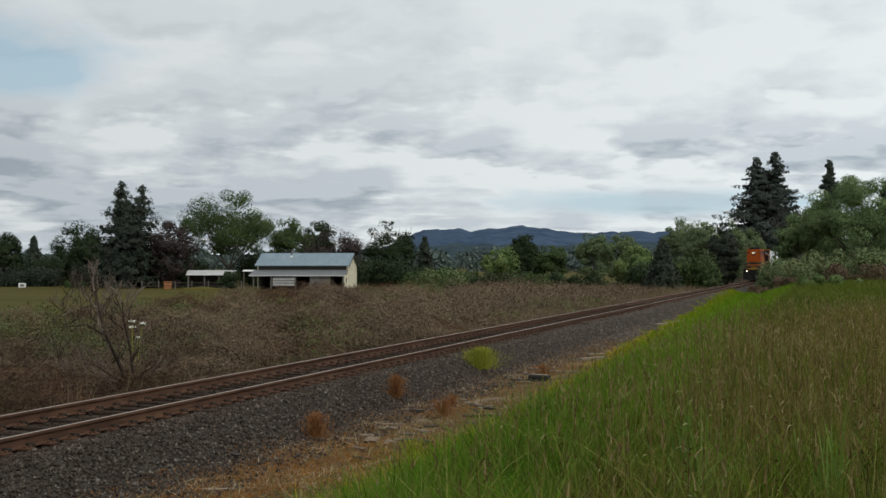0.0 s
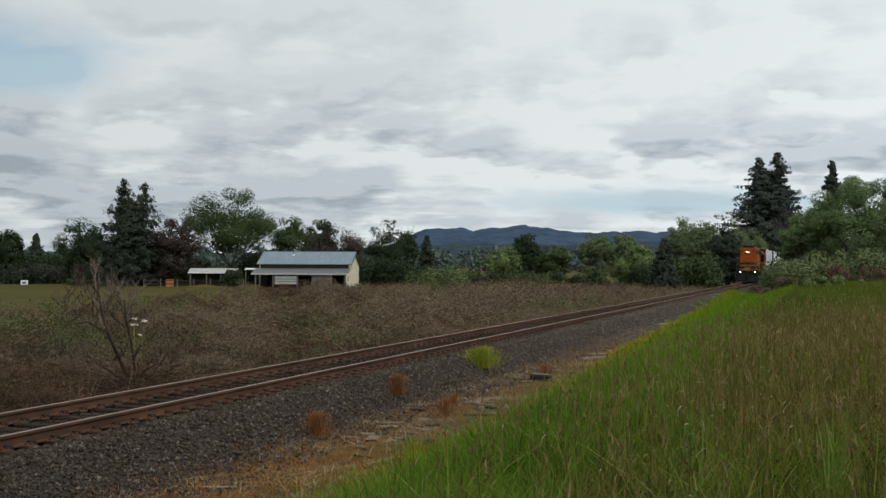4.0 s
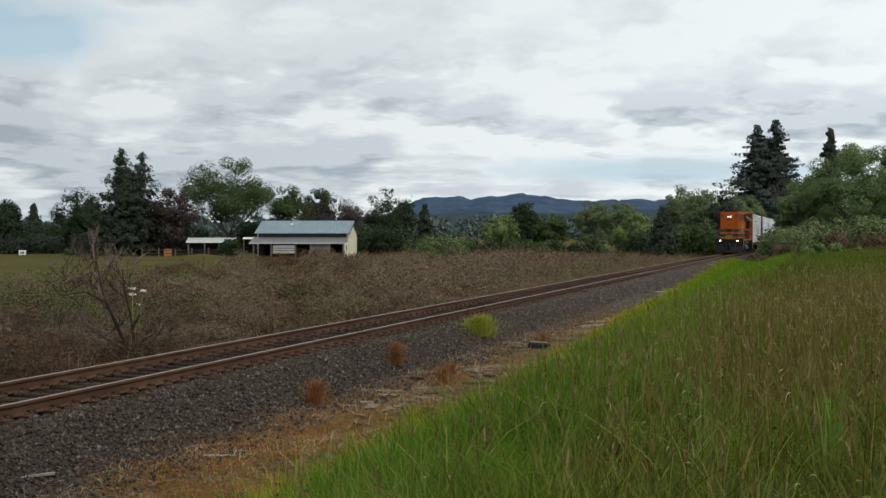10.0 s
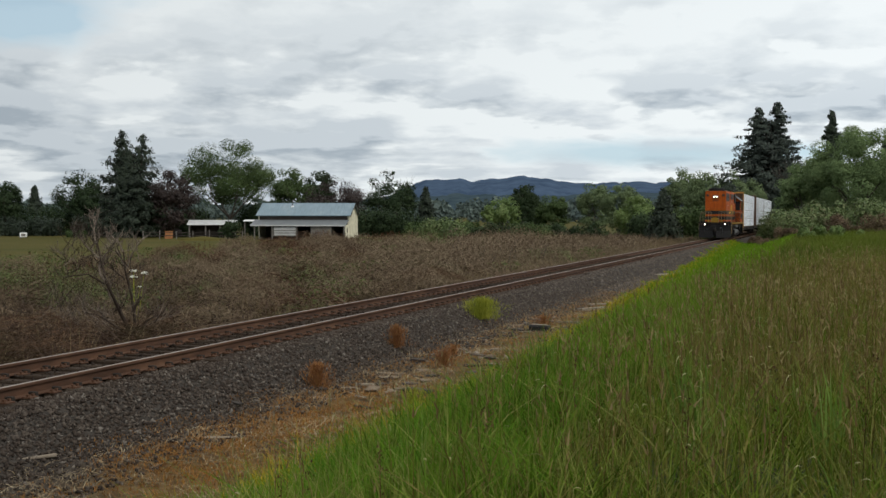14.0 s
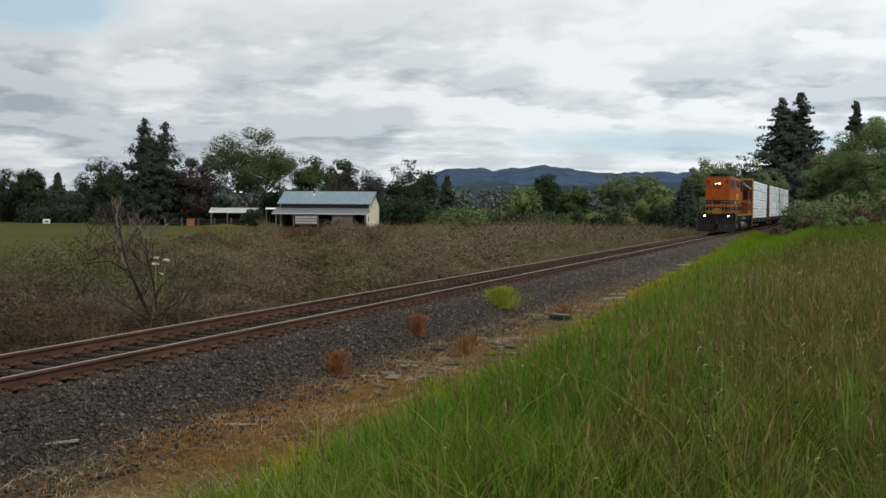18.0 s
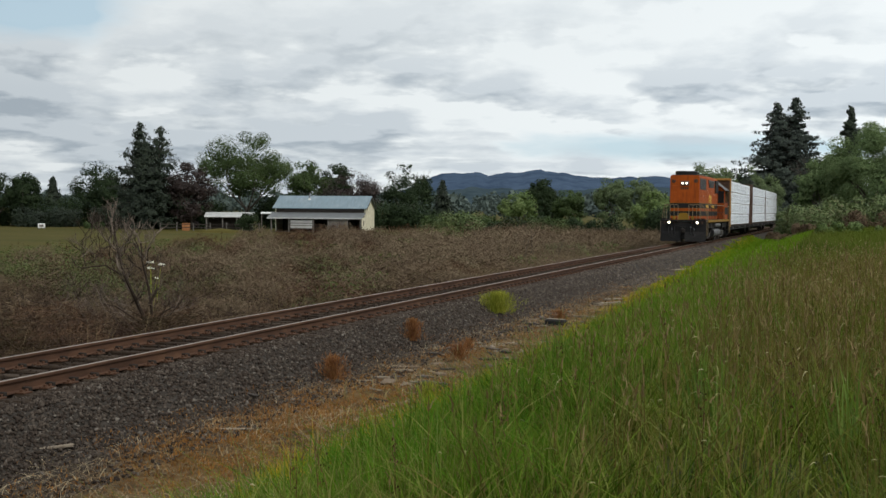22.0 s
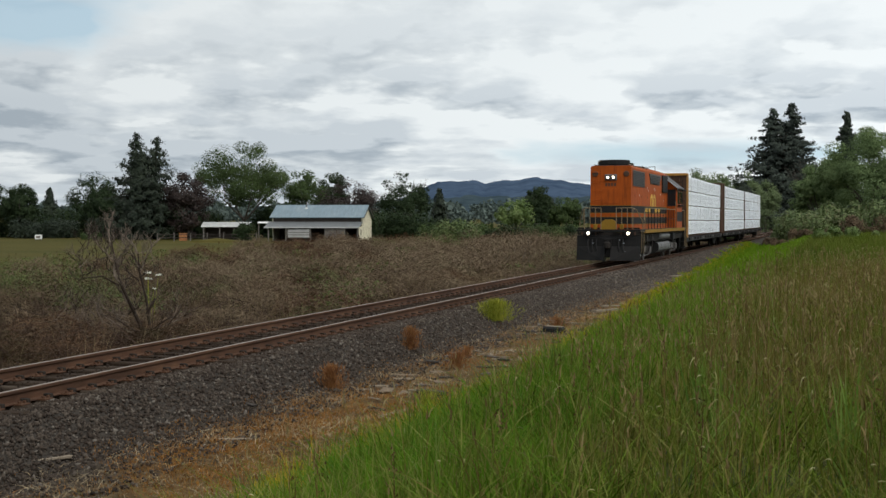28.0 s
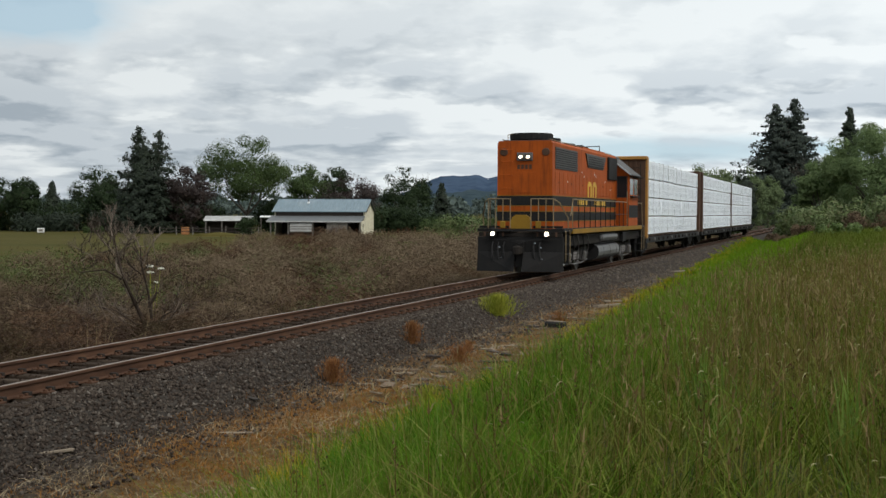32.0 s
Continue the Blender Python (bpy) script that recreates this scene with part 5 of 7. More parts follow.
    st = new("dock_stalks", blades("dock_stalks", P, h, np.full(len(P), 0.009), M["dock"], 0.08, 3, 30))
    tagged(st, "dark reddish dock stalks in the meadow grass", "weeds", kind="stuff")
    k = np.repeat(np.arange(len(P)), 26)
    Q = P[k] + np.stack([rng.normal(0, 0.014, len(k)), rng.normal(0, 0.014, len(k)), h[k] * rng.uniform(0.45, 0.98, len(k))], 1)
    V, F = leaves(Q, 0.009, np.random.default_rng(30))
    sd = new("dock_seeds", soup("dock_seeds", V, F, M["dock"]))
    tagged(sd, "clustered rusty seeds of the dock stalks", "weeds", kind="stuff")


build_bank_grass()


def build_strip():
    """Dry growth on the strip between ballast and bank."""
    def scatter(n, b0, b1, y0, y1, power=1.0):
        b = rng.uniform(b0, b1, n)
        y = y0 + (y1 - y0) * rng.uniform(0, 1, n) ** power
        x = TRACK + b
        return np.stack([x, y, ground_z(x, y)], 1)
    P = scatter(110000, 2.2, 5.7, 9, 50, 1.7)
    dens = np.clip(0.75 + 0.7 * bumps(P[:, 0], P[:, 1], 3.4, 0.6), 0, 1) * np.interp(P[:, 1], [9, 12, 14, 18, 21, 50], [0.06, 0.18, 1, 1, 0.45, 0.6]) * np.interp(P[:, 0] - TRACK, [2.2, 2.9], [0.3, 1])
    P = P[rng.uniform(0, 1, len(P)) < dens]
    ob = new("dry_grass", blades("dry_grass", P, rng.uniform(0.02, 0.085, len(P)), rng.uniform(0.006, 0.014, len(P)), M["dry"], 1.5, 2, 31))
    tagged(ob, "short dry orange grass beside the ballast", "grass", kind="stuff")
    P = scatter(30000, 2.3, 5.7, 9, 60, 1.2)
    P = P[rng.uniform(0, 1, len(P)) < np.clip(0.45 + 0.9 * bumps(P[:, 0], P[:, 1], 4.6, 3.1), 0.05, 1)]
    ob = new("straw_litter", blades("straw_litter", P, rng.uniform(0.04, 0.12, len(P)), rng.uniform(0.006, 0.013, len(P)), M["straw"], 4.0, 2, 32))
    tagged(ob, "pale straw lying on the dirt strip", "straw", kind="stuff")

    def weed(name, x, y, h, w, mat, label, seed, n=520):
        r = np.random.default_rng(seed)
        base = ground_point(x, y)
        plant = empty(name, Matrix.Translation(base), label=label, category="weed")
        rad = np.abs(r.normal(0, 0.3, n)) * w
        a = r.uniform(0, 6.283, n)
        mb = Mb()
        for k in range(16):
            aa, rr = r.uniform(0, 6.283), r.uniform(0.1, 0.45) * w
            mb.tube([(0, 0, -0.03), (math.cos(aa) * rr * 0.5, math.sin(aa) * rr * 0.5, h * 0.5), (math.cos(aa) * rr, math.sin(aa) * rr, h * r.uniform(0.7, 1.0))], [0.008, 0.006, 0.003], 4, False)
        tagged(part("stem_tangle", mb, mat, plant), kind="stuff")
        P = np.stack([np.cos(a) * rad, np.sin(a) * rad, r.uniform(0.0, 0.8, n) * h * (1 - 0.35 * np.minimum(rad / w, 1) ** 2)], 1)
        out = np.stack([np.cos(a), np.sin(a)], 1) * (rad / w * 0.9)[:, None]
        f = new("foliage", blades("foliage", P, r.uniform(0.06, 0.2, n) * h * 1.6, r.uniform(0.008, 0.016, n), mat, 0.35, 2, seed, out))
        f.parent = plant
    weed("lime_shrub", -8.5, 31.6, 0.6, 0.8, M["limeweed"], "small yellow-green shrub growing in the ballast edge", 41, 2600)
    weed("rust_weed", -8.06, 19.6, 0.46, 0.42, M["rustweed"], "dry rust-red weed clump on the ballast", 42, 900)
    weed("rust_weed", -8.42, 24.7, 0.5, 0.36, M["rustweed"], "dry rust-red weed clump on the gravel", 43, 900)
    weed("rust_weed", -7.0, 23.3, 0.36, 0.55, M["rustweed"], "low spreading rust-red weed on the dirt", 44, 700)
    weed("rust_weed", -7.5, 25.6, 0.25, 0.4, M["rustweed"], "small dry reddish weed", 45, 300)
    weed("rust_weed", -7.2, 33.0, 0.3, 0.7, M["rustweed"], "withered reddish weed near an old log", 46, 500)
    weed("lime_shrub", -5.6, 17.2, 0.35, 0.4, M["limeweed"], "yellow-green weed at the edge of the grass", 47, 420)


build_strip()


def build_brambles():
    """The brown thicket on the far side of the rails: arching canes with dry leaves, in mounds with hollows between."""
    def spots(n, power):
        y = 6 + 165 * rng.uniform(0, 1, n) ** power
        b = -4.0 - np.interp(y, [0, 60, 110, 175], [26, 29, 37, 46]) * rng.uniform(0, 1, n) ** 1.2
        return TRACK + b, y
    up = np.array([0, 0, 1.0])
    n = 44000
    x, y = spots(n, 1.35)
    mound = np.clip(0.62 + 0.5 * bumps(x, y, 12.0, 0.3) + 0.62 * bumps(x, y, 4.4, 1.1) + 0.2 * bumps(x, y, 2.0, 3.0), 0.06, 1.6)
    mound *= np.interp(TRACK - x, [3.6, 6.0, 9], [0.3, 0.85, 1.0]) * np.interp(TRACK - x, [22, 31, 46], [1.0, 0.8, 0.7])
    h = 1.25 * mound * rng.uniform(0.3, 1.1, n)
    P0 = np.stack([x, y, ground_z(x, y) - 0.05], 1)
    a = rng.uniform(0, 2 * np.pi, n)
    reach = rng.uniform(0.8, 3.0, n)
    D = np.stack([np.cos(a), np.sin(a), 0 * a], 1) * reach[:, None]

    def arch(t):
        return np.where(t < 0.6, 1 - (t / 0.6 - 1) ** 2, 1 - 1.9 * (t - 0.6) ** 1.3)
    pts = [P0 + D * t + up * (h * arch(np.full(n, t)))[:, None] for t in (0.0, 0.3, 0.65, 1.0)]
    wd = (0.002 + 0.004 * rng.uniform(0, 1, n) ** 2) * np.interp(y, [10, 60, 170], [1, 2.2, 5])
    V = []
    s = np.stack([-np.sin(a), np.cos(a), 0 * a], 1) * wd[:, None] + up * (wd * 0.6)[:, None]
    for p in pts:
        V += [p - s, p + s]
    V = np.stack(V, 1).reshape(-1, 3)
    q = np.array([(2 * i, 2 * i + 1, 2 * i + 3, 2 * i + 2) for i in range(3)])
    F = (q[None] + (np.arange(n) * 8)[:, None, None]).reshape(-1, 4)
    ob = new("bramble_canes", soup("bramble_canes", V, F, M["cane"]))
    tagged(ob, "tangled brown dead bramble canes beside the railway", "brambles", kind="stuff")
    m = 210000
    k = rng.integers(0, n, m)
    t = rng.uniform(0.15, 1.0, m)
    P = P0[k] + D[k] * t[:, None] + up * (h[k] * arch(t))[:, None] + rng.normal(0, 0.07, (m, 3))
    V, F = twiglets(P, np.interp(P[:, 1], [10, 60, 170], [1, 2.3, 5.2]), np.random.default_rng(8))
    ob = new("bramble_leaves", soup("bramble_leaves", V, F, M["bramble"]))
    tagged(ob, "dry brown and dull green bramble leaves", "brambles", kind="stuff")
    # rounded hummocks of matted twigs, with dark hollows between them
    sorts = (("matted_brambles", "bramble", "dark brown matted bramble hummocks"), ("rusty_brambles", "rustcane", "reddish-brown matted bramble hummocks"),
             ("tan_brambles", "tanleaf", "pale tan hummocks of dead grass and canes"), ("leafy_brambles", "shoot", "bramble hummocks with living green leaves"))
    r8 = np.random.default_rng(18)
    heaps = {k: ([], []) for k in range(4)}
    for j in range(230):
        yy = 15 + 95 * r8.uniform() ** 1.3
        bb = 4.8 + np.interp(yy, [15, 60, 110], [21, 25, 30]) * r8.uniform() ** 1.15
        rad = r8.uniform(0.7, 1.7) * np.interp(yy, [15, 100], [0.9, 1.7])
        high = rad * r8.uniform(0.5, 0.85) * np.interp(bb, [4.8, 8.0], [0.6, 1.0])
        c = np.array([TRACK - bb, yy, float(ground_z(TRACK - bb, yy))])
        green = 0.6 if (bb > 13 and 26 < yy < 46) else (0.0 if yy < 28 else 0.12)
        near = np.interp(yy, [22, 34], [0.08, 0.6])
        k = 3 if r8.uniform() < green else (2 if r8.uniform() < near else (1 if r8.uniform() < (0.25 if yy < 30 else 0.55) else 0))
        q = r8.normal(0, 1, (int(1500 * rad), 3))
        q[:, 2] = np.abs(q[:, 2])
        q /= np.linalg.norm(q, axis=1)[:, None]
        ragged = 1 + 0.18 * np.sin(q[:, 0] * 7 + j) * np.cos(q[:, 1] * 6 - j)
        Q = c + q * (ragged * r8.uniform(0.55, 1.08, len(q)) ** 0.4)[:, None] * np.array([rad, rad, high])
        if k == 3:
            v, f = leaves(Q, 0.02 * np.interp(Q[:, 1], [15, 100], [1, 2.6]), r8, 0.0, q + np.array([0, 0, 0.5]))
        else:
            v, f = twiglets(Q, np.interp(Q[:, 1], [10, 60, 170], [1, 2.3, 5.2]), r8)
        heaps[k][0].append(v)
        heaps[k][1].append(f + sum(len(u) for u in heaps[k][0][:-1]))
    for k, (name, mat, words) in enumerate(sorts):
        ob = new(name, soup(name, np.concatenate(heaps[k][0]), np.concatenate(heaps[k][1]), M[mat]))
        tagged(ob, words, "brambles", kind="stuff")
    # living bramble shoots here and there, most along the field side
    xc, yc = spots(1000, 1.1)
    keep = rng.uniform(0, 1, 1000) < np.interp(yc, [22, 30, 50, 85], [0.0, 1.0, 1.0, 0.35]) * np.clip(0.5 * bumps(xc, yc, 13.0, 4.4), 0, 0.5) + np.interp(TRACK - xc, [14, 26], [0.03, 0.5]) * (yc < 80)
    xc, yc = xc[keep], yc[keep]
    k = np.repeat(np.arange(len(xc)), 170)
    P = np.stack([xc[k] + rng.normal(0, 0.55, len(k)), yc[k] + rng.normal(0, 0.55, len(k)), 0 * k], 1)
    P[:, 2] = ground_z(P[:, 0], P[:, 1]) + rng.uniform(0.5, 1.15, len(k)) * rng.uniform(0.8, 1.3, len(xc))[k]
    V, F = leaves(P, 0.03 * np.interp(P[:, 1], [10, 60, 170], [1, 2.0, 4.0]), np.random.default_rng(9))
    ob = new("green_bramble_shoots", soup("green_bramble_shoots", V, F, M["shoot"]))
    tagged(ob, "living green bramble shoots among the dead canes", "brambles", kind="stuff")
    # pale grass standing among the canes
    n2 = 70000
    x2, y2 = spots(n2, 0.8)
    keep = rng.uniform(0, 1, n2) < np.clip(0.25 + 0.8 * bumps(x2, y2, 14.0, 5.2), 0.03, 1) * np.interp(y2, [10, 45, 75], [0.25, 0.7, 1.6])
    P = np.stack([x2, y2, ground_z(x2, y2)], 1)[keep]
    ob = new("pale_meadow_grass", blades("pale_meadow_grass", P, rng.uniform(0.6, 1.3, len(P)), 0.009 * np.interp(P[:, 1], [10, 60, 170], [1, 2.4, 5]), M["tangrass"], 0.35, 2, 35))
    tagged(ob, "pale dry grass standing among the brambles", "grass", kind="stuff")
    # dark dock stalks along the field side
    x3, y3 = spots(5200, 0.9)
    keep = (TRACK - x3 > np.interp(y3, [20, 60, 120], [15, 19, 26])) & (rng.uniform(0, 1, 5200) < np.clip(0.3 + 0.9 * bumps(x3, y3, 9.0, 0.9), 0.0, 1)) & (y3 > 24)
    P = np.stack([x3, y3, ground_z(x3, y3)], 1)[keep]
    hh = rng.uniform(0.85, 1.6, len(P))
    wide = np.interp(P[:, 1], [20, 60, 170], [1, 1.8, 4])
    ob = new("dry_dock_stalks", blades("dry_dock_stalks", P, hh, 0.012 * wide, M["dock"], 0.1, 2, 36))
    tagged(ob, "dark brown dry dock stalks at the edge of the field", "weeds", kind="stuff")
    k = np.repeat(np.arange(len(P)), 14)
    Q = P[k] + np.stack([rng.normal(0, 0.035, len(k)), rng.normal(0, 0.035, len(k)), hh[k] * rng.uniform(0.55, 1.0, len(k))], 1)
    V, F = leaves(Q, 0.02 * wide[k], np.random.default_rng(37))
    ob = new("dry_dock_seeds", soup("dry_dock_seeds", V, F, M["dock"]))
    tagged(ob, "dark seed clusters of the dry dock stalks", "weeds", kind="stuff")
    # pale dead grass along the foot of the thicket
    n = 16000
    y = 8 + 130 * rng.uniform(0, 1, n) ** 1.3
    x = TRACK - 2.9 - rng.exponential(1.0, n)
    P = np.stack([x, y, ground_z(x, y)], 1)
    P = P[rng.uniform(0, 1, n) < np.clip(0.45 + 0.6 * bumps(x, y, 6.0, 2.2), 0.1, 1)]
    ob = new("dead_grass", blades("dead_grass", P, rng.uniform(0.2, 0.6, len(P)), 0.01 * np.interp(P[:, 1], [10, 130], [1, 4]), M["straw"], 0.6, 2, 33))
    tagged(ob, "bleached dead grass at the foot of the brambles", "grass", kind="stuff")


build_brambles()


def build_dead_shrub():
    """The bare, half-dead shrub that stands out of the brambles: crooked stems, twiggy top, broken boughs lying to one side."""
    r = random.Random(5)
    base = ground_point(-16.75, 28.7)
    shrub = empty("dead_shrub", Matrix.Translation(base), label="bare grey-brown dead shrub with crooked branches", category="shrub")
    across, deep, up = Vector((0.86, 0.5, 0)), Vector((-0.5, 0.86, 0)), Vector((0, 0, 1))

    def spot(a, h, d=0.0):
        return across * a + up * h + deep * d

    def stem(pts, r0, r1, mat="deadwood"):
        mb = Mb()
        n = len(pts)
        mb.tube([spot(a + r.uniform(-0.03, 0.03), h, d) for a, h, d in pts], [0.95 * (r0 + (r1 - r0) * k / (n - 1)) for k in range(n)], 7, True)
        part("branch", mb, M[mat], shrub)

    def twigs(a, h, d, way, length, rad, depth, mat="twig"):
        mb, tips = Mb(), []
        limb(mb, r, spot(a, h, d), way, length, rad, depth, tips, 0.02, 5, 1.0, 0.45, 0.08)
        part("branch", mb, M[mat], shrub)
    stem([(0, -0.1, 0), (-0.15, 0.45, 0.05), (-0.45, 1.1, 0.0), (-0.72, 1.7, -0.1), (-0.85, 2.3, 0.0), (-0.95, 2.75, 0.1)], 0.065, 0.018)
    stem([(0.02, 0.1, 0.05), (0.0, 0.7, 0.1), (-0.1, 1.3, 0.2), (-0.25, 2.0, 0.2), (-0.3, 2.5, 0.25)], 0.05, 0.016)
    stem([(-0.05, 0.9, 0.12), (0.06, 1.15, 0.1), (0.16, 1.32, 0.08)], 0.04, 0.034)
    stem([(0.05, 0.35, 0), (0.3, 0.72, -0.1), (0.55, 0.85, -0.15), (0.8, 0.84, -0.1)], 0.028, 0.01)
    stem([(-0.72, 1.65, 0), (-1.15, 1.9, -0.1), (-1.7, 1.85, -0.2)], 0.03, 0.01)
    stem([(-0.3, 0.5, -0.2), (-0.9, 0.9, -0.4), (-1.35, 1.02, -0.4)], 0.024, 0.008)
    stem([(-0.35, 0.2, -0.3), (-1.1, 0.5, -0.5), (-1.75, 0.3, -0.6)], 0.022, 0.008)
    for a, h, d, side in ((-0.95, 2.7, 0.1, -0.3), (-0.85, 2.3, 0, -0.9), (-0.72, 1.75, -0.1, -0.8), (-0.85, 2.2, 0, 0.6), (-0.3, 2.45, 0.25, 0.1), (-0.25, 2.0, 0.2, 0.7), (-0.25, 2.1, 0.2, -0.6), (-0.5, 1.2, 0, -0.8)):
        twigs(a, h, d, up * r.uniform(0.5, 1.0) + across * side + deep * r.uniform(-0.4, 0.4), 0.42, 0.024, 3)
        twigs(a, h - 0.25, d, up * r.uniform(0.2, 0.8) - across * side * 0.7 + deep * r.uniform(-0.6, 0.6), 0.3, 0.018, 2, "deadwood")
    for k in range(26):
        a, h = r.uniform(-1.75, 0.1), r.uniform(1.7, 2.75)
        twigs(a, h, r.uniform(-0.5, 0.5), up * r.uniform(-0.1, 0.8) + across * r.uniform(-1, 1) + deep * r.uniform(-1, 1), r.uniform(0.22, 0.4), 0.011, 3, "deadwood" if k % 3 else "twig")
    for k in range(22):
        a, h = r.uniform(-2.6, 0.9), r.uniform(0.1, 1.0)
        twigs(a, h, r.uniform(-0.9, 0.4), up * r.uniform(-0.1, 0.5) + across * r.uniform(-1, 1) + deep * r.uniform(-0.6, 0.6), r.uniform(0.35, 0.6), 0.013, 2, "twig" if k % 2 else "deadwood")
    for a, h, side in ((-0.4, 0.5, -1.0), (-0.9, 0.8, -0.8), (0.2, 0.6, 0.8), (-1.1, 0.4, -0.7), (-0.6, 0.9, -1.0), (-1.3, 0.9, -0.6), (0.5, 0.8, 0.5), (-0.2, 1.0, 0.9), (-1.5, 0.4, -0.3)):
        twigs(a, h, -0.3, up * 0.35 + across * side, 0.4, 0.014, 3)


build_dead_shrub()

# ---- barn, shed and yard ----
def build_barn():
    z0 = -1.22
    barn = empty("barn", pose(-74.45, 177.75, z0 - 153 * FALL, 0, 0, 10.7), label="long low barn with a blue metal roof and open stalls", category="barn")
    L, D, eave, ridge = 6.7, 3.9, 3.5, 5.2           # half length, half depth, heights
    def slab(a, b, th, x0, x1, name, mat, parent, label=""):
        (ya, za), (yb, zb) = a, b
        return part(name, Mb().prism([(ya, za), (yb, zb), (yb, zb + th), (ya, za + th)], x0, x1, "x"), mat, parent, label)
    # gable walls with thickness
    gable = [(-D, 0), (D, 0), (D, eave), (0, ridge - 0.1), (-D, eave)]
    part("gable_wall", Mb().prism(gable, L - 0.16, L, "x"), M["cream"], barn, "cream boarded gable wall")
    part("gable_wall", Mb().prism(gable, -L, -L + 0.16, "x"), M["cream"], barn, "cream boarded gable wall")
    for k in range(13):
        y = -D + 0.3 + k * 0.6
        h = eave + (ridge - 0.1 - eave) * (1 - abs(y) / D) - 0.02
        part("batten", Mb().box(L, L + 0.022, y - 0.025, y + 0.025, 0.02, h), M["cream"], barn)
    part("back_wall", Mb().box(-L + 0.16, L - 0.16, D - 0.15, D, 0, eave), M["greywood"], barn)
    # the eave's shade on this strip is put into its dark board colour
    part("front_wall", Mb().box(-L + 0.16, L - 0.16, -D, -D + 0.14, 2.6, eave - 0.02), M["darkwood"], barn, "boarded strip under the eave, its shade in the dark colour")
    slab((-D - 0.35, eave - 0.1), (0, ridge), 0.09, -L - 0.35, L + 0.3, "roof", M["roof"], barn, "blue ribbed metal roof")
    slab((0, ridge), (D + 0.35, eave - 0.1), 0.09, -L - 0.35, L + 0.3, "roof", M["roof"], barn, "blue ribbed metal roof")
    for k in range(24):
        x = -L - 0.3 + k * 0.6
        slab((-D - 0.34, eave - 0.004), (-0.05, ridge + 0.085), 0.035, x - 0.025, x + 0.025, "roof_rib", M["roof"], barn)
    part("ridge_cap", Mb().prism([(-0.22, ridge - 0.02), (0, ridge + 0.13), (0.22, ridge - 0.02), (0, ridge + 0.06)], -L - 0.36, L + 0.31, "x"), M["roof"], barn)
    part("barge_board", Mb().prism([(-D - 0.36, eave - 0.28), (0, ridge - 0.2), (0, ridge - 0.01), (-D - 0.36, eave - 0.11)], L + 0.3, L + 0.34, "x"), M["darkwood"], barn)
    part("barge_board", Mb().prism([(D + 0.36, eave - 0.28), (0, ridge - 0.2), (0, ridge - 0.01), (D + 0.36, eave - 0.11)], L + 0.3, L + 0.34, "x"), M["darkwood"], barn)
    # lean-to along the front
    F = -D - 2.7
    slab((F - 0.3, 2.02), (-D, 2.78), 0.07, -L - 0.5, L + 0.1, "lean_to_roof", M["greymetal"], barn, "dull grey sheet roof of the lean-to")
    part("fascia", Mb().box(-L - 0.5, L + 0.1, F - 0.33, F - 0.302, 1.93, 2.1), M["palemetal"], barn)
    for x in (-6.6, -4.0, -0.4, 1.75, 4.6, 6.5):
        part("post", Mb().box(x - 0.08, x + 0.08, F - 0.08, F + 0.08, 0, 2.06, 0.01), M["greywood"], barn)
    part("stall_floor", Mb().box(-L, L, F, D - 0.16, 0.0, 0.04), M["darkwood"], barn)
    part("stall_back", Mb().box(-L + 0.2, L - 0.2, -0.1, 0.0, 0.04, 2.5), M["darkwood"], barn)
    for x in (-4.0, -0.4, 1.75, 4.6):
        part("partition", Mb().box(x - 0.05, x + 0.05, F + 0.1, -0.12, 0.04, 2.0), M["darkwood"], barn)
    # boarded bay and its boards
    for k in range(14):
        x = 1.85 + k * 0.197
        part("board", Mb().box(x, x + 0.185, F - 0.05, F - 0.01, 0.02, 2.0), M["greywood"], barn)
    part("door_panel", Mb().box(-3.75, -0.55, F - 0.07, F - 0.02, 0.5, 1.75, 0.01), M["palemetal"], barn, "pale whitish panel across a stall")
    for z in (0.55, 0.95, 1.3):
        part("rail_board", Mb().box(-3.9, -0.45, F - 0.13, F - 0.08, z - 0.05, z + 0.05), M["greywood"], barn)
    part("gable_corner", Mb().box(L - 0.05, L + 0.03, F, -D + 0.02, 0, 2.15), M["cream"], barn, "cream end wall of the lean-to")
    part("gable_window", Mb().box(L + 0.024, L + 0.04, -D - 1.6, -D - 1.1, 0.9, 1.7), M["glass"], barn)
    # vent pipe with its flashing
    pipe = part("vent_pipe", Mb().tube([(-2.2, -1.2, 4.4), (-2.2, -1.2, 5.8)], 0.07, 10), M["steel"], barn, "thin metal vent pipe")
    part("flashing", Mb().lathe([(0, 0.24), (0.08, 0.22), (0.25, 0.09)], (-2.2, -1.2, 4.7), "z", 12), M["white"], pipe, "white pipe flashing")


build_barn()


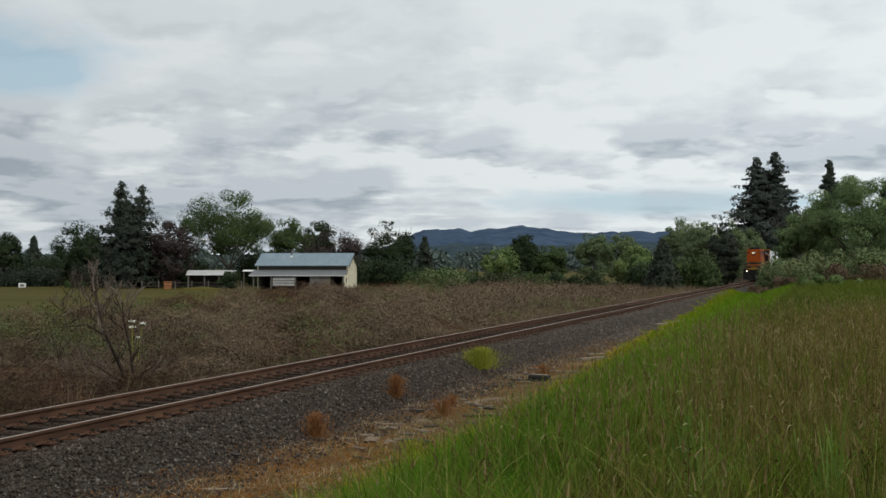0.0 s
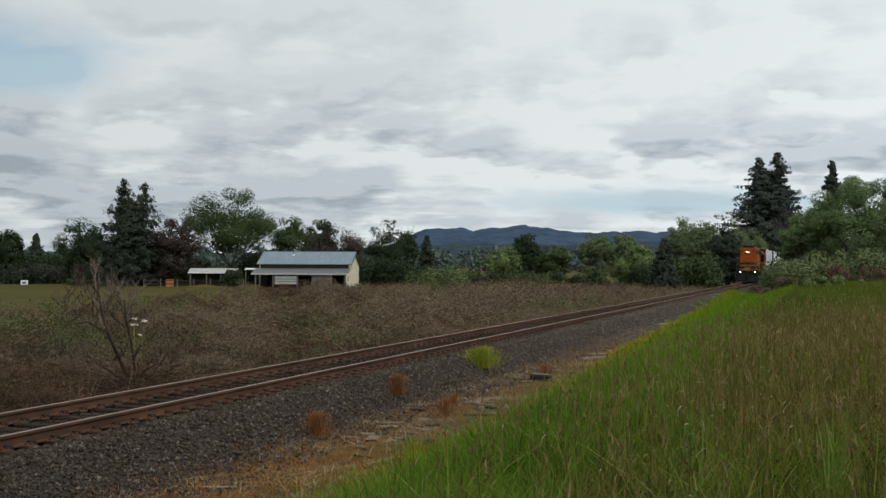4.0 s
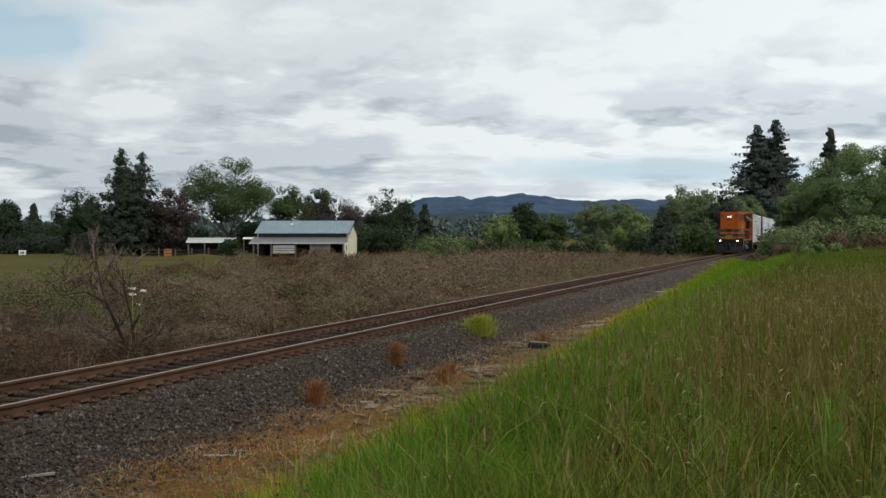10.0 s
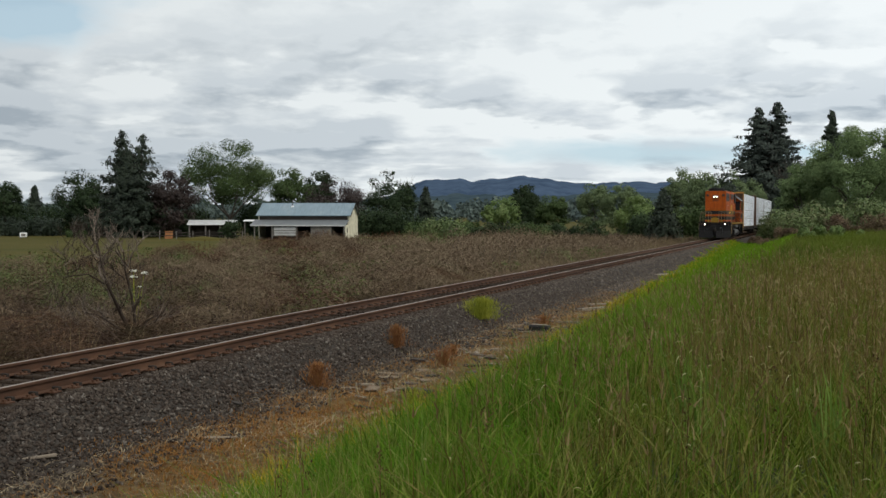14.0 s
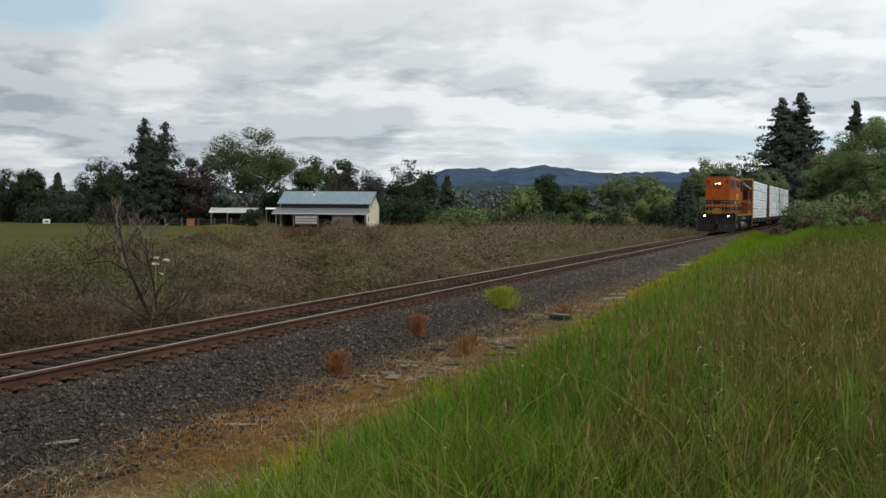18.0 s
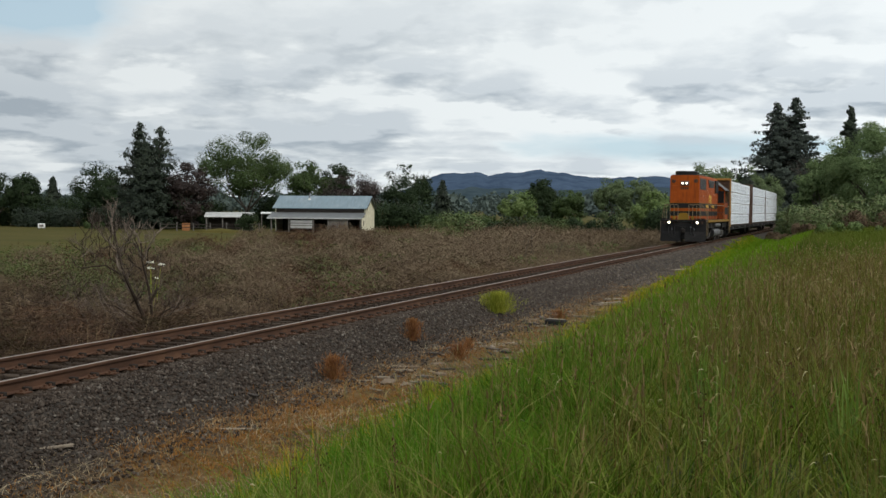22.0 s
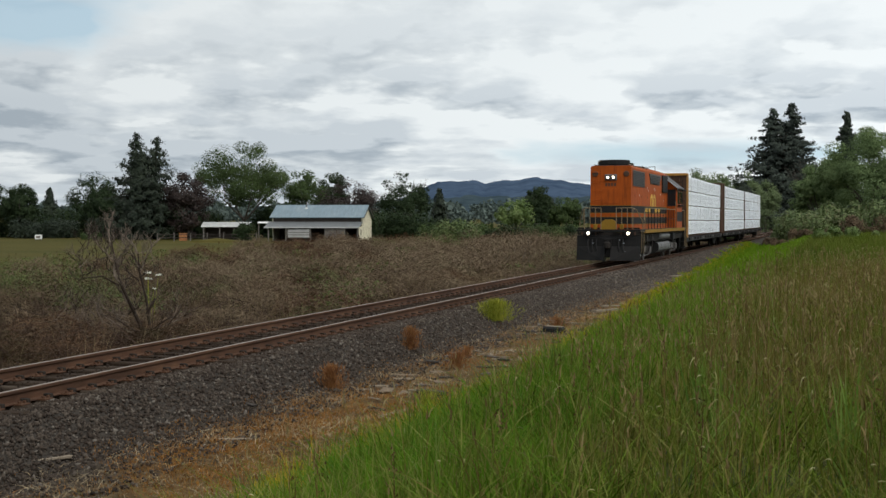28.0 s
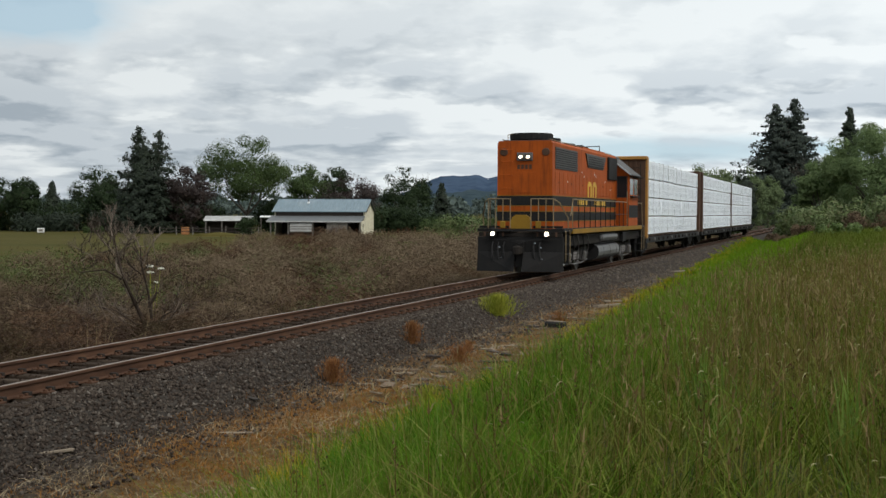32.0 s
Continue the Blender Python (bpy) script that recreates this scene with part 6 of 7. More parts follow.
def build_shed():
    z0 = -1.22
    shed = empty("open_shed", pose(-89.0, 175.3, z0 - 150 * FALL, 0, 0, 24), label="open-fronted shed with a pale metal roof", category="shed")
    part("roof", Mb().prism([(-1.9, 2.12), (1.9, 2.68), (1.9, 2.76), (-1.9, 2.2)], -3.7, 3.6, "x"), M["palemetal"], shed, "pale grey metal roof")
    for k in range(13):
        x = -3.6 + k * 0.59
        part("roof_rib", Mb().prism([(-1.9, 2.2), (1.9, 2.76), (1.9, 2.785), (-1.9, 2.225)], x, x + 0.03, "x"), M["palemetal"], shed)
    part("fascia", Mb().box(-3.72, 3.62, -1.95, -1.91, 2.02, 2.21), M["white"], shed)
    for x in (-3.4, -1.0, 1.1, 3.3):
        part("post", Mb().box(x - 0.07, x + 0.07, -1.78, -1.64, 0, 2.13), M["greywood"], shed)
    part("back_wall", Mb().box(-3.4, 3.3, 1.6, 1.72, 0, 2.6), M["darkwood"], shed)
    part("side_wall", Mb().box(-3.42, -3.34, -0.4, 1.6, 0, 2.3), M["greywood"], shed)
    part("side_wall", Mb().box(3.26, 3.34, -0.4, 1.6, 0, 2.3), M["greywood"], shed)
    leanto = empty("lean_to_roof", pose(-83.6, 178.4, z0 - 153 * FALL, 0, 0, 20), label="small white roofed lean-to behind the barn", category="shed")
    part("roof", Mb().prism([(-1, 2.55), (1, 2.75), (1, 2.83), (-1, 2.63)], -1.6, 1.6, "x"), M["white"], leanto)
    for x in (-1.4, 1.4):
        part("post", Mb().box(x - 0.06, x + 0.06, -0.9, -0.78, 0, 2.57), M["greywood"], leanto)


build_shed()


def build_yard():
    z0 = -1.25
    box = empty("white_box", pose(-114.2, 164.0, float(ground_z(-114.2, 164)), 0, 0, 30), label="small white box on short legs at the field's edge", category="box")
    part("body", Mb().box(-0.5, 0.5, -0.35, 0.35, 0.2, 0.85, 0.03), M["white"], box)
    part("panel", Mb().box(-0.3, 0.3, -0.362, -0.352, 0.35, 0.7), M["greywood"], box)
    for x in (-0.4, 0.4):
        for y in (-0.27, 0.27):
            part("leg", Mb().box(x - 0.04, x + 0.04, y - 0.04, y + 0.04, -0.03, 0.2), M["greywood"], box)
    crate = empty("rusty_crate", pose(-94.6, 172.0, float(ground_z(-94.6, 172)), 0, 0, 25) @ Matrix.Scale(0.75, 4), label="rust-orange wooden crate standing in the yard", category="crate")
    for k in range(6):
        part("board", Mb().box(-0.75, 0.75, -0.6, -0.54, k * 0.24 + 0.01, k * 0.24 + 0.225), M["rustbox"], crate)
        part("board", Mb().box(0.7, 0.75, -0.54, 0.6, k * 0.24 + 0.01, k * 0.24 + 0.225), M["rustbox"], crate)
    part("lid", Mb().box(-0.8, 0.8, -0.65, 0.65, 1.45, 1.52), M["rustbox"], crate)
    part("core", Mb().box(-0.7, 0.69, -0.53, 0.58, 0.0, 1.44), M["darkwood"], crate)
    # post-and-rail fence along the yard
    fence = empty("yard_fence", pose(-92.0, 169.5, z0 - 144 * FALL, 0, 0, 23), label="weathered wooden post-and-rail fence along the yard", category="fence")
    for k in range(-2, 5):
        part("post", Mb().box(k * 2.4 - 0.07, k * 2.4 + 0.07, -0.07, 0.07, -0.1, 1.15 + 0.06 * (k % 3), 0.015), M["greywood"], fence)
    for k in range(-2, 4):
        for z in (0.5, 0.95):
            part("rail", Mb().box(k * 2.4 + 0.02, k * 2.4 + 2.38, -0.11, -0.072, z - 0.05 + 0.02 * (k % 2), z + 0.06), M["darkwood"], fence)
    heap = Mb()
    r = random.Random(2)
    n, m = 18, 7
    v, f = [], []
    for j in range(m):
        t = j / (m - 1)
        for k in range(n):
            a = 2 * math.pi * k / n
            rad = (1 - t ** 1.6) * r.uniform(0.9, 1.1)
            v.append((math.cos(a) * 4.2 * rad, math.sin(a) * 2.2 * rad, 0.62 * t - 0.05))
    for j in range(m - 1):
        for k in range(n):
            f.append((j * n + k, j * n + (k + 1) % n, (j + 1) * n + (k + 1) % n, (j + 1) * n + k))
    f.append(tuple((m - 1) * n + k for k in range(n)))
    heap.add(v, f)
    ob = part("earth_mound", heap, M["ground"], None, smooth=True, at=pose(-84.8, 164.0, float(ground_z(-84.8, 164.0)), 0, 0, 22))
    tagged(ob, "low grassy earth mound in the field", "mound")


build_yard()


def build_litter():
    """Loose timber on the dirt strip."""
    g = lambda x, y: float(ground_z(x, y))
    r = random.Random(8)
    def plank(name, x, y, l, w, h, turn, mat, label, tilt=0.0):
        mb = Mb().box(-l / 2, l / 2, -w / 2, w / 2, 0, h, 0.012)
        ob = part(name, mb, mat, None, at=pose(x, y, g(x, y) - 0.01, tilt, r.uniform(-2, 2), turn))
        for v in ob.data.vertices:
            v.co.x += r.uniform(-0.03, 0.03)
            v.co.z += r.uniform(-0.01, 0.01)
        tagged(ob, label, "plank")
    log = empty("old_tie_stub", pose(-6.95, 31.5, g(-6.95, 31.5) - 0.02, 0, 0, -20), label="blackened stub of an old railway tie in the grass edge", category="log")
    log.scale = (0.8, 0.8, 0.8)
    part("body", Mb().box(-0.36, 0.36, -0.14, 0.14, 0, 0.22, 0.05), M["rubber"], log)
    part("split_face", Mb().box(-0.3, 0.3, -0.1, 0.1, 0.221, 0.24, 0.01), M["weathered"], log)
    plank("plank", -6.75, 33.6, 0.9, 0.16, 0.06, -25, M["weathered"], "short weathered plank at the grass edge")
    plank("plank", -6.95, 39.0, 1.3, 0.2, 0.08, 62, M["weathered"], "pale broken plank on the dirt")
    plank("plank", -7.2, 41.2, 0.7, 0.15, 0.06, 40, M["weathered"], "short pale piece of plank")
    plank("plank", -7.5, 63.5, 2.4, 0.5, 0.1, 70, M["weathered"], "pale weathered boards beside the bank")
    plank("plank", -7.3, 66.5, 1.8, 0.4, 0.1, 80, M["weathered"], "pale weathered boards beside the bank")
    plank("plank", -7.6, 15.0, 0.55, 0.07, 0.03, 20, M["weathered"], "splintered stick on the dirt")
    plank("plank", -8.4, 12.2, 0.6, 0.06, 0.03, 65, M["weathered"], "splintered stick on the gravel")
    plank("plank", -7.6, 20.6, 0.3, 0.09, 0.05, 10, M["weathered"], "small pale chip of wood")
    plank("plank", -7.7, 26.5, 0.8, 0.06, 0.03, -35, M["weathered"], "thin dark stick on the dirt")
    plank("plank", -8.3, 17.0, 0.4, 0.06, 0.04, -30, M["darkwood"], "short dark stick on the ballast")


    # splintered wood strewn over the dirt
    for k in range(44):
        x, y = TRACK + r.uniform(2.7, 4.7), r.uniform(17.0, 33.0)
        dark = k % 2
        plank("stick", x, y, r.uniform(0.25, 0.85), r.uniform(0.03, 0.07), r.uniform(0.02, 0.04), r.uniform(-80, 80), M["darkwood" if dark else "weathered"],
              "splintered dark stick on the dirt" if dark else "splintered bleached stick on the dirt")
    # flat slabs of bark and clods
    for k in range(40):
        x, y = TRACK + r.uniform(2.8, 4.5), r.uniform(19.0, 36.0)
        plank("bark_piece", x, y, r.uniform(0.18, 0.5), r.uniform(0.1, 0.22), r.uniform(0.03, 0.07), r.uniform(-80, 80), M[("chip", "darkwood", "bark")[k % 3]],
              ("bleached piece of bark on the dirt", "dark piece of rotten wood on the dirt", "brown piece of bark on the dirt")[k % 3])


build_litter()


def build_flowers():
    base = ground_point(-20.0, 34.2)
    plant = empty("white_umbel", Matrix.Translation(base), label="tall weed with flat white flower heads in the brambles", category="flower")
    r = random.Random(4)
    rn = np.random.default_rng(4)
    for k, (x, y, z) in enumerate(((0.0, 0, 1.68), (0.3, 0.1, 1.62), (-0.05, 0.1, 1.5), (0.2, 0.0, 1.2))):
        stem = part("stem", Mb().tube([(x * 0.3, y, -0.1), (x * 0.6, y, z * 0.5), (x, y, z)], [0.012, 0.01, 0.006], 5, False), M["limeweed"], plant)
        n = 60 if k < 3 else 24
        a, q = rn.uniform(0, 6.283, n), 0.115 * np.sqrt(rn.uniform(0, 1, n)) * (1 if k < 3 else 0.5)
        V, F = leaves(np.stack([x + np.cos(a) * q, y + np.sin(a) * q, z + rn.uniform(-0.02, 0.02, n)], 1), 0.03, rn)
        h = new("flower_head", soup("flower_head", V, F, M["flower"]))
        h.parent = stem


build_flowers()

# ---- the train; each vehicle's own y runs back along the train, x towards the viewer's side, z up from the rail heads ----
def wheelset(parent, y, r, gauge=0.753, face="steel"):
    ws = empty("wheelset", pose(0, y, r))
    ws.parent = parent
    part("axle", Mb().tube([(-0.95, 0, 0), (0.95, 0, 0)], 0.08, 12), M["under"], ws)
    for s in (-1, 1):
        mb = Mb().lathe([(-0.07, r + 0.025), (-0.04, r + 0.025), (-0.035, r), (0.065, r - 0.004), (0.068, r - 0.06), (0.03, r - 0.08), (0.03, 0.2), (0.075, 0.17), (0.075, 0.02)] if s > 0 else
                        [(0.07, r + 0.025), (0.04, r + 0.025), (0.035, r), (-0.065, r - 0.004), (-0.068, r - 0.06), (-0.03, r - 0.08), (-0.03, 0.2), (-0.075, 0.17), (-0.075, 0.02)], (s * gauge, 0, 0), "x", 28)
        for k in range(6):
            a = k * math.pi / 3
            mb.tube([(s * (gauge + 0.03), math.cos(a) * 0.3, math.sin(a) * 0.3), (s * (gauge + 0.045), math.cos(a) * 0.3, math.sin(a) * 0.3)], 0.05, 6)
        part("wheel", mb, M[face], ws)
    return ws


def build_loco():
    loco = empty("locomotive", pose(TRACK, 42, 0), label="orange and black diesel locomotive running long hood first", category="locomotive")
    K, Or, Ye, Un = M["black"], M["orange"], M["yellow"], M["under"]
    # frame and deck
    frame_ = part("frame", Mb().box(-1.3, 1.3, 0.15, 17.65, 0.98, 1.36, 0.02), Un, loco, "dark grimy underframe")
    part("deck", Mb().box(-1.52, 1.52, 0.02, 17.8, 1.5, 1.6, 0.015), K, loco)
    for s in (-1, 1):
        part("side_sill", Mb().box(s * 1.5 - 0.035, s * 1.5 + 0.035, 1.4, 16.9, 1.42, 1.59, 0.01), Ye, loco, "yellow painted side sill")
    # pilot with plough
    for y, nm in ((0.0, "pilot"), (17.72, "pilot")):
        part(nm, Mb().box(-1.5, 1.5, y, y + 0.1, 0.5, 1.33, 0.02), K, loco, "black pilot plate")
    for s in (-1, 1):
        mb = Mb()
        mb.add([(s * 0.14, -0.42, 0.16), (s * 1.5, -0.1, 0.16), (s * 1.5, 0.0, 0.82), (s * 0.14, -0.16, 0.82), (s * 0.14, -0.36, 0.16), (s * 1.5, -0.03, 0.16), (s * 1.5, 0.05, 0.82), (s * 0.14, -0.1, 0.82)],
               [(0, 1, 2, 3), (4, 7, 6, 5), (0, 4, 5, 1), (3, 2, 6, 7), (0, 3, 7, 4), (1, 5, 6, 2)])
        part("plough_blade", mb, K, loco, "black snow plough blade")
        # steps at the corners
        for y in (0.16, 16.9):
            for k in range(3):
                part("step", Mb().box(s * 1.36 - 0.14, s * 1.36 + 0.14, y, y + 0.62, 0.38 + k * 0.34, 0.42 + k * 0.34), K, loco)
            part("step_side", Mb().box(s * 1.2 - 0.02, s * 1.2 + 0.02, y, y + 0.64, 0.36, 1.44), K, loco)
            part("step_side", Mb().box(s * 1.36 - 0.15, s * 1.36 + 0.15, y + 0.64, y + 0.67, 0.36, 1.44), K, loco)
            part("grab_iron", Mb().tube([(s * 1.51, y + 0.05, 0.5), (s * 1.54, y + 0.02, 0.55), (s * 1.54, y + 0.02, 1.5), (s * 1.51, y + 0.03, 1.55)], 0.018, 6), M["rail_paint"], loco, "pale grab iron")
            part("grab_iron", Mb().tube([(s * 1.51, y + 0.68, 0.5), (s * 1.54, y + 0.7, 0.55), (s * 1.54, y + 0.7, 1.5), (s * 1.51, y + 0.69, 1.55)], 0.018, 6), M["rail_paint"], loco, "pale grab iron")
        part("step_edge", Mb().box(s * 1.36 - 0.14, s * 1.36 + 0.14, 0.145, 0.16, 0.37, 0.415), M["white"], loco, "white step edge")
    coup = part("coupler", Mb().box(-0.12, 0.12, -0.5, 0.1, 0.74, 1.0, 0.04), Un, loco)
    part("coupler_knuckle", Mb().lathe([(-0.15, 0.1), (-0.1, 0.15), (0.12, 0.15), (0.17, 0.1)], (0.03, -0.56, 0.87), "z", 12), Un, coup)
    part("coupler", Mb().box(-0.12, 0.12, 17.7, 18.2, 0.74, 1.0, 0.04), Un, loco)
    part("uncoupling_lever", Mb().tube([(-1.25, -0.06, 1.25), (-0.3, -0.1, 1.2), (0, -0.25, 1.1), (0.3, -0.1, 1.2), (1.25, -0.06, 1.25)], 0.018, 6), K, loco)
    for k, x in enumerate((-0.95, -0.75, -0.55, 0.5, 0.7)):
        part("air_hose", Mb().tube([(x, -0.02, 1.15), (x, -0.16, 1.0), (x + 0.03, -0.22, 0.7), (x + 0.06, -0.18, 0.5)], 0.025, 6), M["rubber"], loco)
    for x, z in ((0.75, 0.95), (-0.7, 0.95), (0.55, 1.1), (-0.62, 0.6), (0.8, 0.55)):
        part("hose_fitting", Mb().box(x - 0.022, x + 0.022, -0.18, -0.12, z, z + 0.04, 0.005), M["print"], loco)
    # front porch: chain guard, yellow drop step, ditch lights
    mb = Mb().prism([(-0.34, 1.56), (0.34, 1.56), (0.36, 1.82), (0.29, 2.0), (0.16, 2.08), (-0.16, 2.08), (-0.29, 2.0), (-0.36, 1.82)], 0.02, 0.22)
    part("drop_step", mb, Ye, loco, "raised yellow drop step")
    part("porch_edge", Mb().box(-1.5, 1.5, -0.02, 0.015, 1.5, 1.61), K, loco, "black edge of the porch")
    part("end_sill", Mb().box(-1.46, 1.46, 0.0, 0.06, 1.34, 1.49), Un, loco)
    for x in (-1.25, -0.6, 0.6, 1.25):
        part("sill_bracket", Mb().prism([(-0.02, 1.34), (0.3, 1.34), (0.3, 1.5), (-0.02, 1.5)], x - 0.03, x + 0.03, "x"), M["brown"], loco)
    for s in (-1, 1):
        part("anticlimber", Mb().box(s * 0.55 - 0.3, s * 0.55 + 0.3, -0.14, -0.02, 1.5, 1.56, 0.015), K, loco)
        part("mu_box", Mb().box(s * 0.62 - 0.09, s * 0.62 + 0.09, -0.04, 0.06, 1.62, 1.86, 0.02), M["yellow"], loco, "grimy yellow cable socket box")
    part("pilot_centre", Mb().box(-0.15, 0.15, -0.12, 0.0, 0.3, 1.2, 0.02), K, loco)
    for s in (-1, 1):
        x = s * 0.94
        dl = part("ditch_light", Mb().lathe([(-0.02, 0.13), (0.02, 0.14), (0.2, 0.11), (0.24, 0.04)], (x, -0.1, 1.43), "y", 16), K, loco, "black ditch light housing")
        part("lens", Mb().lathe([(-0.012, 0.07), (0.0, 0.07)], (x, -0.12, 1.43), "y", 16), M["lamp"], dl, "lit ditch light")
    # long hood: lower body, upper body with chamfered shoulders
    y0, y1 = 0.6, 13.2
    hood = part("long_hood", Mb().prism([(-0.92, 1.6), (0.92, 1.6), (0.92, 4.47), (0.85, 4.55), (-0.85, 4.55), (-0.92, 4.47)], y0, y1), Or, loco, "orange long hood with grilles and doors")
    hood.matrix_basis = Matrix.Translation((0, 0, -0.0384)) @ Matrix.Diagonal((1.055, 1, 1.024, 1))
    part("roof_walk", Mb().box(-0.74, 0.74, y0 + 0.06, y1 - 0.05, 4.552, 4.575), M["grille"], hood, "dark roof sheet")
    # black bands round the hood, and their thin yellow borders
    for z0, z1, mt, nm in ((2.38, 2.7, "black", "black_band"), (1.86, 2.17, "black", "black_band"), (2.704, 2.724, "yellow", "yellow_line"), (2.356, 2.376, "yellow", "yellow_line"), (2.174, 2.194, "yellow", "yellow_line"), (1.836, 1.856, "yellow", "yellow_line")):
        mb = Mb().box(-0.926, 0.926, y0 - 0.006, y0, z0, z1)
        for s in (-1, 1):
            mb.box(s * 0.923 - 0.003, s * 0.923 + 0.003, y0, y1 - 0.02, z0, z1)
        part(nm, mb, M[mt], hood)
    # access doors along the lower hood, with frames and latches
    for s in (-1, 1):
        for k in range(17):
            y = 1.0 + k * 0.7
            part("hood_door", Mb().box(s * 0.9225 - 0.0085, s * 0.9225 + 0.0085, y, y + 0.62, 2.8, 3.5 if k < 12 else 3.3, 0.004), Or, hood)
            if k % 3 == 0:
                part("latch", Mb().box(s * 0.935 - 0.008, s * 0.935 + 0.008, y + 0.55, y + 0.58, 3.12, 3.2), K, hood)
        rad = part("radiator_grille", Mb().box(s * 0.925 - 0.018, s * 0.925 + 0.018, 1.0, 4.75, 3.62, 4.36, 0.006), M["grille"], hood, "dark radiator grille")
        for k in range(9):
            z = 3.67 + k * 0.075
            part("slat", Mb().box(s * 0.945 - 0.012, s * 0.945 + 0.012, 1.05, 4.7, z, z + 0.022), M["black"], rad)
        mb = Mb()
        x = s * 0.94
        mb.add([(s * 0.915, 6.3, 4.38), (s * 0.915, 10.5, 4.38), (s * 0.915, 10.0, 3.84), (s * 0.915, 6.8, 3.84), (x * 1.03, 6.3, 4.35), (x * 1.03, 10.5, 4.35), (x * 1.01, 10.0, 3.86), (x * 1.01, 6.8, 3.86)],
               [(0, 1, 2, 3), (4, 7, 6, 5), (0, 4, 5, 1), (1, 5, 6, 2), (2, 6, 7, 3), (3, 7, 4, 0)])
        gr = part("intake_grille", mb, M["grille"], hood, "dark angled air intake grille")
        for k in range(5):
            z = 3.9 + k * 0.085
            part("slat", Mb().box(x * 1.025 - 0.014, x * 1.025 + 0.014, 6.8, 10.0, z, z + 0.02), M["black"], gr)
        part("filter_box", Mb().box(s * 0.95 - 0.06, s * 0.95 + 0.06, 11.0, 12.9, 3.5, 4.42, 0.02), M["black"], hood, "black air filter box")
        # yellow emblem and maker's lettering as plain shapes
        for k in range(2):
            yy = 6.75 + k * 1.0
            for dy in (0.0, 0.58):
                part("emblem", Mb().box(s * 0.936 - 0.004, s * 0.936 + 0.004, yy + dy, yy + dy + 0.22, 2.72, 3.2), M["logo"], hood, "yellow emblem bar")
            part("emblem", Mb().prism([(yy + 0.02, 3.2), (yy + 0.2, 3.32), (yy + 0.6, 3.32), (yy + 0.78, 3.2), (yy + 0.58, 3.14), (yy + 0.22, 3.14)], s * 0.936 - 0.004, s * 0.936 + 0.004, "x"), M["logo"], hood, "yellow emblem bar")
        for k, (ya, w) in enumerate(((4.9, 0.35), (5.4, 0.3), (5.85, 0.4), (6.4, 0.3), (8.25, 0.35), (8.75, 0.4), (9.3, 0.3), (9.75, 0.4), (10.3, 0.3))):
            part("lettering_bar", Mb().box(s * 0.93 - 0.004, s * 0.93 + 0.004, ya, ya + w, 2.43, 2.63), M["logo"], hood, "yellow lettering as plain bars")
        for k, (yy, z) in enumerate(((6.0, 3.45), (5.6, 3.6), (8.1, 3.6), (8.4, 3.52), (10.4, 3.35), (11.6, 3.05), (3.0, 3.2))):
            part("white_mark", Mb().box(s * 0.935 - 0.006, s * 0.935 + 0.006, yy, yy + 0.05, z, z + 0.06), M["white"], hood)
        part("roof_rail", Mb().tube([(s * 0.78, y0 + 0.1, 4.6), (s * 0.78, y1 - 0.4, 4.6)], 0.016, 6), M["rail_paint"], hood)
    # hood end: headlight, marker lights, door outline, hand grabs
    hl = part("headlight_plate", Mb().box(-0.27, 0.27, y0 - 0.05, y0, 3.87, 4.15, 0.03), M["tank"], hood, "grey twin headlight plate")
    for s in (-1, 1):
        part("headlight_rim", Mb().lathe([(-0.03, 0.115), (0.0, 0.125), (0.02, 0.125)], (s * 0.125, y0 - 0.055, 4.01), "y", 16), M["steel"], hl)
        part("headlight", Mb().lathe([(-0.012, 0.05), (0.0, 0.05)], (s * 0.125, y0 - 0.09, 4.01), "y", 16), M["lamp"], hl, "lit headlight")
        part("marker_light", Mb().lathe([(-0.03, 0.11), (-0.01, 0.135), (0.0, 0.135)], (s * 0.7, y0 - 0.004, 4.17), "y", 16), M["brown"], hood, "round dark marker light")
    for k in range(4):
        part("number_bar", Mb().box(-0.25 + k * 0.13, -0.16 + k * 0.13, y0 - 0.008, y0 - 0.002, 3.6, 3.75), M["brown"], hood, "unit number as plain dark bars")
    for k, z in enumerate((2.95, 3.4, 3.85, 4.25)):
        part("grab_iron", Mb().tube([(-0.8, y0, z), (-0.8, y0 - 0.07, z), (-0.42, y0 - 0.07, z), (-0.42, y0, z)], 0.013, 6), Or, hood)
    part("hood_end_door", Mb().box(-0.35, 0.35, y0 - 0.012, y0, 2.8, 3.5, 0.006), Or, hood)
    # roof: fans, blister, stacks
    for y, r, h in ((1.55, 0.72, 0.26), (3.4, 0.6, 0.2), (6.0, 0.6, 0.14), (8.6, 0.6, 0.14)):
        fan = part("roof_fan", Mb().lathe([(0, r * 0.92), (h * 0.2, r), (h * 0.85, r), (h, r * 0.94), (h, r * 0.8), (h * 0.6, r * 0.78)], (0, y, 4.575), "z", 24), K, hood, "black round radiator fan cowl")
        for k in range(6):
            a = k * math.pi / 6
            part("fan_bar", Mb().tube([(-math.cos(a) * r * 0.8, y - math.sin(a) * r * 0.8, 4.575 + h * 0.92), (math.cos(a) * r * 0.8, y + math.sin(a) * r * 0.8, 4.575 + h * 0.92)], 0.014, 4), K, fan)
    part("roof_grab", Mb().tube([(-0.6, y0 + 0.12, 4.56), (-0.6, y0 + 0.12, 4.76), (-0.45, y0 + 0.12, 4.78)], 0.015, 6), M["rail_paint"], hood)
